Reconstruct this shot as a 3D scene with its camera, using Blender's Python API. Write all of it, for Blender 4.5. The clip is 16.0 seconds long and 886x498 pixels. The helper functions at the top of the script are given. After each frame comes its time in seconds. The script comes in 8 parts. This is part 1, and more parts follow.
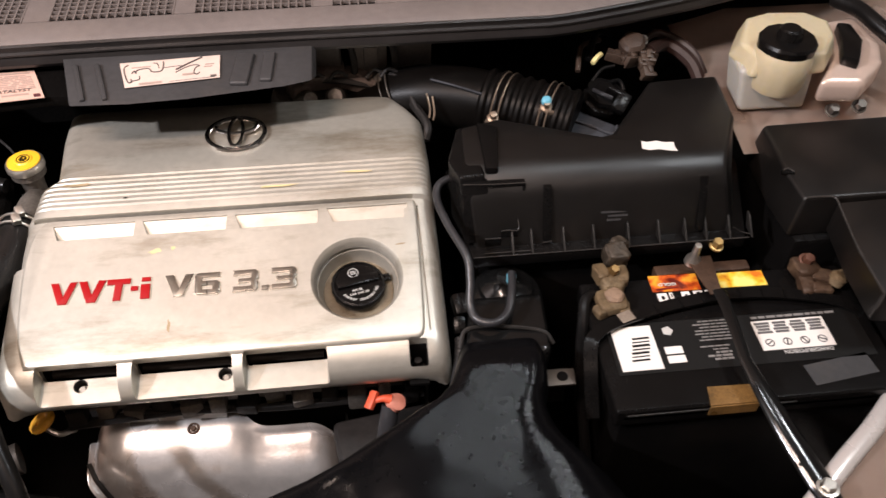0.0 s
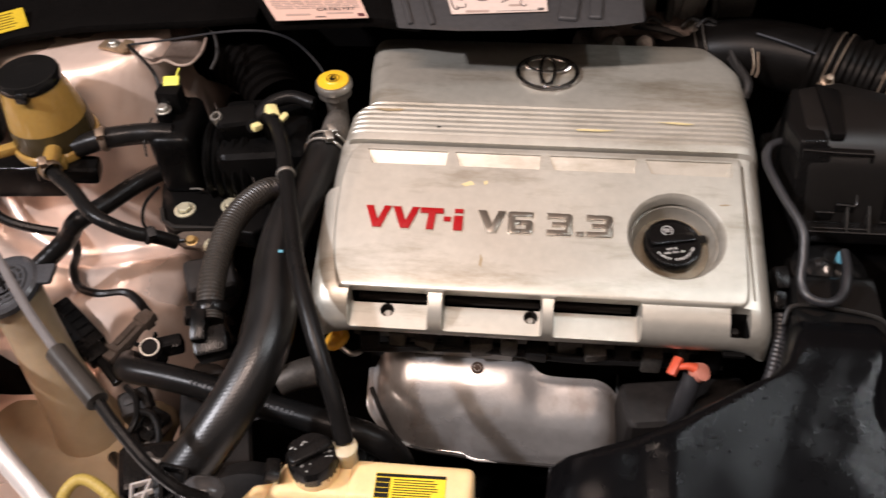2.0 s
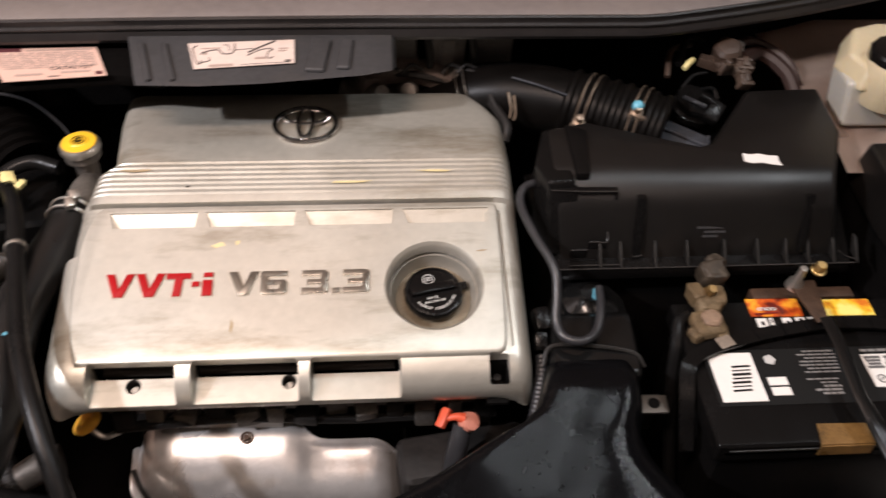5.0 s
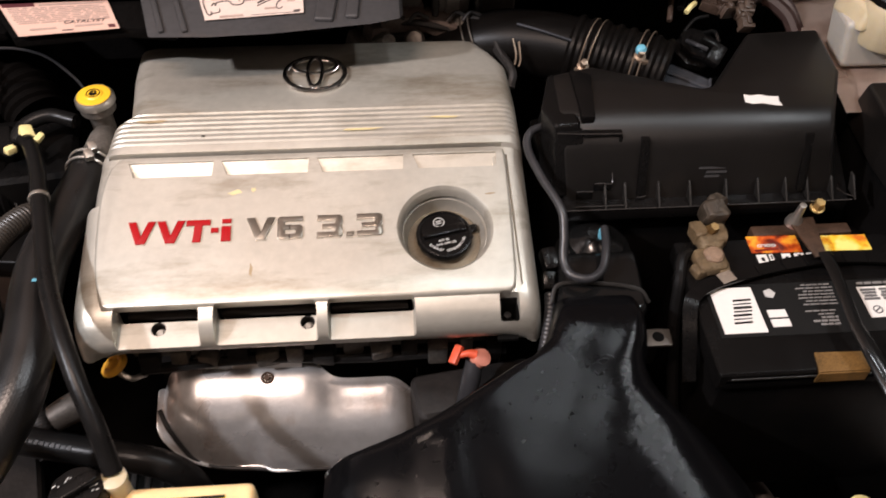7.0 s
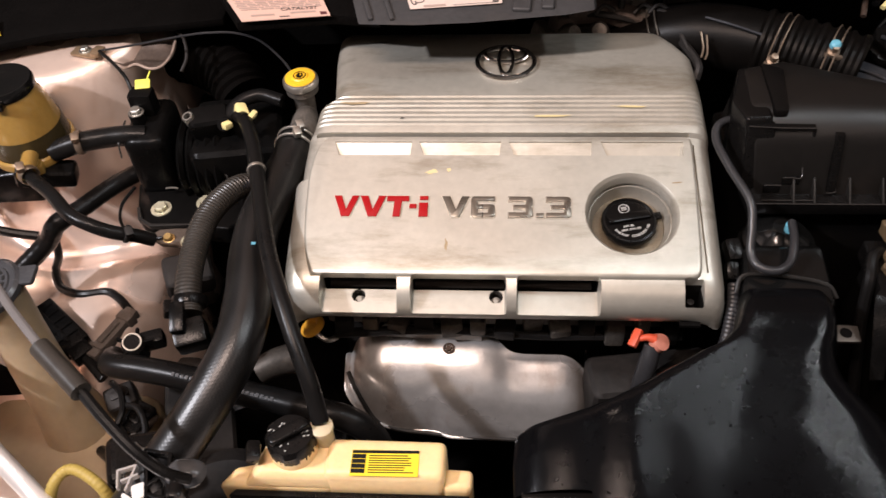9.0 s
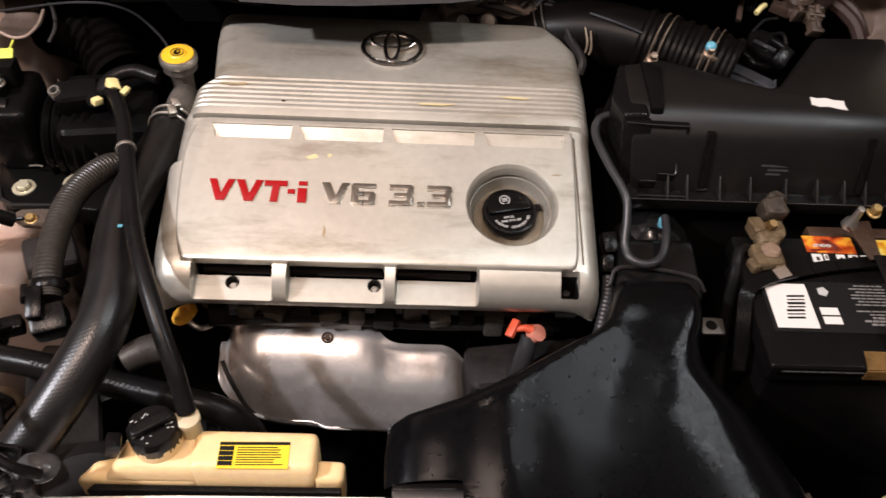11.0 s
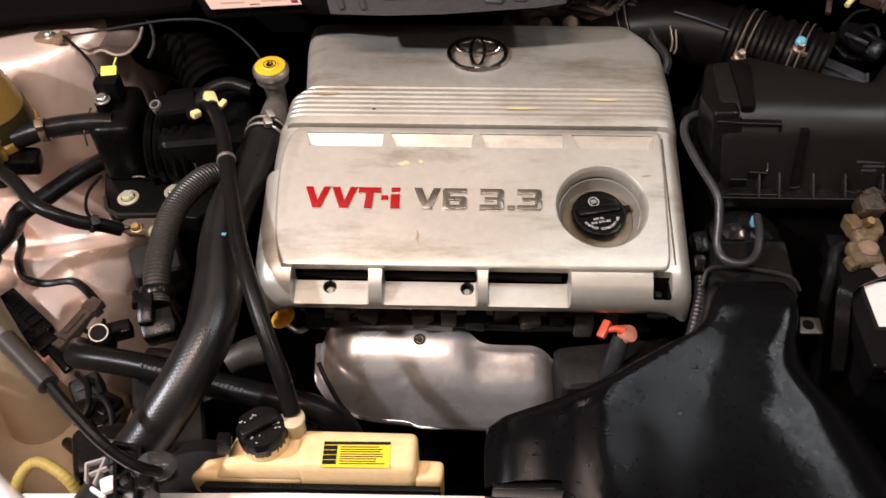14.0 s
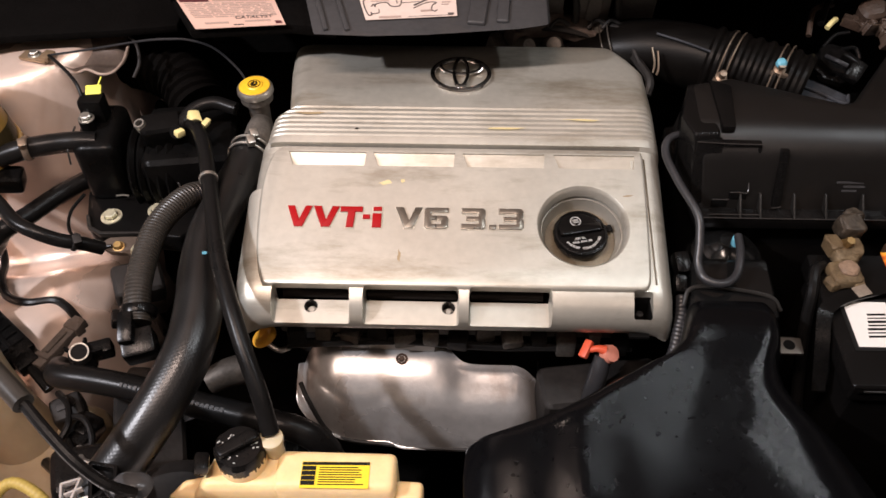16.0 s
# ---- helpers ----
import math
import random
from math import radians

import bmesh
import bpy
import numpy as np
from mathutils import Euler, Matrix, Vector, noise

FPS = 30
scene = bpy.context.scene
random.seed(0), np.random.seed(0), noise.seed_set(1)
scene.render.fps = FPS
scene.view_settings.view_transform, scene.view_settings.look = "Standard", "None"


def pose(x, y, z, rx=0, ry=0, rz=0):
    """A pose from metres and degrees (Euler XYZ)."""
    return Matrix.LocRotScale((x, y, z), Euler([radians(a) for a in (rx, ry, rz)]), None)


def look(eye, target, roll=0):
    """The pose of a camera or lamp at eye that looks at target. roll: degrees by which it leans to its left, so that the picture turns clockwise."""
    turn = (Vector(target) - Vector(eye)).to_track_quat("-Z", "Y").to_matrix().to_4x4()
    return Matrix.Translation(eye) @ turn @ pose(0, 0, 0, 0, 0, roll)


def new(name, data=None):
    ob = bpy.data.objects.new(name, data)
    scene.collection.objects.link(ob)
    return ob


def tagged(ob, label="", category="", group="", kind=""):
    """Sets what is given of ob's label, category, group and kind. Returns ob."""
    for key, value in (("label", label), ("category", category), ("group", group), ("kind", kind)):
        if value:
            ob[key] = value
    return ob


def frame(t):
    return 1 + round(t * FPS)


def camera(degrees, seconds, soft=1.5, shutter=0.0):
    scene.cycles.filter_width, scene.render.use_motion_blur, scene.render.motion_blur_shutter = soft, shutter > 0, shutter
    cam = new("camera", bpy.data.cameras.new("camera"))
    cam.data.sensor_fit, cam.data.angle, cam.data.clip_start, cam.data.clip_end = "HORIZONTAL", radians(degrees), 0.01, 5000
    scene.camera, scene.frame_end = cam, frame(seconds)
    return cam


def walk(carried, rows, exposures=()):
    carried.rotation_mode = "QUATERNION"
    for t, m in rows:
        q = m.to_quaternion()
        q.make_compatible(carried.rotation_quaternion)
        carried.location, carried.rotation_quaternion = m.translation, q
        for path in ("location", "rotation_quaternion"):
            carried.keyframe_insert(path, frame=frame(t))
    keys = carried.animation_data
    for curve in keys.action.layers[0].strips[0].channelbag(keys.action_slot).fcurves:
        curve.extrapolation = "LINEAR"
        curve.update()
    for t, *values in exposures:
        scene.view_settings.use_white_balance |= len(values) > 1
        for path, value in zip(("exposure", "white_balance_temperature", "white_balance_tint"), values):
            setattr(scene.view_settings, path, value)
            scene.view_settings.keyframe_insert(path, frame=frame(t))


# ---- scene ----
cam = camera(56.2, 16.0, shutter=0.5)
PATH = [
    (0, (-0.006, -0.025, 1.475), (0.153, 1.365, 0.046), 0.5),
    (0.5, (-0.047, -0.013, 1.461), (0.116, 1.382, 0.037), 1.2),
    (1, (-0.083, -0.01, 1.453), (-0.005, 1.368, 0.006), 1.1),
    (1.5, (-0.118, -0.012, 1.444), (-0.178, 1.349, -0.02), -0.9),
    (2, (-0.168, -0.01, 1.442), (-0.337, 1.32, -0.042), -2.5),
    (2.5, (-0.179, -0.006, 1.443), (-0.422, 1.317, -0.037), -4.2),
    (3, (-0.17, -0.003, 1.441), (-0.409, 1.324, -0.037), -4.7),
    (3.5, (-0.158, -0.004, 1.437), (-0.345, 1.335, -0.038), -3.4),
    (4, (-0.135, 0.003, 1.432), (-0.249, 1.35, -0.042), -2.1),
    (4.5, (-0.094, 0.011, 1.432), (-0.055, 1.397, -0.01), 1.7),
    (5, (-0.067, 0.019, 1.431), (0.07, 1.428, 0.018), 2.7),
    (5.2, (-0.055, 0.023, 1.437), (0.122, 1.428, 0.025), 2.4),
    (7.3, (-0.091, -0.015, 1.441), (0.015, 1.292, -0.069), 1.3),
    (7.5, (-0.109, -0.022, 1.443), (-0.106, 1.275, -0.08), -1.3),
    (8, (-0.146, -0.036, 1.455), (-0.311, 1.261, -0.058), -5.8),
    (8.2, (-0.148, -0.036, 1.462), (-0.341, 1.265, -0.045), -6.6),
    (10.3, (-0.127, -0.038, 1.45), (-0.125, 1.308, -0.029), 2.3),
    (10.5, (-0.124, -0.034, 1.457), (-0.106, 1.3, -0.034), 2.5),
    (11, (-0.124, -0.031, 1.449), (-0.031, 1.282, -0.056), 4.8),
    (11.5, (-0.1, -0.024, 1.459), (0.096, 1.296, -0.031), 5.8),
    (12, (-0.095, -0.024, 1.455), (0.145, 1.298, -0.026), 6.7),
    (12.5, (-0.128, -0.03, 1.458), (0.027, 1.279, -0.047), 5.4),
    (13, (-0.143, -0.031, 1.461), (-0.102, 1.266, -0.06), 2.4),
    (13.5, (-0.147, -0.028, 1.46), (-0.158, 1.265, -0.066), 0.6),
    (14, (-0.151, -0.035, 1.463), (-0.208, 1.269, -0.052), -1.0),
    (14.5, (-0.152, -0.035, 1.467), (-0.246, 1.292, -0.026), -2.4),
    (15, (-0.149, -0.031, 1.466), (-0.245, 1.311, -0.015), -2.5),
    (15.5, (-0.145, -0.033, 1.465), (-0.22, 1.316, -0.01), -1.5),
    (16, (-0.138, -0.035, 1.462), (-0.185, 1.306, -0.021), -0.5),
]
STOPS = [(0, 0.0), (0.5, 0.02), (1.5, -0.2), (2.5, -0.33), (4, -0.3), (5, -0.2), (7.5, -0.16), (8, -0.23), (11, -0.24), (12, -0.18), (13.5, -0.23), (15.5, -0.3), (16, -0.3)]
walk(cam, [(t, look(eye, target, roll)) for t, eye, target, roll in PATH], STOPS)

# ---- light ----
world = bpy.data.worlds.new("garage_air")
scene.world = world
world.use_nodes = True
world.node_tree.nodes["Background"].inputs[0].default_value = (1.0, 0.82, 0.66, 1)
world.node_tree.nodes["Background"].inputs[1].default_value = 0.004


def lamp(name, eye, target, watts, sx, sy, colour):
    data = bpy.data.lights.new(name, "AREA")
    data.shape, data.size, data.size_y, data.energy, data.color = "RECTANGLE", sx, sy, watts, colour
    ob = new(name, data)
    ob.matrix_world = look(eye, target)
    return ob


lamp("unseen_lamp", (-1.50, -0.14, 2.32), (-0.15, 0.45, 0.9), 48, 0.09, 0.07, (1.0, 0.975, 1.04))
lamp("unseen_lamp", (1.05, 0.48, 2.42), (0.0, 0.42, 0.9), 8.5, 0.18, 0.06, (0.93, 0.96, 1.0))
lamp("unseen_lamp", (0.30, 0.48, 2.42), (0.0, 0.42, 0.9), 4.5, 0.18, 0.06, (0.90, 0.95, 1.0))
# added wide warm fill, no known source, lifts the shaded sides
lamp("unseen_lamp", (0.55, -0.55, 2.43), (-0.1, 0.45, 0.8), 5.0, 1.20, 0.30, (1.0, 0.75, 0.63))
# added warm lamp to brighten the left wing and strut tower
lamp("unseen_lamp", (-0.54, -0.04, 2.43), (-0.62, 0.45, 0.8), 25, 0.60, 0.10, (1.0, 0.765, 0.66))


# ---- materials ----
def nodes_of(name):
    m = bpy.data.materials.new(name)
    m.use_nodes = True
    nt = m.node_tree
    return m, nt, nt.nodes["Principled BSDF"]


def material(name, colour, rough=0.5, metal=0.0, spread=0.12, scale=14.0, grain=0.0, grain_scale=900.0,
             rough_spread=0.12, dirt=None, dirt_amount=0.35, dirt_scale=6.0, dirt_stretch=None, coat=0.0, sss=0.0, trans=0.0, ior=1.45):
    """A surface with a broad and a fine variation of colour, uneven gloss, and fine relief."""
    m, nt, b = nodes_of(name)
    n, l = nt.nodes.new, nt.links.new
    tc = n("ShaderNodeTexCoord")
    big = n("ShaderNodeTexNoise")
    big.inputs["Scale"].default_value, big.inputs["Detail"].default_value = scale, 5
    l(tc.outputs["Object"], big.inputs["Vector"])
    fine = n("ShaderNodeTexNoise")
    fine.inputs["Scale"].default_value, fine.inputs["Detail"].default_value = scale * 11, 4
    l(tc.outputs["Object"], fine.inputs["Vector"])
    add = n("ShaderNodeMath")
    add.operation = "ADD"
    l(big.outputs["Fac"], add.inputs[0])
    l(fine.outputs["Fac"], add.inputs[1])
    ramp = n("ShaderNodeMapRange")
    ramp.inputs["From Min"].default_value, ramp.inputs["From Max"].default_value = 0.6, 1.4
    ramp.inputs["To Min"].default_value, ramp.inputs["To Max"].default_value = 1 - spread, 1 + spread
    l(add.outputs[0], ramp.inputs["Value"])
    mul = n("ShaderNodeVectorMath")
    mul.operation = "SCALE"
    mul.inputs[0].default_value = colour
    l(ramp.outputs[0], mul.inputs["Scale"])
    out = mul.outputs[0]
    if dirt:
        spot = n("ShaderNodeTexNoise")
        spot.inputs["Scale"].default_value, spot.inputs["Detail"].default_value = dirt_scale, 9
        spot.inputs["Roughness"].default_value = 0.7
        if dirt_stretch:
            mp = n("ShaderNodeMapping")
            mp.inputs["Scale"].default_value = dirt_stretch
            l(tc.outputs["Object"], mp.inputs["Vector"])
            l(mp.outputs[0], spot.inputs["Vector"])
        else:
            l(tc.outputs["Object"], spot.inputs["Vector"])
        r = n("ShaderNodeMapRange")
        r.inputs["From Min"].default_value, r.inputs["From Max"].default_value = 0.52, 0.72
        r.inputs["To Max"].default_value = dirt_amount
        l(spot.outputs["Fac"], r.inputs["Value"])
        mix = n("ShaderNodeMix")
        mix.data_type = "RGBA"
        mix.inputs[7].default_value = (*dirt, 1)
        l(r.outputs[0], mix.inputs[0])
        l(out, mix.inputs[6])
        out = mix.outputs[2]
    l(out, b.inputs["Base Color"])
    rr = n("ShaderNodeMapRange")
    rr.inputs["To Min"].default_value, rr.inputs["To Max"].default_value = max(0.03, rough - rough_spread), min(1, rough + rough_spread)
    l(big.outputs["Fac"], rr.inputs["Value"])
    l(rr.outputs[0], b.inputs["Roughness"])
    b.inputs["Metallic"].default_value = metal
    b.inputs["Coat Weight"].default_value = coat
    b.inputs["IOR"].default_value = ior
    b.inputs["Subsurface Weight"].default_value = sss
    b.inputs["Subsurface Radius"].default_value = (0.012, 0.008, 0.004)
    b.inputs["Transmission Weight"].default_value = trans
    if grain:
        g = n("ShaderNodeTexNoise")
        g.inputs["Scale"].default_value, g.inputs["Detail"].default_value = grain_scale, 3
        l(tc.outputs["Object"], g.inputs["Vector"])
        bump = n("ShaderNodeBump")
        bump.inputs["Strength"].default_value, bump.inputs["Distance"].default_value = grain, 0.001
        l(g.outputs["Fac"], bump.inputs["Height"])
        l(bump.outputs[0], b.inputs["Normal"])
    return m


def woven(name, colour, across, along, rough=0.42, depth=0.5):
    """Rubber with crossing cords under its skin; the tube's own u runs round it and v along it in metres."""
    m, nt, b = nodes_of(name)
    n, l = nt.nodes.new, nt.links.new
    uv = n("ShaderNodeUVMap")
    sep = n("ShaderNodeSeparateXYZ")
    l(uv.outputs[0], sep.inputs[0])
    total = None
    for sign in (1, -1):
        a, c = n("ShaderNodeMath"), n("ShaderNodeMath")
        a.operation = c.operation = "MULTIPLY"
        a.inputs[1].default_value, c.inputs[1].default_value = sign * across * math.tau, along * math.tau
        l(sep.outputs[0], a.inputs[0])
        l(sep.outputs[1], c.inputs[0])
        s = n("ShaderNodeMath")
        s.operation = "ADD"
        l(a.outputs[0], s.inputs[0])
        l(c.outputs[0], s.inputs[1])
        w = n("ShaderNodeMath")
        w.operation = "SINE"
        l(s.outputs[0], w.inputs[0])
        if total:
            t2 = n("ShaderNodeMath")
            t2.operation = "MAXIMUM"
            l(total, t2.inputs[0])
            l(w.outputs[0], t2.inputs[1])
            total = t2.outputs[0]
        else:
            total = w.outputs[0]
    bump = n("ShaderNodeBump")
    bump.inputs["Strength"].default_value, bump.inputs["Distance"].default_value = depth, 0.0006
    l(total, bump.inputs["Height"])
    l(bump.outputs[0], b.inputs["Normal"])
    tc = n("ShaderNodeTexCoord")
    ns = n("ShaderNodeTexNoise")
    ns.inputs["Scale"].default_value, ns.inputs["Detail"].default_value = 30, 6
    l(tc.outputs["Object"], ns.inputs["Vector"])
    mr = n("ShaderNodeMapRange")
    mr.inputs["To Min"].default_value, mr.inputs["To Max"].default_value = rough - 0.15, rough + 0.15
    l(ns.outputs["Fac"], mr.inputs["Value"])
    l(mr.outputs[0], b.inputs["Roughness"])
    sc = n("ShaderNodeVectorMath")
    sc.operation = "SCALE"
    sc.inputs[0].default_value = colour
    mr2 = n("ShaderNodeMapRange")
    mr2.inputs["To Min"].default_value, mr2.inputs["To Max"].default_value = 0.6, 1.5
    l(ns.outputs["Fac"], mr2.inputs["Value"])
    l(mr2.outputs[0], sc.inputs["Scale"])
    l(sc.outputs[0], b.inputs["Base Color"])
    return m


SILVER = material("silver_painted_plastic", (0.50, 0.475, 0.415), 0.39, 0.60, 0.10, 11, 0.05, 1500, dirt=(0.21, 0.17, 0.11), dirt_amount=0.8, dirt_scale=11, dirt_stretch=(0.45, 1.7, 1.0))
BLACK = material("black_plastic", (0.0042, 0.0039, 0.0038), 0.23, 0, 0.25, 20, 0.10, 1500, dirt=(0.016, 0.013, 0.011), dirt_amount=0.3, ior=1.24)
# near-black for recesses and holes: their shade as a colour
SHADEBLACK = material("recess_shade_black", (0.0022, 0.0020, 0.0018), 0.8, 0, 0.2, 20, ior=1.2)
GLOSS = material("glossy_black_enamel", (0.005, 0.005, 0.005), 0.16, 0, 0.2, 20, rough_spread=0.06)


def pebbled(name, colour, rough, scale, depth, ior):
    """Moulded plastic with a fine pebble grain, duller in broad patches."""
    m = material(name, colour, rough, 0, 0.25, 12, rough_spread=0.05, ior=ior)
    nt = m.node_tree
    n, l = nt.nodes.new, nt.links.new
    tc, cells, bump = n("ShaderNodeTexCoord"), n("ShaderNodeTexVoronoi"), n("ShaderNodeBump")
    cells.inputs["Scale"].default_value = scale
    l(tc.outputs["Object"], cells.inputs["Vector"])
    bump.inputs["Strength"].default_value, bump.inputs["Distance"].default_value = depth, 0.0004
    bump.invert = True
    l(cells.outputs["Distance"], bump.inputs["Height"])
    l(bump.outputs[0], nt.nodes["Principled BSDF"].inputs["Normal"])
    return m


DUCT = pebbled("pebbled_black_plastic", (0.0026, 0.0026, 0.0030), 0.13, 1700, 0.12, 1.19)
DARK = material("dark_engine_metal", (0.012, 0.010, 0.009), 0.6, 0.2, 0.5, 18, 0.3, 200, dirt=(0.028, 0.021, 0.016), dirt_amount=0.5)
ALLOY = material("cast_alloy", (0.19, 0.17, 0.15), 0.5, 0.7, 0.4, 25, 0.4, 250, dirt=(0.06, 0.045, 0.03), dirt_amount=0.7)
# brown dirt, strengthened to stand for the shield's shadow bands too
SHEET = material("heat_shield_steel", (0.47, 0.452, 0.438), 0.29, 0.60, 0.14, 9, 0.14, 300, dirt=(0.25, 0.17, 0.125), dirt_amount=0.7, dirt_scale=14, dirt_stretch=(1.0, 0.5, 0.5))
PAINT = material("champagne_body_paint", (0.82, 0.64, 0.54), 0.30, 0.52, 0.06, 5, 0.05, 60, dirt=(0.42, 0.29, 0.22), dirt_amount=0.35, coat=0.35)
RUBBER = material("black_rubber", (0.006, 0.0057, 0.0056), 0.30, 0, 0.3, 30, 0.12, 500, dirt=(0.022, 0.018, 0.015), dirt_amount=0.4, ior=1.25)
CORD = woven("woven_hose_rubber", (0.0050, 0.0048, 0.0048), 30, 260, 0.33, 0.07)
PUMPBLK = material("oily_black_metal", (0.0035, 0.0033, 0.0032), 0.30, 0, 0.3, 30, 0.2, 300, ior=1.18)
OLDRUB = material("dusty_black_rubber", (0.0020, 0.0016, 0.0014), 0.8, 0, 0.3, 30, ior=1.12)
PALE = material("pale_silver_paint", (0.86, 0.80, 0.76), 0.35, 0.15, 0.06, 8, 0.06, 60, dirt=(0.45, 0.36, 0.29), dirt_amount=0.4, dirt_scale=12)
LOOMGREY = material("dusty_grey_loom", (0.030, 0.026, 0.022), 0.36, 0, 0.25, 40)
GREYRUB = material("grey_rubber", (0.022, 0.022, 0.024), 0.36, 0, 0.2, 40)
CHROME = material("chrome", (0.84, 0.81, 0.78), 0.16, 1.0, 0.03, 20, rough_spread=0.05)
STEEL = material("zinc_steel", (0.52, 0.49, 0.44), 0.35, 0.9, 0.2, 60, 0.1, 500, dirt=(0.2, 0.14, 0.08), dirt_amount=0.5)
ZINC = material("yellowed_zinc", (0.62, 0.58, 0.42), 0.4, 0.6, 0.2, 60)
DUSTYSTEEL = material("dull_steel_wire", (0.14, 0.125, 0.11), 0.45, 0.8, 0.2, 60)
BRASS = material("yellow_zinc", (0.62, 0.42, 0.17), 0.38, 0.85, 0.2, 60)
CORRODED = material("corroded_brass", (0.11, 0.073, 0.036), 0.7, 0.2, 0.5, 90, 1.0, 300, dirt=(0.25, 0.19, 0.115), dirt_amount=0.7, dirt_scale=50)
RED = material("red_lettering", (0.30, 0.004, 0.006), 0.5, 0, 0.1, 40, ior=1.25)
GREY = material("grey_lettering", (0.19, 0.172, 0.145), 0.30, 0.8, 0.15, 60)
WHITE = material("white_paper", (0.70, 0.67, 0.63), 0.6, 0, 0.04, 12)
PINKP = material("pinkish_paper", (0.56, 0.37, 0.30), 0.55, 0, 0.04, 12)
INK = material("black_ink", (0.006, 0.0056, 0.0052), 0.5, ior=1.3)
# black raised for edges: caught light and wear put into the colour
EDGE = material("lightened_black_plastic", (0.013, 0.012, 0.011), 0.40, 0, 0.3, 40)
MILKLOW = material("grey_translucent_plastic", (0.42, 0.40, 0.355), 0.4, 0, 0.08, 14, sss=0.3)
GREYINK = material("grey_print", (0.45, 0.44, 0.42), 0.5)
YELLOW = material("yellow_print", (0.83, 0.60, 0.03), 0.5, 0, 0.06, 30)
CAPYEL = material("yellow_cap_enamel", (0.85, 0.50, 0.03), 0.35, 0, 0.08, 60)
ORANGE = material("orange_plastic", (0.62, 0.095, 0.042), 0.45, 0, 0.12, 60, sss=0.1)
AMBER = material("amber_plastic", (0.80, 0.40, 0.04), 0.45, 0, 0.12, 60, sss=0.1)
CREAM = material("aged_translucent_plastic", (0.80, 0.59, 0.31), 0.42, 0, 0.08, 14, 0.08, 300, dirt=(0.60, 0.40, 0.18), dirt_amount=0.5, sss=0.35)
WASHER = material("washer_tank_plastic", (0.34, 0.26, 0.165), 0.45, 0, 0.1, 9, sss=0.25)
PSTANK = material("yellowed_tank_plastic", (0.32, 0.195, 0.052), 0.18, 0, 0.1, 20, sss=0.3)
FLUID = material("tank_filled_with_dark_fluid", (0.040, 0.030, 0.013), 0.25, 0, 0.15, 20)
MILK = material("milky_tank_plastic", (0.50, 0.43, 0.29), 0.4, 0, 0.06, 12, sss=0.4, dirt=(0.5, 0.38, 0.2), dirt_amount=0.35)
BLUE = material("blue_plastic", (0.12, 0.36, 0.47), 0.4)
GREENISH = material("faded_yellow_plastic", (0.72, 0.62, 0.28), 0.5, 0, 0.15, 60)
COWL = material("weathered_cowl_plastic", (0.135, 0.114, 0.106), 0.55, 0, 0.15, 9, 0.4, 500, dirt=(0.16, 0.13, 0.11), dirt_amount=0.5)
GREYPLATE = material("grey_firewall_panel", (0.036, 0.035, 0.036), 0.55, 0.1, 0.25, 14, 0.15, 300, dirt=(0.06, 0.05, 0.043), dirt_amount=0.6, dirt_scale=18)
FABRIC = material("black_insulation", (0.0032, 0.0028, 0.0026), 0.9, 0, 0.4, 25, 0.6, 300, ior=1.1)
CONCRETE = material("garage_concrete", (0.30, 0.28, 0.26), 0.8, 0, 0.15, 2, 0.3, 60)
PLASTER = material("garage_plaster", (0.74, 0.70, 0.65), 0.85, 0, 0.06, 2)
CEILING = material("grey_garage_ceiling", (0.34, 0.31, 0.28), 0.85, 0, 0.08, 2)
TAPE = material("aged_amber_tape", (0.15, 0.082, 0.026), 0.30, 0, 0.45, 50, dirt=(0.03, 0.02, 0.01), dirt_amount=0.8, dirt_scale=45)
CLAMPW = material("tarnished_clamp_wire", (0.26, 0.20, 0.15), 0.4, 0.8, 0.2, 60)
# pale gloss for edge lines: painted glints along with some wear
GLINT = material("edge_glint_and_wear", (0.030, 0.027, 0.025), 0.22, 0.0, 0.4, 60)
CLEAR = material("clear_grey_plastic", (0.05, 0.049, 0.05), 0.2, 0, 0.1, 60)
HOODMAT = material("champagne_bonnet_underside", (0.42, 0.32, 0.26), 0.5, 0.1, 0.1, 6)


# ---- mesh helpers ----
def finish(bm, name, mat, parent=None, label="", smooth=35, world_pose=None):
    bmesh.ops.recalc_face_normals(bm, faces=bm.faces)
    me = bpy.data.meshes.new(name)
    bm.to_mesh(me)
    bm.free()
    if smooth:
        me.shade_smooth()
        me.set_sharp_from_angle(angle=radians(smooth))
    me.materials.append(mat)
    ob = new(name, me)
    if world_pose is not None:
        ob.matrix_world = world_pose
    if parent is not None:
        ob.parent = parent
        ob.matrix_parent_inverse = Matrix.Translation(parent.location).inverted()
    if label:
        tagged(ob, label)
    return ob


def part(name, bm, mat, parent, label="", smooth=35):
    return finish(bm, name, mat, parent, label, smooth)


def thing(name, place, label, category, kind="", group=""):
    ob = new(name)
    ob.location = place
    ob.empty_display_size = 0.02
    return tagged(ob, label, category, group, kind)


def B():
    return bmesh.new()


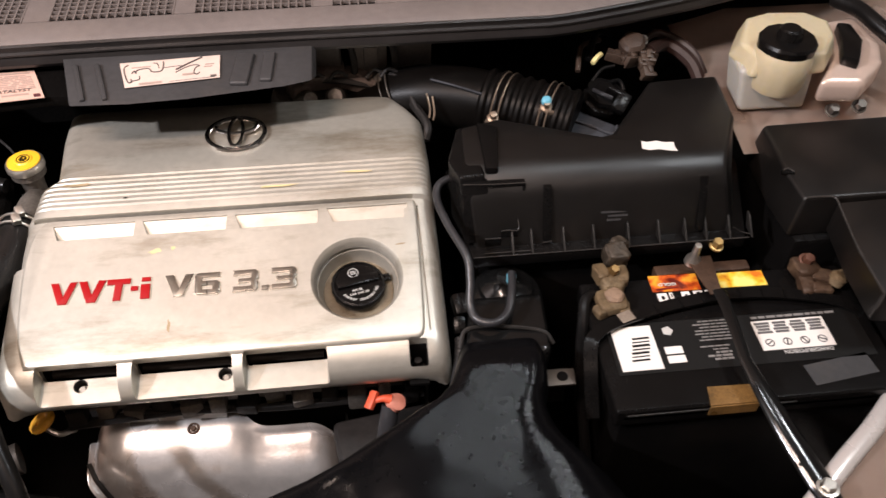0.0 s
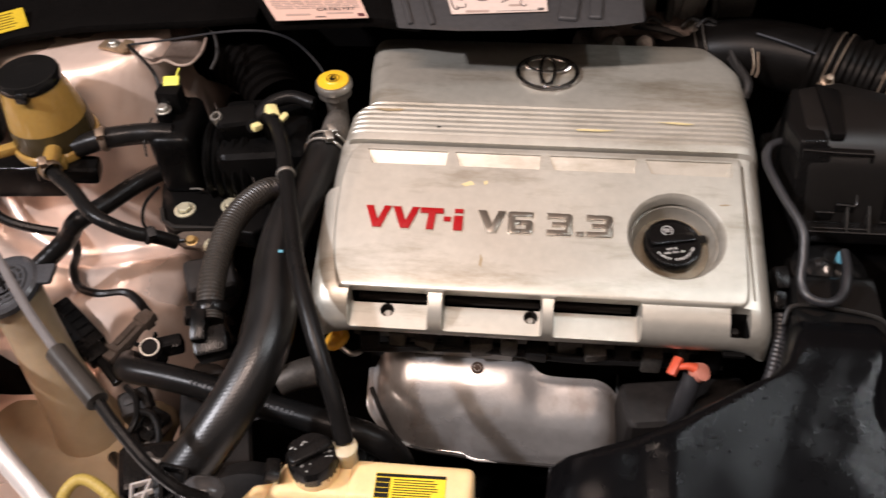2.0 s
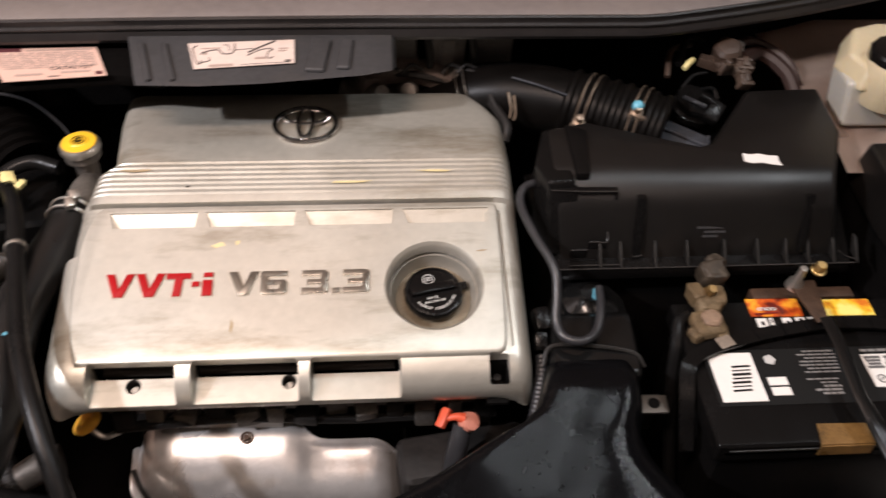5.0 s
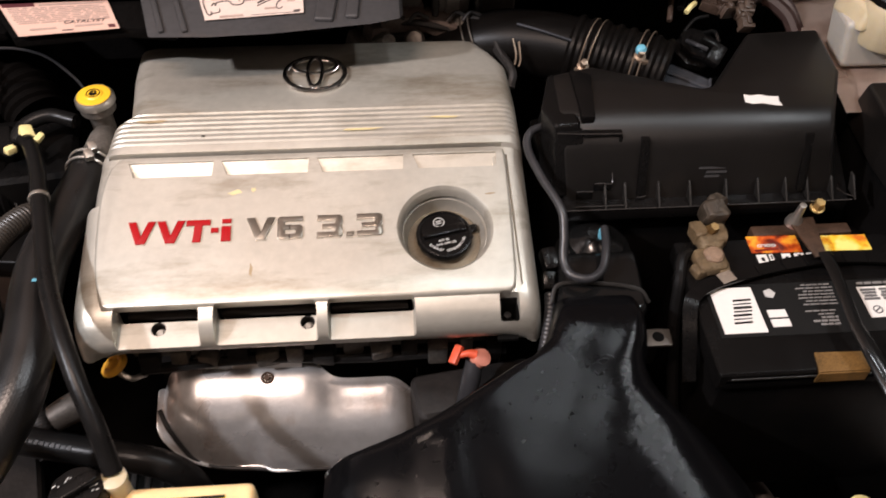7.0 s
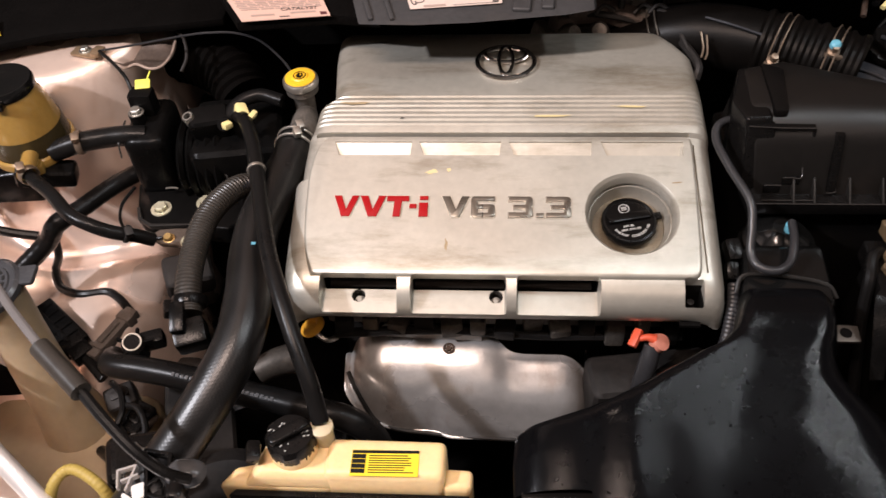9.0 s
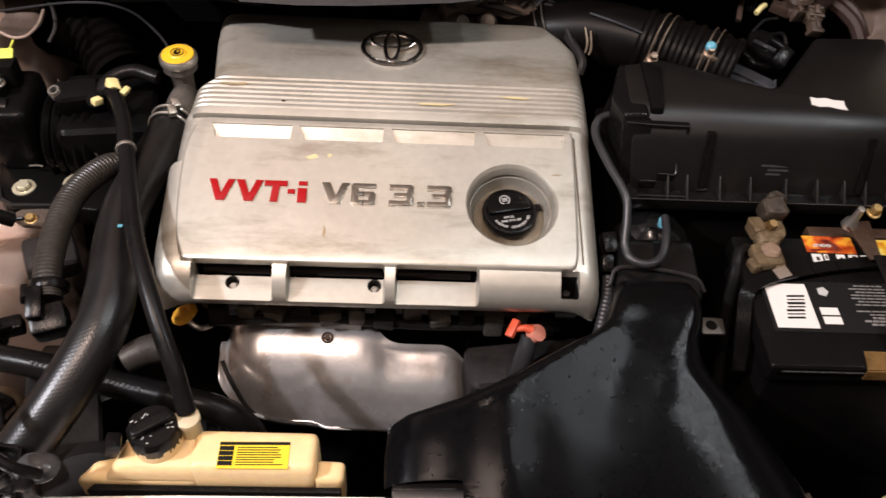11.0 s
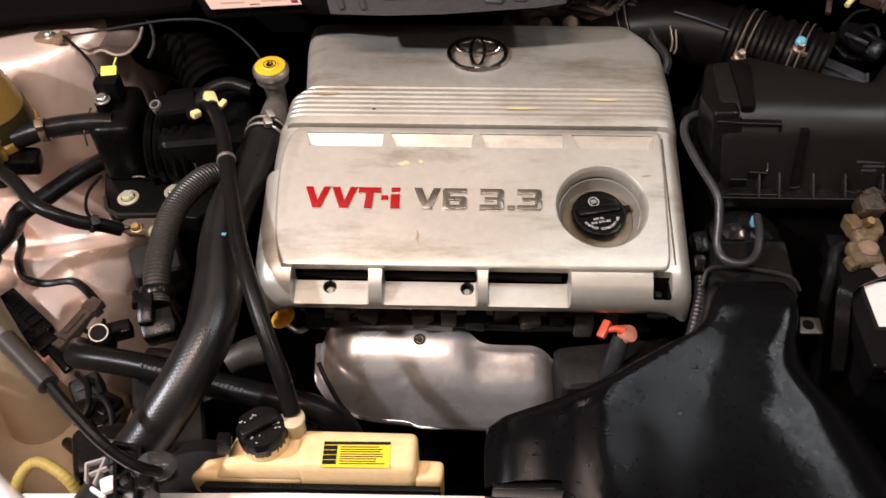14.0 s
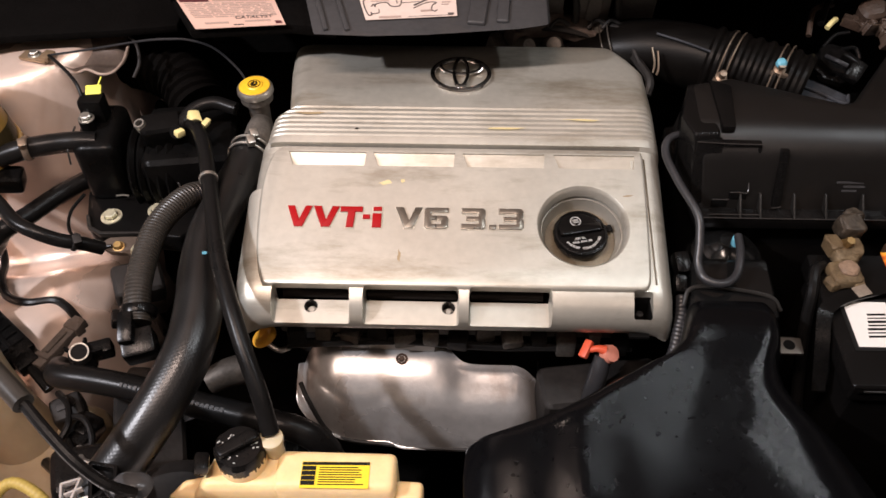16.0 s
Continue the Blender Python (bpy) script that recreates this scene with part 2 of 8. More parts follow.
def box(bm, c, s, bevel=0.0, turn=(0, 0, 0), seg=2, taper=None):
    """A box of size s about c; taper shrinks its top in x and y."""
    r = bmesh.ops.create_cube(bm, size=1)
    vs = r["verts"]
    for v in vs:
        k = taper if taper and v.co.z > 0 else (1, 1)
        v.co = Vector((v.co.x * s[0] * k[0], v.co.y * s[1] * k[1], v.co.z * s[2]))
    if bevel:
        es = list({e for v in vs for e in v.link_edges})
        out = bmesh.ops.bevel(bm, geom=es, offset=min(bevel, min(s) * 0.49), segments=seg, profile=0.6, affect="EDGES", clamp_overlap=True)
        vs = list({v for f in out["faces"] for v in f.verts} | {v for v in vs if v.is_valid})
    m = pose(*c, *turn)
    for v in vs:
        v.co = m @ v.co
    return vs


def prism(bm, outline, z0, z1, bevel=0.0, seg=2, low=None):
    """An upright prism over a plan outline; low is another outline for its foot."""
    low = low or outline
    top = [bm.verts.new((x, y, z1)) for x, y in outline]
    bot = [bm.verts.new((x, y, z0)) for x, y in low]
    n = len(outline)
    faces = [bm.faces.new(top), bm.faces.new(bot[::-1])]
    for i in range(n):
        faces.append(bm.faces.new((top[i], bot[i], bot[(i + 1) % n], top[(i + 1) % n])))
    bmesh.ops.recalc_face_normals(bm, faces=faces)
    if bevel:
        es = list({e for f in faces for e in f.edges})
        bmesh.ops.bevel(bm, geom=es, offset=bevel, segments=seg, profile=0.6, affect="EDGES", clamp_overlap=True)


def lathe(bm, profile, m=None, seg=32, wave=None):
    """A turned body about z from (radius, height) pairs; wave(angle, height) scales the radius."""
    m = m or Matrix()
    rings = []
    for r, z in profile:
        if r < 1e-6:
            rings.append([bm.verts.new(m @ Vector((0, 0, z)))])
        else:
            ring = []
            for i in range(seg):
                a = math.tau * i / seg
                k = wave(a, z) if wave else 1
                ring.append(bm.verts.new(m @ Vector((r * k * math.cos(a), r * k * math.sin(a), z))))
            rings.append(ring)
    for a, b in zip(rings, rings[1:]):
        for i in range(seg):
            j = (i + 1) % seg
            if len(a) == 1 and len(b) == 1:
                continue
            if len(a) == 1:
                bm.faces.new((a[0], b[i], b[j]))
            elif len(b) == 1:
                bm.faces.new((a[i], a[j], b[0]))
            else:
                bm.faces.new((a[i], a[j], b[j], b[i]))


def spline(pts, per=10):
    p = [Vector(q) for q in pts]
    p = [2 * p[0] - p[1]] + p + [2 * p[-1] - p[-2]]
    out = []
    for i in range(1, len(p) - 2):
        for k in range(per):
            t = k / per
            a, b, c, d = p[i - 1], p[i], p[i + 1], p[i + 2]
            out.append(0.5 * (2 * b + (c - a) * t + (2 * a - 5 * b + 4 * c - d) * t * t + (3 * b - a - 3 * c + d) * t ** 3))
    out.append(p[-2])
    return out


def tube(bm, pts, r, seg=14, per=10, ridge=0.0, pitch=0.006, flat=1.0, open_end=False):
    """A hose along a smooth line; r may be a list, one for each point; ridge makes it corrugated."""
    line = spline(pts, per)
    rads = list(r) if isinstance(r, (list, tuple)) else [r] * len(pts)
    rad = [rads[min(i // per, len(rads) - 2)] * (1 - (i % per) / per) + rads[min(i // per + 1, len(rads) - 1)] * ((i % per) / per) for i in range(len(line) - 1)] + [rads[-1]]
    length = [0.0]
    for a, b in zip(line, line[1:]):
        length.append(length[-1] + (b - a).length)
    if ridge:
        n = int(length[-1] / pitch * 4)
        fine, fr, fl = [], [], []
        k = 0
        for i in range(n + 1):
            s = length[-1] * i / n
            while k < len(length) - 2 and length[k + 1] < s:
                k += 1
            t = (s - length[k]) / max(1e-9, length[k + 1] - length[k])
            fine.append(line[k].lerp(line[k + 1], t))
            fr.append((rad[k] * (1 - t) + rad[k + 1] * t) * (1 + ridge * (0, 1, 1, 0)[i % 4]))
            fl.append(s)
        line, rad, length = fine, fr, fl
    uv = bm.loops.layers.uv.verify()
    tang = [(line[min(i + 1, len(line) - 1)] - line[max(i - 1, 0)]).normalized() for i in range(len(line))]
    up = Vector((0, 0, 1)) if abs(tang[0].z) < 0.9 else Vector((1, 0, 0))
    rings = []
    for p, t, q in zip(line, tang, rad):
        side = t.cross(up).normalized()
        up = side.cross(t).normalized()
        rings.append([bm.verts.new(p + side * (q * math.cos(math.tau * i / seg)) + up * (q * flat * math.sin(math.tau * i / seg))) for i in range(seg)])
    for k, (a, b) in enumerate(zip(rings, rings[1:])):
        for i in range(seg):
            j = (i + 1) % seg
            f = bm.faces.new((a[i], a[j], b[j], b[i]))
            for loop, (u, v) in zip(f.loops, ((i, k), (i + 1, k), (i + 1, k + 1), (i, k + 1))):
                loop[uv].uv = (u / seg, length[v])
    if not open_end:
        bm.faces.new(rings[0][::-1])
        bm.faces.new(rings[-1])


def ring(bm, centre, axis, R, r, seg=28, sub=8, squash=1.0, width=1.0):
    """A torus about an axis; width stretches its section along the axis."""
    m = Matrix.Translation(centre) @ Vector(axis).to_track_quat("Z", "Y").to_matrix().to_4x4()
    vs = []
    for i in range(seg):
        a = math.tau * i / seg
        vs.append([bm.verts.new(m @ Vector(((R + r * math.cos(b)) * math.cos(a), (R + r * math.cos(b)) * math.sin(a) * squash, r * width * math.sin(b)))) for b in (math.tau * j / sub for j in range(sub))])
    for i in range(seg):
        for j in range(sub):
            bm.faces.new((vs[i][j], vs[(i + 1) % seg][j], vs[(i + 1) % seg][(j + 1) % sub], vs[i][(j + 1) % sub]))


def hexbolt(bm, place, r, h, axis=(0, 0, 1), washer=1.5):
    m = Matrix.Translation(place) @ Vector(axis).to_track_quat("Z", "Y").to_matrix().to_4x4()
    lathe(bm, [(0, 0), (r * washer, 0), (r * washer, h * 0.2), (r * 1.05, h * 0.25)], m, 20)
    lathe(bm, [(r, h * 0.2), (r, h * 0.85), (r * 0.85, h), (0, h)], m, 6)


def clamp_band(name, place, axis, R, parent, mat=None, w=0.006):
    """A hose clamp: a band with a screw lug."""
    bm = B()
    ring(bm, place, axis, R, 0.0014, 28, 8, 1.0, w / 0.0028)
    ax = Vector(axis).normalized()
    side = Vector((0.2, -0.5, 0.85))
    side = (side - ax * side.dot(ax)).normalized()
    box(bm, Vector(place) + side * (R + 0.004), (0.008, 0.010, 0.008), 0.0015, (20, 10, 30))
    return part(name, bm, mat or STEEL, parent)


def cut(ob, cutters):
    """Takes the cutters' volumes out of ob for good."""
    for c in cutters:
        mod = ob.modifiers.new("cut", "BOOLEAN")
        mod.operation, mod.solver, mod.object = "DIFFERENCE", "EXACT", c
    bpy.context.view_layer.update()
    deps = bpy.context.evaluated_depsgraph_get()
    me = bpy.data.meshes.new_from_object(ob.evaluated_get(deps))
    ob.modifiers.clear()
    old = ob.data
    ob.data = me
    bpy.data.meshes.remove(old)


def drop_cutters(cutters):
    for c in cutters:
        me = c.data
        bpy.data.objects.remove(c)
        bpy.data.meshes.remove(me)


def lettering(name, text, size, stretch, bold, depth, m, mat, parent, label="", gap=1.05):
    """Raised letters of the built-in font as one mesh, set in the pose m."""
    cu = bpy.data.curves.new(name, "FONT")
    cu.body, cu.size, cu.offset, cu.extrude, cu.space_character = text, size, bold, depth, gap
    ob = bpy.data.objects.new(name, cu)
    scene.collection.objects.link(ob)
    bpy.context.view_layer.update()
    me = bpy.data.meshes.new_from_object(ob.evaluated_get(bpy.context.evaluated_depsgraph_get()))
    bpy.data.objects.remove(ob)
    bpy.data.curves.remove(cu)
    me.transform(m @ Matrix.Diagonal((stretch, 1, 1, 1)))
    me.materials.clear()
    me.materials.append(mat)
    out = new(name, me)
    out.parent = parent
    out.matrix_parent_inverse = Matrix.Translation(parent.location).inverted()
    if label:
        tagged(out, label)
    return out


def lump(bm, c, size, turn=(0, 0, 0), rough=0.12, grain=110, sub=3):
    """A rounded block with an eaten, uneven surface."""
    vs = bmesh.ops.create_icosphere(bm, subdivisions=sub, radius=1.0)["verts"]
    m = Matrix.Translation(c) @ pose(0, 0, 0, *turn)
    for v in vs:
        p = Vector([math.copysign(abs(a) ** 0.38, a) for a in v.co])
        p = Vector((p.x * size[0] / 2, p.y * size[1] / 2, p.z * size[2] / 2))
        v.co = m @ p
        v.co += (noise.noise_vector(v.co * grain) + 0.5 * noise.noise_vector(v.co * grain * 2.7)) * rough * min(size)
    return vs


def sheet(bm, m, w, h, depth=0.0006):
    """A thin label of width w and height h, centred in the pose m."""
    vs = box(bm, (0, 0, 0), (w, h, depth))
    for v in vs:
        v.co = m @ v.co


def outset(poly, d):
    """The outline moved outwards by d (clockwise outlines)."""
    out = []
    n = len(poly)
    for i in range(n):
        p, q, r = Vector(poly[i - 1]), Vector(poly[i]), Vector(poly[(i + 1) % n])
        e, f = (q - p).normalized(), (r - q).normalized()
        ne, nf = Vector((-e.y, e.x)), Vector((-f.y, f.x))
        m = (ne + nf)
        k = min(2.0, 2 / max(0.3, m.length_squared))
        out.append(tuple(q + m * d * k))
    return out


# ---- the closed garage and the car's shell ----
def slab(name, c, s, mat, label, category):
    bm = B()
    box(bm, c, s)
    return tagged(finish(bm, name, mat, smooth=0), label, category, kind="structure")


slab("floor", (0, 0, -0.05), (6, 7, 0.1), CONCRETE, "plain grey concrete garage floor", "floor")
slab("ceiling", (0, 0, 2.5), (6, 7, 0.1), CEILING, "plain grey garage ceiling", "ceiling")
slab("wall_north", (0, 3.5, 1.2), (6, 0.1, 2.6), PLASTER, "plain pale garage wall", "wall")
slab("wall_south", (0, -3.5, 1.2), (6, 0.1, 2.6), PLASTER, "plain pale garage wall", "wall")
slab("wall_east", (3.0, 0, 1.2), (0.1, 7, 2.6), PLASTER, "plain pale garage wall", "wall")
slab("wall_west", (-3.0, 0, 1.2), (0.1, 7, 2.6), PLASTER, "plain pale garage wall", "wall")

# the open bonnet, above and behind the eye
bm = B()
prism(bm, [(-0.80, 0.0), (0.80, 0.0), (0.80, 0.944), (-0.80, 0.944)], 0.0, 0.03, 0.01)
tagged(finish(bm, "bonnet", HOODMAT, world_pose=pose(0, 1.00, 1.12, 112.5)), "open bonnet with a champagne painted underside", "bonnet", kind="structure")

# engine bay tub
# added black sheet, hides the lit floor below the engine
slab("undertray", (-0.1, 0.55, 0.36), (1.5, 0.9, 0.02), FABRIC, "black sheet added to keep the depths below the engine dark", "undertray")
slab("firewall", (-0.1, 0.93, 0.70), (1.5, 0.03, 0.66), FABRIC, "black insulated firewall behind the engine", "firewall")


# stamped bulkhead under the cowl
BULK = material("dusty_bulkhead", (0.075, 0.066, 0.060), 0.6, 0.1, 0.3, 30, 0.3, 200, dirt=(0.12, 0.095, 0.075), dirt_amount=0.5, dirt_scale=20)
for k, (x, w, y, z) in enumerate(((-0.143, 0.024, 0.790, 0.952), (-0.118, 0.018, 0.802, 0.952), (-0.086, 0.030, 0.786, 0.946), (-0.046, 0.032, 0.794, 0.952), (0.003, 0.036, 0.790, 0.955), (0.050, 0.044, 0.796, 0.952))):
    bm = B()
    box(bm, (x, y, z), (w, 0.010, 0.075), 0.003, (16, 0, 3 * (-1) ** k), 3)
    if k % 2 == 0:
        box(bm, (x, y - 0.006, z), (w * 0.45, 0.006, 0.050), 0.0025, (16, 0, 0), 3)
    tagged(finish(bm, "bulkhead_panel", BULK), "dusty grey stamped bulkhead panel behind the engine", "panel", kind="structure")
for x in (-0.066, -0.020, 0.026):
    bm = B()
    tube(bm, [(x, 0.784, 0.985), (x + 0.004, 0.782, 0.955), (x + 0.002, 0.780, 0.925)], 0.004, 10)
    tagged(finish(bm, "bulkhead_pipe", DARK), "thin dark pipe running down the bulkhead", "pipe", kind="structure")

# ---- engine cover ----
def face_z(y):
    """The height of the cover's sloping front face."""
    return 0.888 + (y - 0.441) * 0.272


FACE_TILT = math.degrees(math.atan(0.272))
cover = thing("engine_cover", (-0.145, 0.42, 0.83), "silver plastic engine cover with red and grey lettering, stained", "engine cover")


def cover_line():
    """Stations from back to front: y, height, left and right edge."""
    rows = [(0.757, 0.905, -0.326, 0.010), (0.755, 0.920, -0.328, 0.015), (0.750, 0.930, -0.328, 0.022), (0.742, 0.935, -0.328, 0.030),
            (0.722, 0.9365, -0.327, 0.043), (0.702, 0.937, -0.326, 0.053), (0.665, 0.9365, -0.322, 0.054), (0.6405, 0.936, -0.3195, 0.0545)]
    y = 0.638
    for k in range(7):
        for dy, dz in ((0.0, 0.0), (0.0030, 0.0), (0.0046, -0.0016), (0.0048, -0.0040), (0.0058, -0.0040), (0.0060, 0.0)):
            yy = y - dy
            left = -0.3195 - 0.013 * min(1, max(0, (0.638 - yy) / 0.014))
            rows.append((yy, 0.9355 - (0.638 - yy) * 0.10 + dz, left - (0.638 - yy) * 0.08, 0.0545))
        y -= 0.0064
    rows += [(0.5915, 0.9305, -0.337, 0.0545), (0.586, 0.9285, -0.339, 0.0545), (0.5835, 0.924, -0.340, 0.0545)]
    for yy in (0.560, 0.540, 0.538, 0.510, 0.480, 0.450):
        rows.append((yy, face_z(yy) - 0.0035, -0.3415 - (0.006 if yy < 0.539 else 0), 0.0545))
    rows += [(0.440, 0.8835, -0.347, 0.0545), (0.430, 0.878, -0.345, 0.054), (0.4225, 0.870, -0.341, 0.051), (0.4195, 0.861, -0.336, 0.048),
             (0.4200, 0.852, -0.332, 0.0445), (0.4235, 0.844, -0.329, 0.042), (0.4280, 0.8405, -0.327, 0.040)]
    return rows


def cover_body():
    bm = B()
    rim = [(0.0, 1.0), (0.06, 0.66), (0.18, 0.40), (0.36, 0.18), (0.62, 0.05), (1.0, 0.0)]
    R, D = 0.022, 0.020
    grid = []
    for y, z, xl, xr in cover_line():
        row = [bm.verts.new((xl - 0.002, y, max(0.840, min(z - D - 0.03, 0.845))))]
        row += [bm.verts.new((xl + R * a, y, max(0.8405, z - D * b))) for a, b in rim]
        row += [bm.verts.new((xl + R + (xr - xl - 2 * R) * k / 24, y, z)) for k in range(1, 24)]
        row += [bm.verts.new((xr - R * a, y, max(0.8405, z - D * b))) for a, b in rim[::-1]]
        row.append(bm.verts.new((xr + 0.002, y, max(0.840, min(z - D - 0.03, 0.845)))))
        grid.append(row)
    for a, b in zip(grid, grid[1:]):
        for i in range(len(a) - 1):
            bm.faces.new((a[i], a[i + 1], b[i + 1], b[i]))
    foot = []
    for row in (grid[0], grid[-1]):
        foot.append([bm.verts.new((v.co.x, v.co.y, 0.838)) for v in row])
    for top, low in zip((grid[0], grid[-1]), foot):
        for i in range(len(top) - 1):
            bm.faces.new((top[i], top[i + 1], low[i + 1], low[i]))
    left = [foot[0][0]] + [bm.verts.new((r[0].co.x, r[0].co.y, 0.838)) for r in grid[1:-1]] + [foot[1][0]]
    right = [foot[0][-1]] + [bm.verts.new((r[-1].co.x, r[-1].co.y, 0.838)) for r in grid[1:-1]] + [foot[1][-1]]
    for i in range(len(grid) - 1):
        bm.faces.new((grid[i][0], grid[i + 1][0], left[i + 1], left[i]))
        bm.faces.new((grid[i][-1], grid[i + 1][-1], right[i + 1], right[i]))
    bm.faces.new(left + foot[1][1:-1] + right[::-1] + foot[0][1:-1][::-1])
    return bm


body = part("cover_shell", cover_body(), SILVER, cover)


def face_panel():
    """The raised sloping panel with the lettering."""
    bm = B()
    left = spline([(-0.3190, 0.4395, 0), (-0.3232, 0.4512, 0), (-0.3285, 0.475, 0), (-0.3312, 0.510, 0), (-0.3312, 0.545, 0), (-0.3265, 0.570, 0), (-0.3190, 0.5812, 0), (-0.312, 0.5838, 0)], 3)
    right = spline([(0.027, 0.5838, 0), (0.0325, 0.5815, 0), (0.0350, 0.576, 0), (0.0352, 0.537, 0), (0.0340, 0.480, 0), (0.0325, 0.452, 0), (0.0295, 0.4425, 0), (0.024, 0.4395, 0)], 3)
    out = [(p.x, p.y) for p in left + right]
    loops = []
    for d, z in ((0.0, -0.012), (0.0, -0.0030), (-0.0004, -0.0015), (-0.0015, -0.0004), (-0.0030, 0.0)):
        loops.append([bm.verts.new((x, y, z + face_z(y))) for x, y in outset(out, d)])
    n = len(out)
    for low, high in zip(loops, loops[1:]):
        for i in range(n):
            bm.faces.new((low[i], low[(i + 1) % n], high[(i + 1) % n], high[i]))
    bm.faces.new(loops[0])
    bm.faces.new(loops[-1][::-1])
    return bm


panel = part("face_panel", face_panel(), SILVER, cover)

cutters = []


def cutter(bm):
    ob = finish(bm, "cutter", SILVER, smooth=0)
    cutters.append(ob)
    return ob


# room under the panel
bm = B()
prism(bm, [(-0.312, 0.452), (0.023, 0.452), (0.023, 0.5765), (-0.312, 0.5765)], -0.016, 0.05)
for v in bm.verts:
    v.co.z += face_z(v.co.y)
shell_only = [cutter(bm)]
# the seam round the panel
bm = B()
box(bm, (-0.148, 0.5849, 0.9352), (0.362, 0.0022, 0.0300))
shell_only.append(cutter(bm))
bm = B()
prism(bm, [(0.0362, 0.447), (0.0380, 0.447), (0.0372, 0.576), (0.0354, 0.576)], -0.0085, 0.05)
for v in bm.verts:
    v.co.z += face_z(v.co.y)
shell_only.append(cutter(bm))
# four shallow wedge vents
panel_only = []
for x0, x1 in ((-0.3095, -0.2335), (-0.2265, -0.1470), (-0.1395, -0.0600), (-0.0515, 0.0265)):
    bm = B()
    ends = []
    for x, k in ((x0, 0.005), (x1, -0.001)):
        ends.append([bm.verts.new(p) for p in ((x, 0.5765, face_z(0.5765) - 0.0014), (x, 0.5765, face_z(0.5765) + 0.02), (x + k, 0.5615, face_z(0.5615) + 0.02), (x + k, 0.5615, face_z(0.5615) - 0.0105))])
    for i in range(4):
        j = (i + 1) % 4
        bm.faces.new((ends[0][i], ends[0][j], ends[1][j], ends[1][i]))
    bm.faces.new(ends[0])
    bm.faces.new(ends[1][::-1])
    panel_only.append(cutter(bm))
# the well of the oil filler
WELL = Matrix.Translation((-0.026, 0.5015, face_z(0.5015))) @ pose(0, 0, 0, FACE_TILT)
bm = B()
lathe(bm, [(0, -0.030), (0.0335, -0.030), (0.0352, -0.026), (0.0385, -0.010), (0.0402, -0.004), (0.0415, -0.0015), (0.0437, 0.0006), (0.060, 0.012), (0.060, 0.04), (0, 0.04)], WELL, 72)
both = [cutter(bm)]
# pockets along the front
for x0, x1 in ((-0.3105, -0.2395), (-0.2275, -0.1405), (-0.1315, -0.0565)):
    bm = B()
    box(bm, ((x0 + x1) / 2, 0.4080, 0.8830), (x1 - x0, 0.064, 0.060), 0.004, (15, 0, 0), 3)
    both.append(cutter(bm))
    bm = B()
    box(bm, ((x0 + x1) / 2, 0.45955, 0.85425), (x1 - x0 - 0.001, 0.0343, 0.0485), 0.002)
    both.append(cutter(bm))
for x, y in ((-0.277, 0.4363), (-0.150, 0.4366)):
    bm = B()
    lathe(bm, [(0, -0.030), (0.0064, -0.030), (0.0064, 0.012), (0, 0.012)], pose(x, y, 0.8595, 15), 28)
    both.append(cutter(bm))
# the square hole at the front corner
bm = B()
box(bm, (0.0250, 0.4315, 0.868), (0.0170, 0.0200, 0.052), 0.002, (4, 0, 0))
both.append(cutter(bm))
cut(body, shell_only + both)
cut(panel, panel_only + both)
for ob in (body, panel):
    ob.data.shade_smooth()
    ob.data.set_sharp_from_angle(angle=radians(32))
drop_cutters(cutters)

bm = B()
lathe(bm, [(0.0335, -0.031), (0.0335, -0.0295), (0.033, -0.0290), (0, -0.0288)], WELL, 48)
part("well_floor", bm, material("oily_grime", (0.15, 0.122, 0.082), 0.35, 0.1, 0.4, 60), cover, "oily floor of the filler well")
# black sheets that paint the shade inside the front pockets
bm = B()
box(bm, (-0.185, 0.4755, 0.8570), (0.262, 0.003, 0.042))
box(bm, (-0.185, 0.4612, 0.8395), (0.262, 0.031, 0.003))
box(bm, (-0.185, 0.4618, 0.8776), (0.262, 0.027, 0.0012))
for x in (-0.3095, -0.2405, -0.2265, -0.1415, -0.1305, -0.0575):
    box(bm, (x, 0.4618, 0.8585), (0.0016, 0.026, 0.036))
part("pocket_shade", bm, SHADEBLACK, cover, "black sheets that stand for the shade behind the front pockets")
bm = B()
tube(bm, [(-0.306, 0.4555, 0.8545), (-0.185, 0.4550, 0.8550), (-0.062, 0.4555, 0.8545)], 0.0042, 12, 6)
part("seal_roll", bm, material("dusty_brown_seal", (0.040, 0.030, 0.024), 0.5, 0, 0.3, 40), cover, "dusty rubber seal behind the pockets")
for x, y in ((-0.277, 0.4363), (-0.150, 0.4366)):
    bm = B()
    # dark liner paints the shade down the bolt hole
    lathe(bm, [(0.0063, 0.0), (0.0058, 0.0), (0.0056, -0.011), (0, -0.011)], pose(x, y, 0.8588, 15), 24)
    b_ob = part("bolt_hole_shade", bm, DARK, cover, "bolt hole lined dark for the shade inside")
    bm = B()
    hexbolt(bm, (x, y + 0.0012, 0.8498), 0.0036, 0.0045, (0, -0.26, 1), 1.35)
    part("bolt", bm, STEEL, b_ob)
bm = B()
lathe(bm, [(0, 0.845), (0.006, 0.845), (0.006, 0.852), (0.0035, 0.853), (0.0035, 0.860), (0, 0.861)], pose(0.0245, 0.434, 0), 14)
part("corner_stud", bm, DARK, cover, "dark rubber stud in the corner hole")
# black walls and floor added so the corner hole looks shaded
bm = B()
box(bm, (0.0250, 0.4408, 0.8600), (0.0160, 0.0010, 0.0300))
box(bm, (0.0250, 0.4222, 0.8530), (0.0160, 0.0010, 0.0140))
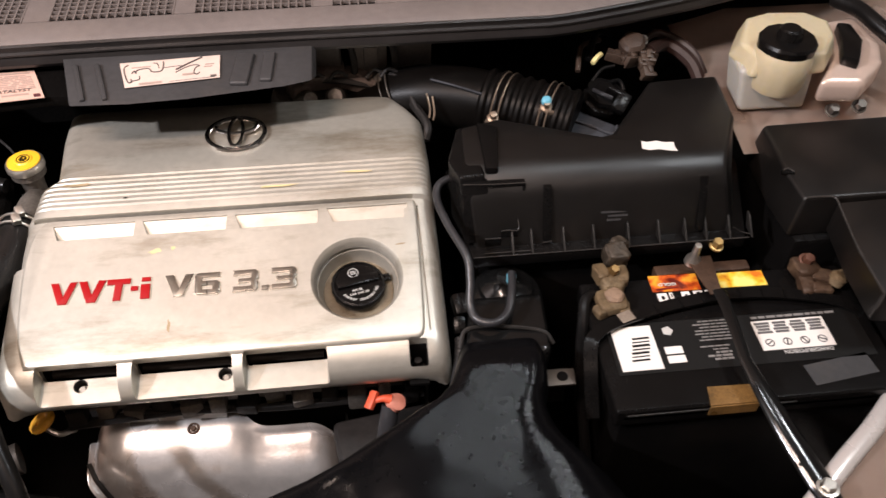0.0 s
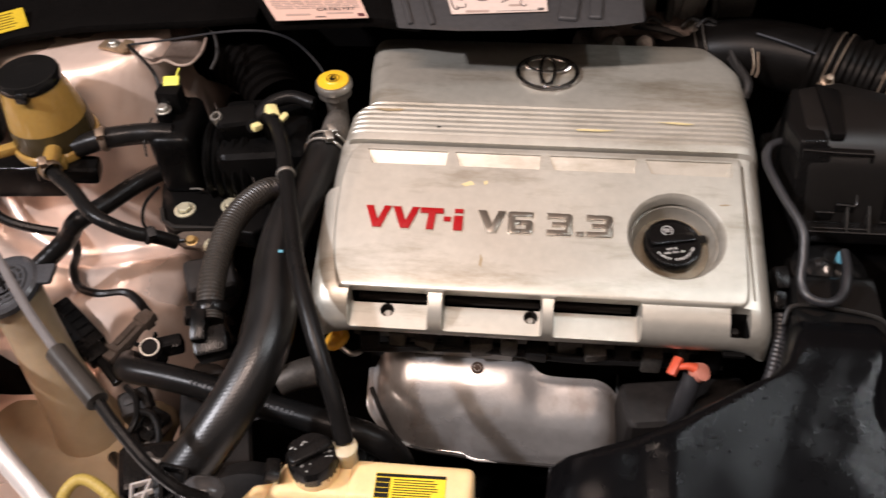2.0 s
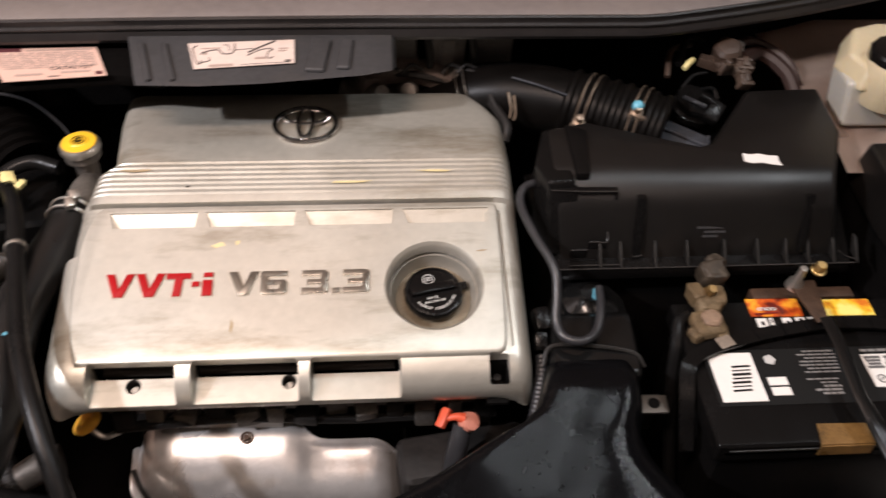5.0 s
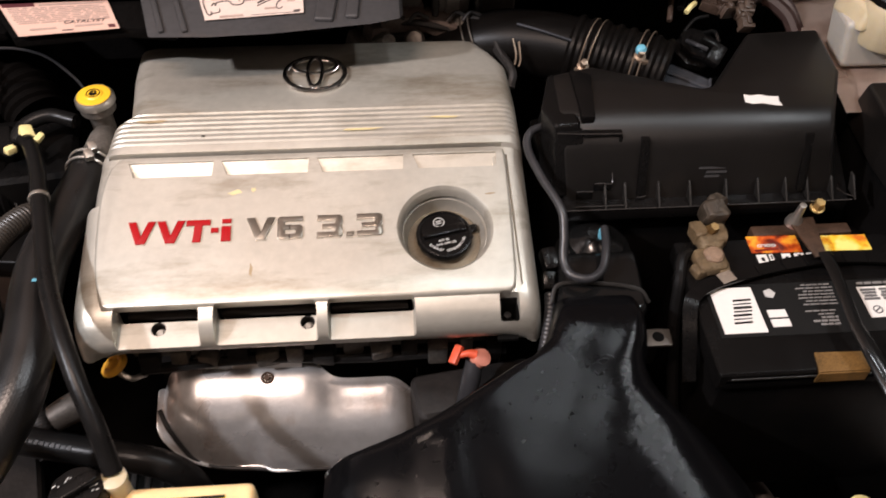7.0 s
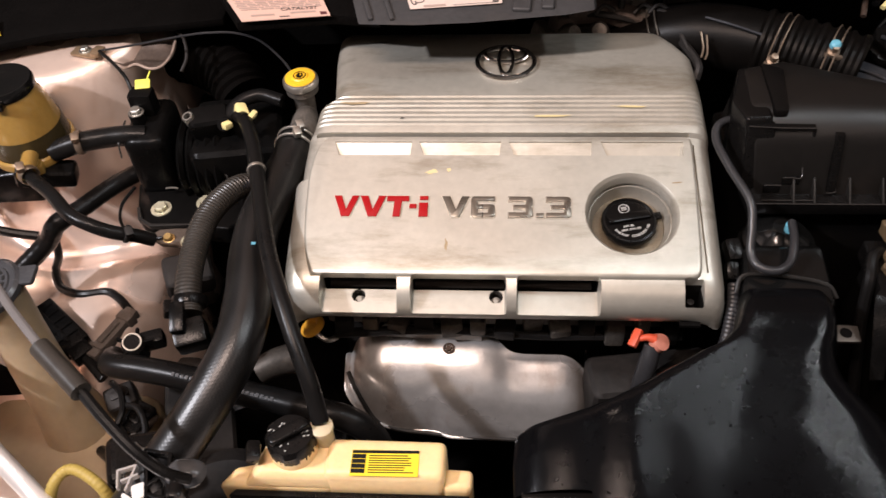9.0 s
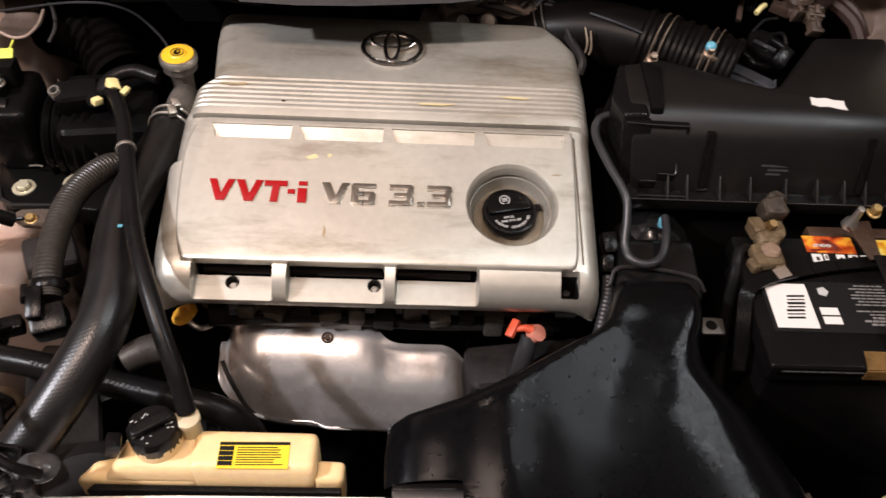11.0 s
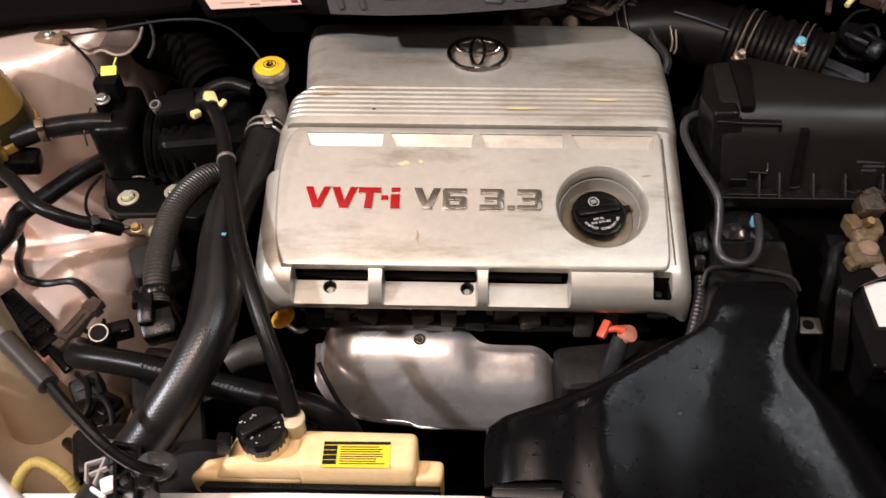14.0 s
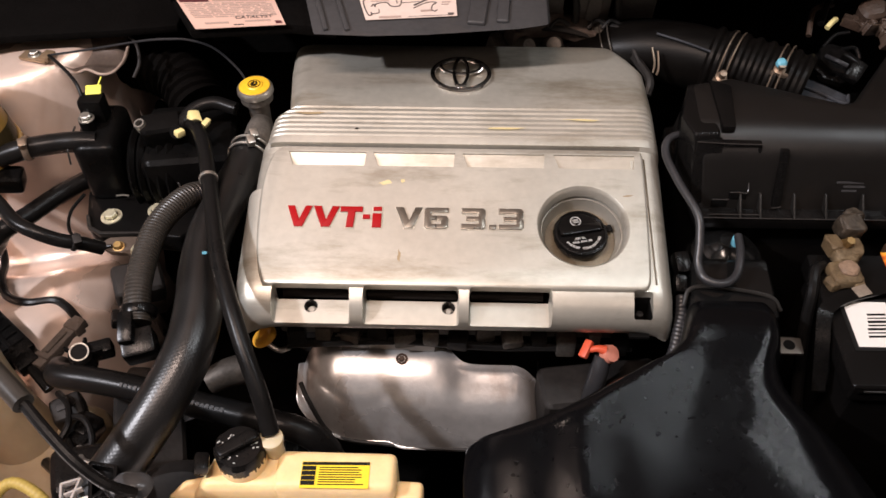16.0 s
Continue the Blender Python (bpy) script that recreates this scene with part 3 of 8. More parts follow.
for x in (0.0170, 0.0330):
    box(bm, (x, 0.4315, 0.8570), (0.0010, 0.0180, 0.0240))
part("hole_shade", bm, SHADEBLACK, cover, "black lining that puts shade into the corner hole")
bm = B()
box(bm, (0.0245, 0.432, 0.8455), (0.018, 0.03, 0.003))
part("corner_floor", bm, SHADEBLACK, cover)

# emblem: plain chrome ovals
EMB = Matrix.Translation((-0.1428, 0.6850, 0.9390)) @ pose(0, 0, 0, 3)
emblem = B()


def oval(bm, cx, cy, a, b, r, m, seg=48, lift=0.0):
    vs = []
    for i in range(seg):
        t = math.tau * i / seg
        nx, ny = math.cos(t) / a, math.sin(t) / b
        k = math.hypot(nx, ny)
        nx, ny = nx / k, ny / k
        row = []
        for j in range(8):
            q = math.tau * j / 8
            d = r * math.cos(q)
            row.append(bm.verts.new(m @ Vector((cx + a * math.cos(t) + nx * d, cy + b * math.sin(t) + ny * d, lift + r * 0.9 * math.sin(q)))))
        vs.append(row)
    for i in range(seg):
        for j in range(8):
            bm.faces.new((vs[i][j], vs[(i + 1) % seg][j], vs[(i + 1) % seg][(j + 1) % 8], vs[i][(j + 1) % 8]))


oval(emblem, 0, 0, 0.0297, 0.0250, 0.0032, EMB)
oval(emblem, 0, 0.0110, 0.0210, 0.0112, 0.0022, EMB, lift=0.0010)
oval(emblem, 0, 0.0005, 0.0072, 0.0215, 0.0024, EMB, lift=0.0020)
part("emblem", emblem, CHROME, cover, "oval chrome emblem")

# lettering: wide square letters, each a bevelled block on a pale rim
GLYPHS = {
    "V": [[(0, 1), (0.30, 1), (0.51, 0.36), (0.72, 1), (1, 1), (0.66, 0), (0.34, 0)]],
    "T": [[(0, 1), (1, 1), (1, 0.74), (0.68, 0.74), (0.62, 0), (0.28, 0), (0.34, 0.74), (0, 0.74)]],
    "-": [[(0, 0.62), (1, 0.62), (1, 0.40), (0, 0.40)]],
    "i": [[(0, 0.68), (1, 0.68), (1, 0), (0, 0)], [(0.05, 1), (1, 1), (1, 0.80), (0.05, 0.80)]],
    "6": [[(0.10, 1), (1, 1), (1, 0.77), (0.34, 0.77), (0.30, 0.73), (0.30, 0.62), (0.5, 0.62), (0.5, 0.40), (0.30, 0.40), (0.30, 0.22), (0.5, 0.22), (0.5, 0), (0.10, 0), (0, 0.10), (0, 0.90)],
          [(0.5, 0.62), (0.90, 0.62), (1, 0.52), (1, 0.10), (0.90, 0), (0.5, 0), (0.5, 0.22), (0.70, 0.22), (0.70, 0.40), (0.5, 0.40)]],
    "3": [[(0.02, 1), (0.90, 1), (1, 0.90), (1, 0.58), (0.94, 0.5), (1, 0.42), (1, 0.10), (0.90, 0), (0, 0), (0, 0.24), (0.68, 0.24), (0.71, 0.28), (0.71, 0.36), (0.68, 0.40),
           (0.20, 0.40), (0.20, 0.60), (0.68, 0.60), (0.71, 0.64), (0.71, 0.73), (0.68, 0.76), (0.02, 0.76)]],
    ".": [[(0, 0.22), (1, 0.22), (1, 0), (0, 0)]],
}
TXT = Matrix.Translation((0, 0.4953, face_z(0.4953) + 0.0002)) @ pose(0, 0, 0, FACE_TILT)
TALL = 0.0222


def letter(ch, x0, x1, mat, label):
    """One raised letter from x0 to x1 on the face, with its pale moulded rim."""
    bm, low = B(), B()
    for poly in GLYPHS[ch]:
        flat = [(x0 + (x1 - x0) * a, TALL * b) for a, b in poly]
        prism(low, outset(flat, 0.0007), -0.0004, 0.0007)
        prism(bm, flat, 0.0003, 0.0019)
    top = [e for e in bm.edges if len(e.link_faces) == 2 and all(v.co.z > 0.0018 for v in e.verts)]
    bmesh.ops.bevel(bm, geom=top, offset=0.0006, segments=2, profile=0.5, affect="EDGES", clamp_overlap=True)
    bm.transform(TXT)
    low.transform(TXT)
    ob = part("letter", bm, mat, cover, label)
    part("letter_rim", low, LETTERRIM, ob)


LETTERRIM = material("pale_letter_rim", (0.62, 0.58, 0.50), 0.3, 0.6, 0.06, 40)
for ch, x0, x1, mat in (("V", -0.3036, -0.2797, RED), ("V", -0.2786, -0.2540, RED), ("T", -0.2532, -0.2322, RED), ("-", -0.2318, -0.2250, RED), ("i", -0.2228, -0.2142, RED),
                        ("V", -0.2014, -0.1756, GREY), ("6", -0.1742, -0.1517, GREY), ("3", -0.1394, -0.1168, GREY), (".", -0.1138, -0.1072, GREY), ("3", -0.1046, -0.0815, GREY)):
    letter(ch, x0, x1, mat, "raised red letter" if mat is RED else "raised grey letter")

# old marks on the cover
random.seed(31)


def blot(x, y, w, h, z, tilt, mat, label, turn=0):
    bm = B()
    n = 14
    m = Matrix.Translation((x, y, z)) @ pose(0, 0, 0, tilt, 0, turn)
    rim = []
    for i in range(n):
        a = math.tau * i / n
        k = random.uniform(0.55, 1.1)
        rim.append(bm.verts.new(m @ Vector((w / 2 * k * math.cos(a), h / 2 * k * math.sin(a), 0.0003))))
    bm.faces.new(rim)
    return part("mark", bm, mat, cover, label, smooth=0)


CHIP = material("yellowed_bare_plastic", (0.62, 0.52, 0.28), 0.6, 0, 0.1, 60)
SCUFF = material("brown_grease", (0.30, 0.225, 0.13), 0.6, 0, 0.3, 60)
blot(-0.212, 0.5435, 0.016, 0.006, face_z(0.5435), FACE_TILT, CHIP, "yellowed chip in the paint", 12)
blot(-0.196, 0.5455, 0.007, 0.005, face_z(0.5455), FACE_TILT, CHIP, "yellowed chip in the paint", 40)
blot(-0.196, 0.4680, 0.003, 0.014, face_z(0.4680), FACE_TILT, SCUFF, "faint dark smear")
blot(0.018, 0.5330, 0.012, 0.0018, face_z(0.5330), FACE_TILT, SCUFF, "short dark scratch", 6)
blot(-0.294, 0.6230, 0.034, 0.004, 0.9352, 6, SCUFF, "brown stain on the ribs", 2)
blot(-0.022, 0.6175, 0.040, 0.003, 0.9350, 6, CHIP, "yellowish stain on the ribs", -2)
blot(-0.100, 0.6050, 0.050, 0.003, 0.9335, 6, CHIP, "yellowish stain on the ribs", 1)
blot(-0.245, 0.6030, 0.005, 0.003, 0.9325, 0, INK, "dark spot on the ribs")

# oil filler cap
CAPM = Matrix.Translation((-0.0260, 0.5105, 0.8785)) @ pose(0, 0, 0, 10, 0, 13) @ Matrix.Scale(0.875, 4)
oil_cap = thing("oil_filler_cap", (-0.0265, 0.5035, 0.8765), "black plastic oil filler cap with white print", "oil cap")
bm = B()
lathe(bm, [(0, 0), (0.0285, 0), (0.0292, 0.003), (0.0292, 0.0085), (0.0285, 0.0105), (0.0262, 0.0112), (0.0250, 0.0100), (0, 0.0100)], CAPM, 72,
      lambda a, z: 1 + (0.022 if 0.001 < z < 0.0095 and (a * 18 / math.pi) % 2 < 1 else 0))
part("cap_body", bm, BLACK, oil_cap)
bm = B()
vs = box(bm, (0, 0.0030, 0.0115), (0.047, 0.0105, 0.0055), 0.002)
for v in vs:
    v.co = CAPM @ v.co
part("grip_bar", bm, BLACK, oil_cap)
bm = B()
vs = box(bm, (0.0315, 0.002, 0.006), (0.010, 0.008, 0.004), 0.001)
for v in vs:
    v.co = CAPM @ v.co
part("tab", bm, BLACK, oil_cap)
bm = B()
tube_at = CAPM @ Vector((-0.002, 0.0150, 0.0103))
ring(bm, tube_at, (0, -0.17, 1), 0.0048, 0.0005, 28, 6)
for k in (-0.0016, 0.0002, 0.0018):
    sheet(bm, CAPM @ Matrix.Translation((-0.002, 0.0150 + k, 0.0104)), 0.0062, 0.0008)
part("print_disc", bm, GREYINK, oil_cap, "pale round print")
for text, y, size in (("API SL", -0.0085, 0.0036), ("SAE 5W-30", -0.0130, 0.0036)):
    lettering("print", text, size, 1.2, 0.00008, 0.0001, CAPM @ Matrix.Translation((-0.009 if len(text) < 7 else -0.0125, y, 0.0104)), GREYINK, oil_cap)
ARC = "ENERGY CONSERVING"
for k, ch in enumerate(ARC):
    if ch != " ":
        a = radians(-150 + 120 * k / (len(ARC) - 1))
        lettering("print", ch, 0.0038, 1.1, 0.0001, 0.0001,
                  CAPM @ Matrix.Translation((0.0218 * math.cos(a), 0.0218 * math.sin(a), 0.0104)) @ pose(0, 0, 0, 0, 0, math.degrees(a) + 90) @ Matrix.Translation((-0.0013, 0, 0)), GREYINK, oil_cap)

# ---- heat shield ----
def soft(x, at, width):
    return 1 / (1 + math.exp(-(x - at) / width))


def shield_mesh():
    """A pressed sheet: sloping top, rounded ridge, steep front; round ends, and a lower shoulder on one side."""
    bm = B()
    x0, x1 = -0.306, -0.052
    prof = [(0.464, 0.7745), (0.450, 0.7715), (0.436, 0.7665), (0.424, 0.7600), (0.414, 0.7520), (0.408, 0.7440), (0.4045, 0.7350), (0.4015, 0.7220), (0.3985, 0.7080), (0.3960, 0.6940), (0.394, 0.680), (0.393, 0.664)]
    line = spline([(0, y, z) for y, z in prof], 4)
    nx = 90
    grid = []
    for i in range(nx + 1):
        x = x0 + (x1 - x0) * (0.5 - 0.5 * math.cos(math.pi * i / nx))
        shoulder, half = soft(x, -0.146, 0.0055), soft(x, -0.205, 0.0035)
        d = max(0.0, (x0 + 0.045 - x) / 0.045, (x - x1 + 0.034) / 0.034)
        q = math.sqrt(max(0.0, 1 - min(1.0, d) ** 2))
        row = []
        for p in line:
            k = max(0.0, min(1.0, (p.z - 0.70) / 0.06))
            y = 0.445 + (p.y - 0.445) * (0.45 + 0.55 * q)
            z = 0.665 + (p.z - 0.665) * (0.40 + 0.60 * q)
            z -= 0.013 * shoulder * k
            y -= 0.020 * shoulder * max(0.0, (p.y - 0.44) / 0.024) + 0.007 * half * (1 - k * 0.6)
            r = math.hypot((x - x0 - 0.070) / 0.070, (p.y - 0.475) / 0.075)
            z -= 0.0032 * math.exp(-((r - 0.93) / 0.045) ** 2) * (1 - half)
            z = max(z, 0.686 + 0.030 * max(0.0, (-0.243 - x) / 0.050) ** 1.6 + 0.0002 * (len(line) - len(row)))
            row.append(bm.verts.new((x, y, z)))
        grid.append(row)
    for a, b in zip(grid, grid[1:]):
        for j in range(len(line) - 1):
            bm.faces.new((a[j], a[j + 1], b[j + 1], b[j]))
    bmesh.ops.recalc_face_normals(bm, faces=bm.faces)
    bmesh.ops.solidify(bm, geom=bm.faces, thickness=0.0015)
    return bm


shield = thing("heat_shield", (-0.18, 0.42, 0.66), "pressed steel exhaust heat shield below the engine cover", "heat shield")
part("shield_shell", shield_mesh(), SHEET, shield, smooth=50)
bm = B()
box(bm, (-0.2130, 0.4490, 0.7900), (0.102, 0.0060, 0.0022), 0.0008, (-6, 0, -2))
box(bm, (-0.2130, 0.4522, 0.7820), (0.098, 0.0020, 0.018), 0.0006, (-8, 0, -2))
part("top_flange", bm, SHEET, shield)
bm = B()
ring(bm, (-0.197, 0.441, 0.7700), (0, -0.2, 1), 0.0050, 0.0012, 20, 6)
hexbolt(bm, (-0.197, 0.441, 0.7685), 0.0032, 0.004, (0, -0.2, 1), 1.3)
part("bolt", bm, material("brown_rust", (0.055, 0.030, 0.018), 0.7, 0.1, 0.5, 90), shield, "rusty bolt")
bm = B()
tube(bm, [(-0.300, 0.425, 0.748), (-0.290, 0.408, 0.738), (-0.275, 0.3985, 0.702), (-0.252, 0.3945, 0.688), (-0.212, 0.3920, 0.685), (-0.166, 0.3880, 0.686), (-0.10, 0.3870, 0.686)], 0.0024, 8)
part("rolled_edge", bm, DARK, shield, "dark rolled edge")

# ---- air duct ----
def duct_mesh():
    """The scoop: stations of y, left and right edge, and how far the sides fall; the crest slopes down to the front."""
    bm = B()
    st = [(0.424, 0.060, 0.134, 0.012), (0.412, 0.057, 0.134, 0.013), (0.400, 0.053, 0.134, 0.015), (0.390, 0.049, 0.1335, 0.017), (0.381, 0.043, 0.1330, 0.020), (0.3755, 0.036, 0.1320, 0.022),
          (0.3685, 0.028, 0.1222, 0.024), (0.3605, 0.008, 0.1235, 0.025), (0.351, -0.010, 0.1280, 0.026), (0.341, -0.029, 0.1350, 0.028), (0.3325, -0.046, 0.1435, 0.030),
          (0.3235, -0.068, 0.1530, 0.032), (0.316, -0.090, 0.1610, 0.034), (0.309, -0.113, 0.1685, 0.036), (0.304, -0.127, 0.1725, 0.037), (0.299, -0.1325, 0.176, 0.038),
          (0.278, -0.1345, 0.190, 0.040), (0.257, -0.1340, 0.202, 0.043), (0.235, -0.133, 0.215, 0.046), (0.215, -0.132, 0.226, 0.048), (0.190, -0.131, 0.238, 0.050), (0.165, -0.130, 0.246, 0.050), (0.140, -0.13, 0.250, 0.050)]
    n = 44
    grid = []
    for y, xl, xr, fall in st:
        xr += 0.007 if y < 0.372 else 0.0
        zt = 0.9065 - 0.25 * (0.41 - y) + 0.10 * max(0.0, y - 0.384) - 16 * max(0.0, y - 0.388) ** 2
        row = [bm.verts.new((xl + 0.003, y + 0.002, zt - fall - 0.06))]
        for i in range(n + 1):
            u = -math.cos(math.pi * i / n)
            x = (xl + xr) / 2 + (xr - xl) / 2 * u
            k = abs(u) ** (11 if u < 0 else 9.0 if y > 0.36 else 6.0)
            bulge = 0.0008 * math.exp(-((x - 0.045 + (0.40 - y) * 0.15) / 0.045) ** 2) * min(1.0, max(0.0, (0.385 - y) / 0.05))
            valley = -0.005 / (1 + math.exp((x + 0.052) / 0.004)) - 0.002 * math.exp(-((x + 0.020) / 0.02) ** 2) * min(1.0, max(0.0, (0.34 - y) / 0.04))
            # soft waves of the moulding
            sag = 0.0004 * math.sin(95 * x + 30 * y + 0.6) * math.sin(88 * y - 25 * x)
            row.append(bm.verts.new((x, y - 0.003 * abs(u) ** 8, zt - (fall if u > 0 or y > 0.345 else 0.020) * k + bulge + valley + sag)))
        row.append(bm.verts.new((xr - 0.003, y + 0.002, zt - fall - 0.06)))
        grid.append(row)
    for a, b in zip(grid, grid[1:]):
        for i in range(len(a) - 1):
            bm.faces.new((a[i], a[i + 1], b[i + 1], b[i]))
    bm.faces.new(grid[0])
    bm.faces.new(grid[-1][::-1])
    return bm


duct = thing("air_intake_duct", (0.05, 0.28, 0.80), "wide black grained plastic air intake duct", "air duct")
duct_ob = part("duct_shell", duct_mesh(), DUCT, duct, smooth=75)
cutters.clear()
bm = B()
box(bm, (-0.124, 0.170, 0.84), (0.100, 0.160, 0.2), 0.004)
cutter(bm)
cut(duct_ob, cutters)
drop_cutters(cutters)
duct_ob.data.shade_smooth()
duct_ob.data.set_sharp_from_angle(angle=radians(50))
bm = B()
box(bm, (-0.100, 0.2515, 0.842), (0.056, 0.010, 0.016), 0.002)
part("lip", bm, BLACK, duct)

# ---- duct neck and collar, up to the filter housing ----
neck = thing("intake_neck", (0.11, 0.45, 0.74), "black plastic intake neck with a raised collar", "air duct")
bm = B()
prism(bm, [(0.066, 0.420), (0.146, 0.420), (0.150, 0.492), (0.078, 0.492)], 0.76, 0.876, 0.008, 3, [(0.06, 0.41), (0.135, 0.41), (0.15, 0.50), (0.085, 0.50)])
part("neck_body", bm, GLOSS, neck)
# collar coloured lighter for the highlight along it
bm = B()
tube(bm, [(0.064, 0.440, 0.866), (0.072, 0.452, 0.8765), (0.105, 0.450, 0.8785), (0.140, 0.443, 0.8765), (0.150, 0.434, 0.868)], 0.0020, 8)
part("collar", bm, EDGE, neck, "shiny rounded collar")
valve = thing("vacuum_valve", (0.121, 0.508, 0.85), "round black vacuum valve with a short pipe", "valve")
bm = B()
lathe(bm, [(0, 0), (0.037, 0), (0.037, 0.005), (0.034, 0.008), (0.0335, 0.013), (0.027, 0.016), (0.026, 0.022), (0.019, 0.026), (0.012, 0.030), (0.010, 0.033), (0, 0.033)], pose(0.118, 0.510, 0.846), 36)
part("valve_body", bm, GLOSS, valve)
bm = B()
lathe(bm, [(0, 0), (0.0045, 0), (0.0045, 0.008), (0.0035, 0.009), (0, 0.009)], pose(0.121, 0.505, 0.879), 14)
part("nipple", bm, BLUE, valve, "bluish pipe stub")

bm = B()
tube(bm, [(0.100, 0.595, 0.935), (0.075, 0.598, 0.935), (0.060, 0.590, 0.934), (0.056, 0.572, 0.930), (0.064, 0.540, 0.925), (0.077, 0.505, 0.918), (0.078, 0.485, 0.906),
          (0.076, 0.466, 0.893), (0.081, 0.452, 0.889), (0.096, 0.447, 0.889), (0.110, 0.458, 0.889), (0.117, 0.480, 0.893), (0.121, 0.505, 0.890)], 0.0039, 12)
tagged(finish(bm, "vacuum_hose", GREYRUB), "thin grey rubber vacuum hose looping down to the valve", "hose")

# ---- air filter housing ----
filt = thing("air_filter_box", (0.22, 0.60, 0.76), "black plastic air filter housing with a small white sticker", "air filter box")
lid_top = [(0.082, 0.568), (0.336, 0.562), (0.372, 0.640), (0.378, 0.712), (0.302, 0.708), (0.240, 0.622), (0.228, 0.619), (0.128, 0.658), (0.086, 0.646)]
lid_low = [(0.090, 0.540), (0.352, 0.540), (0.388, 0.640), (0.390, 0.722), (0.300, 0.722), (0.240, 0.64), (0.228, 0.64), (0.130, 0.680), (0.080, 0.656)]
bm = B()
prism(bm, lid_top, 0.892, 0.960, 0.0, 1, lid_low)
crest = [e for e in bm.edges if all(v.co.z > 0.955 and v.co.y < 0.575 for v in e.verts)]
bmesh.ops.bevel(bm, geom=crest, offset=0.026, segments=9, profile=0.5, affect="EDGES")
rims = [e for e in bm.edges if len(e.link_faces) == 2 and e.calc_face_angle() > 0.6 and sum(v.co.z for v in e.verts) > 1.80]
bmesh.ops.bevel(bm, geom=rims, offset=0.005, segments=3, profile=0.5, affect="EDGES")
# brown dirt raised to give the lid its warm reflection as well
LIDMAT = material("satin_black_plastic", (0.0050, 0.0043, 0.0039), 0.37, 0, 0.25, 20, 0.10, 1500, dirt=(0.024, 0.017, 0.013), dirt_amount=0.45, ior=1.46)
part("lid", bm, LIDMAT, filt)
bm = B()
prism(bm, [(0.0690, 0.598), (0.0775, 0.570), (0.1020, 0.572), (0.1030, 0.6514), (0.0830, 0.6468)], 0.893, 0.959, 0.004, 3, [(0.072, 0.585), (0.082, 0.545), (0.106, 0.545), (0.106, 0.660), (0.084, 0.654)])
part("side_block", bm, BLACK, filt)
bm = B()
prism(bm, [(0.103, 0.576), (0.116, 0.576), (0.124, 0.640), (0.104, 0.650)], 0.93, 0.9635, 0.003, 2)
part("top_ramp", bm, BLACK, filt)
bm = B()
prism(bm, [(0.086, 0.526), (0.362, 0.527), (0.394, 0.640), (0.396, 0.728), (0.300, 0.728), (0.128, 0.684), (0.074, 0.660)], 0.878, 0.892, 0.002)
part("flange", bm, BLACK, filt)
bm = B()
prism(bm, [(0.094, 0.540), (0.352, 0.540), (0.384, 0.640), (0.386, 0.720), (0.300, 0.720), (0.130, 0.676), (0.082, 0.652)], 0.70, 0.879, 0.004)
part("lower_box", bm, BLACK, filt)


def along_x(bm, outline, x0, x1, bevel=0.0):
    """A bar along x with a section of (y, z) points."""
    prism(bm, outline, -x1, -x0, bevel)
    turn = Matrix(((0, 0, -1, 0), (1, 0, 0, 0), (0, 1, 0, 0), (0, 0, 0, 1)))
    bm.transform(turn)
    return bm


for x in (0.127, 0.146, 0.178, 0.208, 0.243, 0.274, 0.301, 0.322, 0.346, 0.368):
    part("fin", along_x(B(), [(0.5262, 0.8925), (0.5420, 0.8925), (0.5500, 0.9075), (0.5440, 0.9075)], x - 0.0009, x + 0.0009, 0.0003), EDGE, filt)
# the stepped block at the hose's end: column, ledge, recess wall and two steps
part("front_column", along_x(B(), [(0.582, 0.9530), (0.5660, 0.9530), (0.5425, 0.8960), (0.575, 0.8960)], 0.080, 0.1045, 0.0012), BLACK, filt)
part("ledge", along_x(B(), [(0.582, 0.9520), (0.5645, 0.9520), (0.5633, 0.9490), (0.582, 0.9480)], 0.1045, 0.1405, 0.0009), BLACK, filt)
part("recess_wall", along_x(B(), [(0.580, 0.9490), (0.5640, 0.9490), (0.5455, 0.9050), (0.570, 0.9050)], 0.1375, 0.1410, 0.0009), BLACK, filt)
part("step", along_x(B(), [(0.570, 0.9088), (0.5445, 0.9088), (0.5425, 0.9015), (0.570, 0.9015)], 0.1165, 0.1330, 0.0008), BLACK, filt)
part("step", along_x(B(), [(0.570, 0.9015), (0.5420, 0.9015), (0.5400, 0.8930), (0.570, 0.8930)], 0.1005, 0.1160, 0.0008), BLACK, filt)
part("front_rib", along_x(B(), [(0.572, 0.9475), (0.5595, 0.9475), (0.5375, 0.8960), (0.560, 0.8960)], 0.1578, 0.1660, 0.0008), BLACK, filt)
part("front_rib", along_x(B(), [(0.572, 0.9475), (0.5595, 0.9475), (0.5375, 0.8960), (0.560, 0.8960)], 0.3130, 0.3215, 0.0008), BLACK, filt)
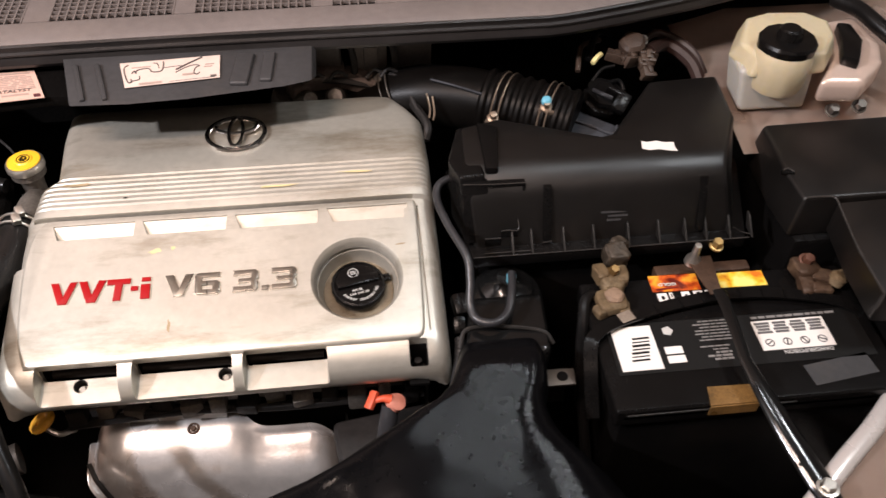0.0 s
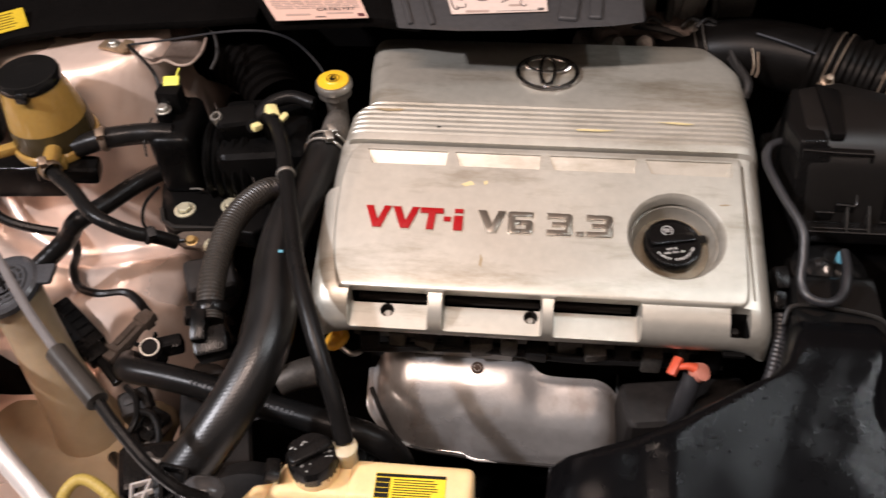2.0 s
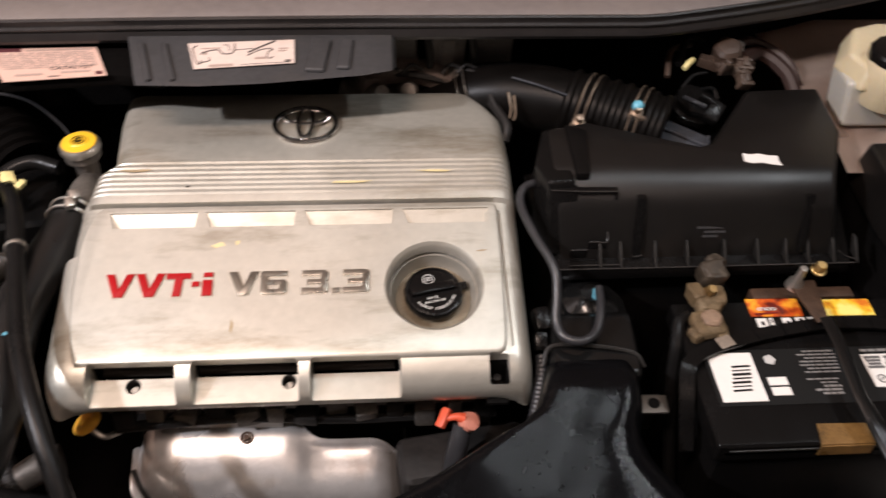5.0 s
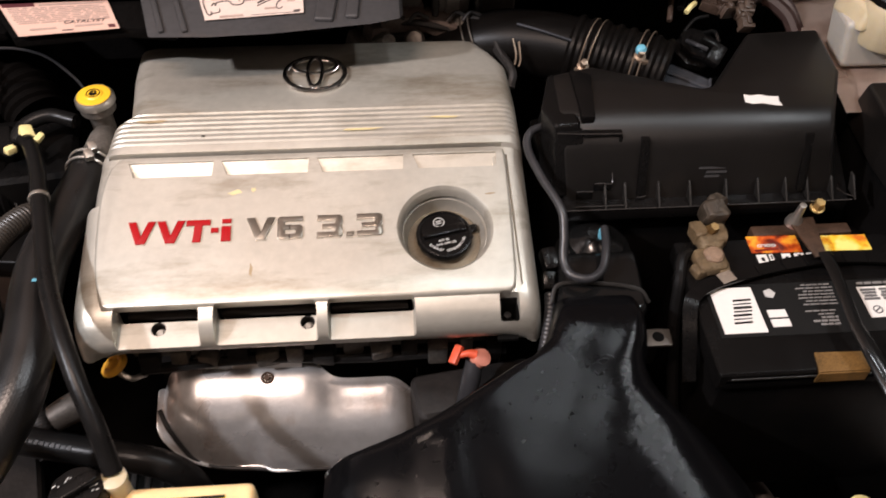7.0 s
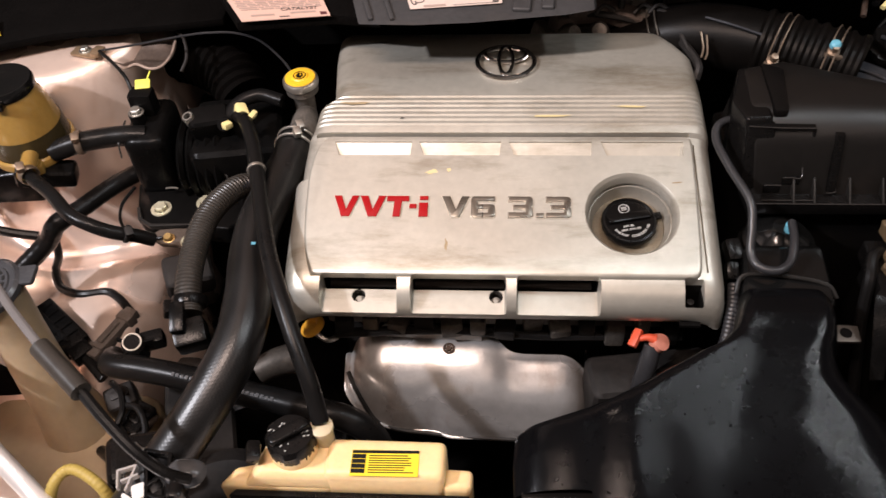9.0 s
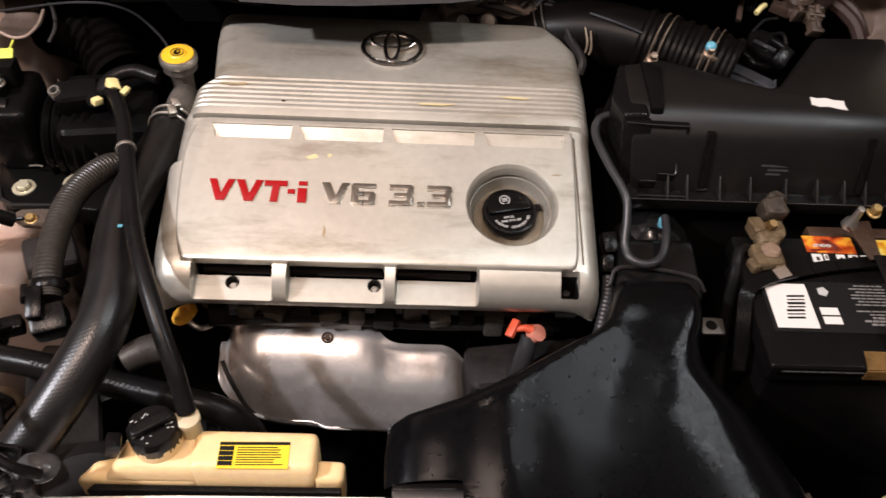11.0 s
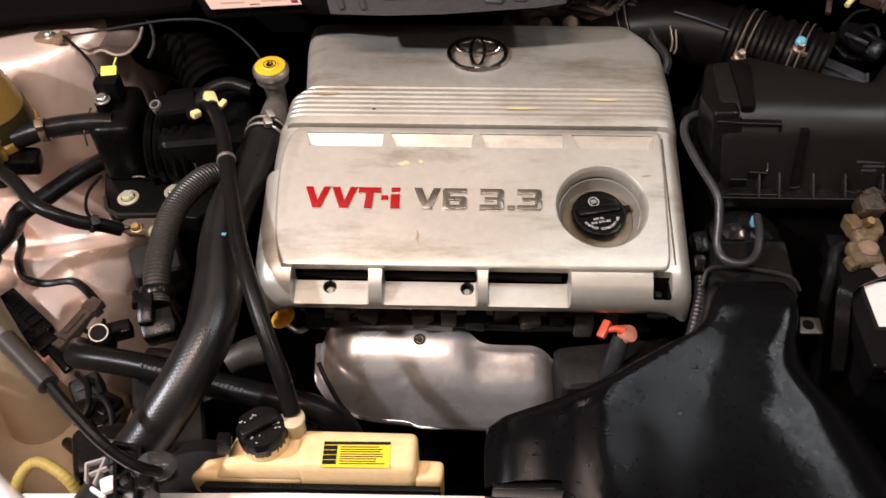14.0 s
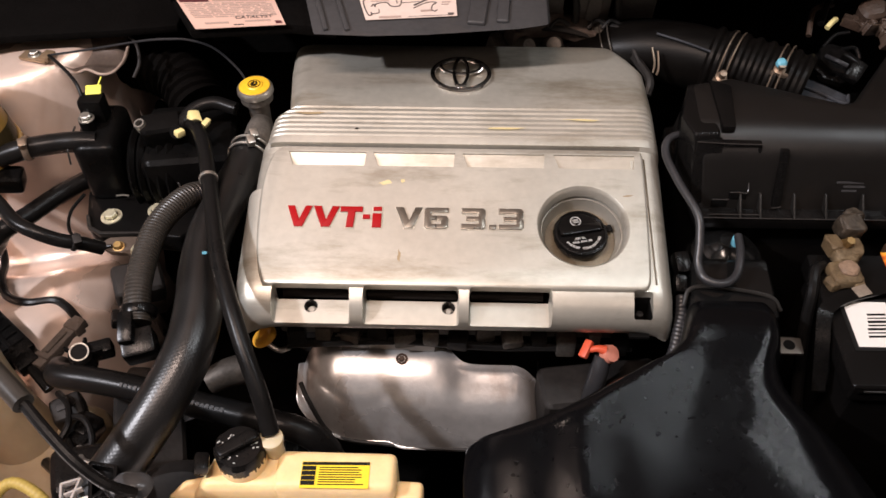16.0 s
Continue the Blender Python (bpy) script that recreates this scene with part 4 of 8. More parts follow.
# thin pale tubes paint the highlights along the housing's edges
for pts in ([(0.1165, 0.5440, 0.9092), (0.125, 0.5440, 0.9093), (0.1332, 0.5440, 0.9092), (0.1335, 0.552, 0.918)], [(0.1005, 0.5415, 0.9018), (0.108, 0.5415, 0.9018), (0.1160, 0.5415, 0.9018)],
            [(0.080, 0.5655, 0.9532), (0.110, 0.5642, 0.9524), (0.1405, 0.5640, 0.9521)], [(0.1575, 0.5372, 0.8962), (0.162, 0.5372, 0.8962), (0.1664, 0.5376, 0.8975)],
            [(0.088, 0.5262, 0.8925), (0.20, 0.5262, 0.8925), (0.365, 0.5270, 0.8925)], [(0.098, 0.5300, 0.8935), (0.12, 0.5300, 0.8935), (0.1445, 0.5300, 0.8935)], [(0.347, 0.530, 0.905), (0.358, 0.532, 0.896), (0.370, 0.530, 0.893)]):
    bm = B()
    tube(bm, pts, 0.0006, 6, 4)
    part("glint_edge", bm, GLINT, filt, "edge line with wear and its glint put into the colour")
bm = B()
torn = [(0.2640, 0.6050), (0.2700, 0.6030), (0.2790, 0.6042), (0.2860, 0.6012), (0.2960, 0.6005), (0.2945, 0.5930), (0.2958, 0.5868), (0.2880, 0.5880), (0.2780, 0.5912), (0.2690, 0.5905), (0.2620, 0.5935)]
prism(bm, torn, 0.9601, 0.9606)
part("sticker", bm, WHITE, filt, "small torn white sticker")
for k in range(3):
    bm = B()
    sheet(bm, pose(0.2290 + (k % 2) * 0.004, 0.5505 - k * 0.0016, 0.9185 - k * 0.0040, 64), 0.026 - 0.006 * k, 0.0022)
    part("moulded_mark", bm, GREYPLATE, filt, "small worn moulded mark")

outlet = thing("filter_outlet", (0.235, 0.69, 0.88), "glossy grey plastic outlet of the filter housing", "air duct")
SLEEK = material("sleek_grey_plastic", (0.045, 0.047, 0.053), 0.16, 0, 0.3, 30, 0.05, 400)
INTAKE = material("dull_intake_rubber", (0.0034, 0.0029, 0.0026), 0.36, 0, 0.3, 30, 0.12, 400, dirt=(0.014, 0.010, 0.008), dirt_amount=0.35, ior=1.20)
bm = B()
prism(bm, [(0.202, 0.716), (0.232, 0.7218), (0.2700, 0.6880), (0.2600, 0.6640), (0.225, 0.660), (0.205, 0.690)], 0.850, 0.917, 0.005, 3)
part("outlet_body", bm, SLEEK, outlet)
bm = B()
tube(bm, [(0.2095, 0.7095, 0.9185), (0.235, 0.6900, 0.9190), (0.2590, 0.6715, 0.9185), (0.2665, 0.6850, 0.9185)], 0.0018, 8, 6)
part("outlet_edge", bm, SLEEK, outlet)
sensor = thing("air_flow_sensor", (0.262, 0.72, 0.92), "black sensor plug with wiring on the intake", "sensor")
bm = B()
lathe(bm, [(0, 0), (0.023, 0), (0.023, 0.006), (0.019, 0.008), (0.019, 0.013), (0.021, 0.014), (0.021, 0.018), (0.012, 0.019), (0.011, 0.022), (0, 0.022)], pose(0.2590, 0.7270, 0.920, 10, 8, 0), 30, lambda a, z: 1 + 0.05 * math.sin(8 * a))
part("sensor_body", bm, BLACK, sensor)
bm = B()
box(bm, (0.274, 0.706, 0.934), (0.016, 0.024, 0.012), 0.003, (25, 20, -30))
box(bm, (0.269, 0.716, 0.940), (0.020, 0.005, 0.014), 0.0015, (25, 20, -30))
part("plug", bm, BLACK, sensor)
for k, p in enumerate(([(0.246, 0.722, 0.942), (0.252, 0.708, 0.946), (0.262, 0.702, 0.944)], [(0.268, 0.738, 0.940), (0.276, 0.728, 0.948), (0.278, 0.714, 0.944)], [(0.250, 0.744, 0.938), (0.262, 0.752, 0.948), (0.276, 0.752, 0.952)])):
    bm = B()
    tube(bm, p, 0.0022, 8)
    part("sensor_wire", bm, GLOSS if k else GREYRUB, sensor)

hose = thing("intake_hose", (0.12, 0.73, 0.90), "black corrugated intake hose with wire clamps", "hose")
bm = B()
tube(bm, [(-0.01, 0.772, 0.880), (0.020, 0.771, 0.905), (0.060, 0.760, 0.920), (0.105, 0.7435, 0.925), (0.130, 0.7320, 0.925)], 0.0355, 22)
part("elbow", bm, INTAKE, hose)
bm = B()
tube(bm, [(0.126, 0.7340, 0.925), (0.164, 0.7155, 0.924), (0.190, 0.7020, 0.923), (0.218, 0.6875, 0.921)], 0.0365, 26, 10, 0.08, 0.013)
part("bellows", bm, INTAKE, hose)
# thin pale tube laid on the elbow for its highlight
bm = B()
tube(bm, [(0.066, 0.7380, 0.9570), (0.092, 0.7230, 0.9570), (0.1185, 0.7090, 0.9545)], 0.0012, 6)
part("elbow_glint", bm, SLEEK, hose)
for x, y in ((0.026, 0.770), (0.034, 0.7685)):
    bm = B()
    ring(bm, (x, y, 0.9105 + (x - 0.026) * 0.45), (1, -0.12, 0.50), 0.0375, 0.0009, 36, 6)
    part("wire_clamp", bm, DUSTYSTEEL, hose)
for p in ([(0.060, 0.722, 0.950), (0.0625, 0.709, 0.940), (0.0610, 0.702, 0.932)], [(0.0660, 0.719, 0.948), (0.0670, 0.706, 0.936)] + [(0.0650, 0.701, 0.930)]):
    bm = B()
    tube(bm, p, 0.0011, 6, 4)
    part("clip_wire", bm, CLAMPW, hose)
for x, y in ((0.1440, 0.7250), (0.1515, 0.7215), (0.1905, 0.7020), (0.1975, 0.6985)):
    bm = B()
    ring(bm, (x, y, 0.9240), (1, -0.58, 0), 0.0395, 0.0009, 40, 6)
    part("wire_clamp", bm, CLAMPW, hose)
for x, y, z, mat in ((0.1270, 0.6830, 0.9400, STEEL), (0.1830, 0.6810, 0.9520, BLUE)):
    bm = B()
    lathe(bm, [(0, 0), (0.0062, 0), (0.0062, 0.003), (0.0036, 0.004), (0.0036, 0.011), (0, 0.012)], pose(x, y, z, 25, 0, 0), 14)
    box(bm, (x, y - 0.004, z - 0.002), (0.018, 0.0045, 0.005), 0.0015, (0, 0, -25))
    box(bm, (x + 0.007, y - 0.006, z - 0.006), (0.004, 0.0035, 0.010), 0.001, (20, 0, -25))
    part("clamp_screw", bm, CLAMPW, hose)
    if mat is BLUE:
        bm = B()
        lathe(bm, [(0, 0), (0.0055, 0), (0.0052, 0.004), (0.0030, 0.0060), (0, 0.0062)], pose(x, y, z + 0.0075, 20), 14)
        part("clamp_cap", bm, BLUE, hose, "bright blue plastic clamp cap")

# ---- battery ----
batt = thing("car_battery", (0.31, 0.42, 0.68), "black car battery with white, orange and yellow labels", "battery")
bm = B()
box(bm, (0.3165, 0.421, 0.7655), (0.250, 0.138, 0.195), 0.006, seg=3)
part("case", bm, BLACK, batt)
bm = B()
box(bm, (0.3165, 0.4215, 0.8675), (0.262, 0.148, 0.022), 0.004, seg=3)
part("lid", bm, BLACK, batt)
# lighter rim paints the highlight along the lid's front
bm = B()
box(bm, (0.3165, 0.3505, 0.868), (0.250, 0.006, 0.006), 0.0015)
part("lid_rim", bm, EDGE, batt)
bm = B()
box(bm, (0.2700, 0.3462, 0.8735), (0.150, 0.0012, 0.0022), 0.0004)
part("lid_groove", bm, EDGE, batt, "moulded line along the lid")
TOP = 0.8788


def flame_print(name, stops):
    """Printed cloudy bands of colour."""
    m, nt, b = nodes_of(name)
    n, l = nt.nodes.new, nt.links.new
    tc, ns, ramp = n("ShaderNodeTexCoord"), n("ShaderNodeTexNoise"), n("ShaderNodeValToRGB")
    ns.inputs["Scale"].default_value, ns.inputs["Detail"].default_value = 70, 3
    l(tc.outputs["Object"], ns.inputs["Vector"])
    l(ns.outputs["Fac"], ramp.inputs[0])
    while len(ramp.color_ramp.elements) < len(stops):
        ramp.color_ramp.elements.new(0.5)
    for e, (at, c) in zip(ramp.color_ramp.elements, stops):
        e.position, e.color = at, (*c, 1)
    l(ramp.outputs[0], b.inputs["Base Color"])
    b.inputs["Roughness"].default_value = 0.32
    return m


FLAME = flame_print("flame_print", ((0.36, (0.10, 0.008, 0.004)), (0.48, (0.55, 0.085, 0.012)), (0.62, (0.80, 0.36, 0.03))))
FLAMEY = flame_print("yellow_flame_print", ((0.34, (0.60, 0.16, 0.015)), (0.46, (0.85, 0.50, 0.03)), (0.60, (0.85, 0.72, 0.20))))


def battery_label(name, x0, x1, y0, y1, mat, label, skew=0.0, lift=0.0):
    bm = B()
    sheet(bm, pose((x0 + x1) / 2, (y0 + y1) / 2, TOP + lift, 0, 0, skew), x1 - x0, y1 - y0)
    return part(name, bm, mat, batt, label)


DIMINK = material("dim_grey_print", (0.20, 0.19, 0.18), 0.5)
battery_label("base_label", 0.198, 0.435, 0.384, 0.440, INK, "large black printed label")
bar = battery_label("barcode_label", 0.2015, 0.2390, 0.3875, 0.4365, WHITE, "white barcode label", lift=0.0008)
for k, (h, off) in enumerate(((0.0014, 0), (0.0008, 0), (0.0018, 0), (0.001, 0), (0.0016, 0.003), (0.0008, 0.003), (0.0014, 0.003))):
    bm = B()
    sheet(bm, pose(0.2265 - off * 0.3 - k * 0.0008, 0.4222 - k * 0.0040, TOP + 0.0014, 0, 0, 2), 0.016, h * 1.3)
    part("barcode_bar", bm, INK, bar)
for y in (0.4065, 0.3965):
    battery_label("small_label", 0.2450, 0.2612, y - 0.004, y + 0.004, WHITE, "small white label", lift=0.0008)
DARKINK = material("dark_grey_print", (0.10, 0.096, 0.094), 0.5)
wl = battery_label("warning_label", 0.3335, 0.4020, 0.3975, 0.4310, WHITE, "white warning label with pictograms", lift=0.0008)
for k in range(4):
    x = 0.3425 + k * 0.0165
    for j in range(4):
        bm = B()
        sheet(bm, pose(x, 0.4275 - j * 0.0034, TOP + 0.0014), 0.0142 - 0.0016 * ((j + k) % 3), 0.0024)
        part("print_bar", bm, DARKINK, wl)
    bm = B()
    ring(bm, (x, 0.4055, TOP + 0.0013), (0, 0, 1), 0.0038, 0.0006, 18, 4)
    sheet(bm, pose(x, 0.4055, TOP + 0.0014, 0, 0, 35 + 40 * k), 0.0065, 0.0013)
    part("pictogram", bm, DARKINK, wl)
lettering("print", "DANGER/POISON", 0.0056, 1.0, 0.0001, 0.0001, pose(0.398, 0.3962, TOP + 0.0008, 0, 0, 180), GREYINK, batt, "pale warning print, upside down")
random.seed(4)
for k in range(13):
    x, y = (0.3125 - 0.0035 * (k > 6)) - 0.0004 * k, 0.4362 - k * 0.0036
    if k == 7:
        continue
    wide = random.uniform(0.026, 0.034) if k < 7 else random.uniform(0.014, 0.030)
    start = x - wide
    while start < x - 0.002:
        ww = min(random.uniform(0.003, 0.009), x - start)
        bm = B()
        sheet(bm, pose(start + ww / 2, y, TOP + 0.0008), ww, 0.0013 if k < 10 else 0.0021)
        part("print_bar", bm, DIMINK, batt)
        start += ww + 0.0011
start = 0.3355
while start < 0.412:
    ww = random.uniform(0.004, 0.010)
    bm = B()
    sheet(bm, pose(start + ww / 2, 0.4353, TOP + 0.0008), ww, 0.0026)
    part("print_bar", bm, DIMINK, batt)
    start += ww + 0.0016
for k in range(10):
    bm = B()
    sheet(bm, pose(0.3196 - k * 0.0004, 0.4360 - k * 0.0050, TOP + 0.0008), 0.0030, 0.0034)
    part("print_bar", bm, DIMINK, batt)
bm = B()
lathe(bm, [(0, 0), (0.0055, 0), (0.0055, 0.0004), (0, 0.0004)], pose(0.2535, 0.4285, TOP + 0.0008), 5)
part("print_mark", bm, GREYINK, batt, "small grey recycling print")
MAROONP = material("dark_red_print", (0.16, 0.012, 0.008), 0.4)
battery_label("orange_label", 0.2545, 0.3020, 0.4760, 0.4968, FLAME, "orange and red printed label", -1)
battery_label("red_stripe", 0.2580, 0.2800, 0.4785, 0.4805, MAROONP, "dark red stripe", 4, 0.0008)
lettering("print", "GOLD", 0.0048, 1.3, 0.0001, 0.0001, pose(0.279, 0.4855, TOP + 0.0016, 0, 0, 180), WHITE, batt)
battery_label("yellow_label", 0.3215, 0.3680, 0.4752, 0.4942, FLAMEY, "bright yellow printed label", -1)
for k, w in enumerate((0.0095, 0.0035, 0.0080, 0.0090, 0.0090)):
    battery_label("brand_bar", 0.2570 + k * 0.0118, 0.2570 + k * 0.0118 + w, 0.4640, 0.4740, WHITE, "white block print", 0, 0.0004)
    battery_label("brand_gap", 0.2570 + k * 0.0118 + w * 0.35, 0.2570 + k * 0.0118 + w * 0.65, 0.4660 + 0.002 * (k % 2), 0.4700 + 0.002 * (k % 2), INK, "", 0, 0.0010)
bm = B()
sheet(bm, pose(0.395, 0.372, TOP, 0, 0, 8), 0.062, 0.022)
part("worn_patch", bm, GREYPLATE, batt, "dull scuffed patch")
bm = B()
prism(bm, [(0.267, 0.346), (0.310, 0.346), (0.313, 0.3640), (0.270, 0.3650)], 0.8775, 0.8795)
box(bm, (0.2885, 0.3455, 0.872), (0.043, 0.0012, 0.012))
part("tape", bm, TAPE, batt, "aged amber tape over the front edge")

term = thing("battery_terminal", (0.211, 0.468, TOP), "corroded tan battery clamp with a pale bolt head", "battery terminal", group="battery terminals")
bm = B()
lump(bm, (0.2095, 0.4640, TOP + 0.006), (0.028, 0.026, 0.013), (0, 0, 4), 0.10)
lump(bm, (0.1985, 0.4560, TOP + 0.004), (0.015, 0.013, 0.010), (0, 0, 20), 0.16)
lump(bm, (0.2200, 0.4555, TOP + 0.004), (0.010, 0.014, 0.009), (0, 0, -10), 0.16)
post = part("clamp_plate", bm, CORRODED, term)
bm = B()
lathe(bm, [(0.0090, 0), (0.0090, 0.003), (0.0070, 0.0055), (0.003, 0.0065), (0, 0.0068)], pose(0.2115, 0.4650, TOP + 0.0115), 20, lambda a, z: 1 + 0.05 * math.sin(5 * a + 1))
part("bolt_head", bm, material("whitish_corrosion", (0.22, 0.145, 0.095), 0.7, 0, 0.4, 120, 0.6, 300), post, "pale corroded bolt head")
bm = B()
lump(bm, (0.2150, 0.4860, TOP + 0.008), (0.022, 0.020, 0.014), (8, 0, 6), 0.16)
lump(bm, (0.2065, 0.4960, TOP + 0.010), (0.012, 0.018, 0.016), (0, 0, 12), 0.16)
lump(bm, (0.2260, 0.4930, TOP + 0.009), (0.011, 0.022, 0.014), (0, 0, -8), 0.16)
part("clamp_arm", bm, CORRODED, term)
bm = B()
hexbolt(bm, (0.2160, 0.4930, TOP + 0.013), 0.0048, 0.012, (0.1, -0.3, 1), 1.3)
part("nut", bm, material("tarnished_brass", (0.24, 0.15, 0.06), 0.45, 0.8, 0.3, 120), term)
bm = B()
lump(bm, (0.2240, 0.5120, TOP + 0.018), (0.021, 0.022, 0.024), (10, 0, 10), 0.14)
lump(bm, (0.2290, 0.5230, TOP + 0.020), (0.014, 0.014, 0.016), (0, 0, 30), 0.18)
part("cable_crimp", bm, material("greyed_lead", (0.045, 0.034, 0.024), 0.5, 0.3, 0.5, 120, 0.6, 300, dirt=(0.15, 0.12, 0.09), dirt_amount=0.5, dirt_scale=60), term, "grey crimped cable end")
term = thing("battery_terminal", (0.41, 0.480, TOP), "rusty brown battery clamp with a reddish bolt", "battery terminal", group="battery terminals")
bm = B()
lump(bm, (0.4060, 0.4850, TOP + 0.008), (0.026, 0.024, 0.015), (0, 8, 10), 0.14)
lump(bm, (0.4200, 0.4720, TOP + 0.007), (0.024, 0.016, 0.013), (0, 0, -24), 0.16)
lump(bm, (0.4000, 0.4660, TOP + 0.006), (0.013, 0.026, 0.011), (0, 0, -12), 0.16)
lump(bm, (0.4120, 0.4590, TOP + 0.006), (0.022, 0.012, 0.010), (0, 0, -10), 0.16)
part("clamp_body", bm, material("rusty_clamp", (0.060, 0.034, 0.020), 0.55, 0.3, 0.5, 90, 0.8, 300, dirt=(0.19, 0.125, 0.075), dirt_amount=0.6, dirt_scale=50), term)
bm = B()
hexbolt(bm, (0.4085, 0.4890, TOP + 0.014), 0.0056, 0.008, (0.1, -0.25, 1), 1.5)
part("nut", bm, material("reddish_nut", (0.13, 0.058, 0.038), 0.45, 0.5, 0.3, 120), term, "reddish nut")
bm = B()
lathe(bm, [(0, 0), (0.0085, 0), (0.0085, 0.008), (0.005, 0.011), (0, 0.0115)], pose(0.428, 0.465, TOP + 0.008, 0, 20, 0), 16)
lathe(bm, [(0, 0), (0.006, 0), (0.006, 0.007), (0, 0.009)], pose(0.438, 0.474, TOP + 0.006, 30, 20, 0), 12)
part("post", bm, CORRODED, term)
bm = B()
tube(bm, [(0.197, 0.480, 0.878), (0.186, 0.470, 0.882), (0.1805, 0.450, 0.872), (0.178, 0.430, 0.84), (0.180, 0.40, 0.79), (0.182, 0.37, 0.75)], 0.0055, 10)
tagged(finish(bm, "battery_cable", RUBBER), "black battery cable hanging down the battery's side", "cable")

strap = thing("battery_strap", (0.31, 0.45, TOP), "black plastic strap laid across the battery", "strap")
bm = B()
edge = []
mid = spline([(0.1760, 0.3700, 0.835), (0.1755, 0.3930, 0.866), (0.1791, 0.4172, 0.882), (0.1886, 0.4288, 0.8845), (0.2090, 0.4392, 0.8850), (0.2532, 0.4510, 0.8850), (0.2907, 0.4578, 0.8850), (0.3183, 0.4604, 0.8855), (0.3537, 0.4596, 0.8850), (0.3870, 0.4538, 0.8845), (0.4206, 0.4451, 0.8830), (0.441, 0.432, 0.878), (0.448, 0.415, 0.860)], 8)
for i, c in enumerate(mid):
    d = mid[min(i + 1, len(mid) - 1)] - mid[max(i - 1, 0)]
    w = Vector((d.y, -d.x, 0)).normalized() * 0.0062
    p, q = c + w, c - w
    edge.append([bm.verts.new(v) for v in (p, q, (q.x, q.y, q.z + 0.0022), (p.x, p.y, p.z + 0.0022))])
for a, b in zip(edge, edge[1:]):
    for i in range(4):
        bm.faces.new((a[i], a[(i + 1) % 4], b[(i + 1) % 4], b[i]))
bm.faces.new(edge[0])
bm.faces.new(edge[-1][::-1])
part("band", bm, BLACK, strap)
for k in range(9):
    c = mid[34 + 5 * k]
    d = mid[35 + 5 * k] - c
    bm = B()
    box(bm, (c.x, c.y, c.z + 0.0024), (0.0014, 0.0110, 0.0022), 0.0006, (0, 0, math.degrees(math.atan2(d.y, d.x))))
    part("rib", bm, BLACK, strap)
bm = B()
box(bm, (0.2175, 0.4425, 0.8880), (0.014, 0.0115, 0.0012), 0.0004, (0, 0, 20))
part("tag", bm, material("pale_dusty_tape", (0.20, 0.16, 0.125), 0.45, 0, 0.35, 60), strap, "small pale tape on the strap")

holder = thing("battery_hold_down", (0.31, 0.38, 0.885), "glossy black steel hold-down bar over the battery", "hold-down bar")
bm = B()
tube(bm, [(0.3075, 0.456, 0.8990), (0.3070, 0.440, 0.9005), (0.3055, 0.410, 0.9000), (0.3040, 0.372, 0.8965)], [0.0062, 0.0062, 0.0056, 0.0056], 12, 10, flat=0.30)
tube(bm, [(0.3040, 0.380, 0.8970), (0.3080, 0.352, 0.894), (0.3150, 0.322, 0.888), (0.3225, 0.295, 0.882), (0.3310, 0.266, 0.876), (0.3350, 0.252, 0.874)], [0.0056, 0.0080, 0.0100, 0.0110, 0.0115, 0.0095], 12, 10, flat=0.45)
part("bar", bm, GLOSS, holder)
bm = B()
hexbolt(bm, (0.3325, 0.262, 0.880), 0.0060, 0.007)
part("front_bolt", bm, STEEL, holder)
bm = B()
lathe(bm, [(0, 0), (0.0080, 0), (0.0070, 0.006), (0.0040, 0.010), (0.0032, 0.026), (0, 0.0265)], pose(0.2985, 0.5020, 0.890, 6), 16)
part("rear_stud", bm, STEEL, holder)
bm = B()
prism(bm, [(0.2920, 0.5041), (0.3174, 0.5050), (0.3125, 0.4580), (0.3010, 0.4560)], 0.8925, 0.8942, 0.0004)
RUSTY = material("rusty_brown_steel", (0.060, 0.033, 0.020), 0.5, 0.4, 0.5, 50, 0.4, 250, dirt=(0.13, 0.075, 0.045), dirt_amount=0.6, dirt_scale=40)
part("thin_plate", bm, RUSTY, holder, "rusty plate under the bar")
bm = B()
hexbolt(bm, (0.3315, 0.5240, 0.886), 0.0052, 0.010, (0, -0.2, 1), 1.35)
tagged(finish(bm, "flange_bolt", BRASS), "yellow zinc bolt on the filter housing's flange", "bolt")
bm = B()
box(bm, (0.3145, 0.5085, 0.868), (0.096, 0.013, 0.012), 0.002)
tagged(finish(bm, "battery_shelf", RUSTY), "rusty steel shelf behind the battery", "bracket")

# ---- fuse box ----
fuse = thing("fuse_box", (0.48, 0.50, 0.76), "black plastic fuse box with a latched lid", "fuse box")
bm = B()
prism(bm, [(0.4032, 0.5211), (0.575, 0.5211), (0.575, 0.640), (0.4110, 0.6372), (0.4050, 0.6332), (0.4010, 0.5609)], 0.900, 0.946, 0.004, 3, [(0.3972, 0.5171), (0.58, 0.5171), (0.58, 0.646), (0.4070, 0.6432), (0.3990, 0.6372), (0.3940, 0.5609)])
part("lid", bm, LIDMAT, fuse)
bm = B()
prism(bm, [(0.4218, 0.3984), (0.575, 0.3784), (0.575, 0.5189), (0.4330, 0.5149), (0.4239, 0.4524)], 0.908, 0.945, 0.004, 3)
part("front_lid", bm, LIDMAT, fuse)
bm = B()
box(bm, (0.5170, 0.50, 0.830), (0.125, 0.25, 0.16), 0.006)
box(bm, (0.4490, 0.5720, 0.825), (0.092, 0.126, 0.150), 0.006)
part("housing", bm, BLACK, fuse)
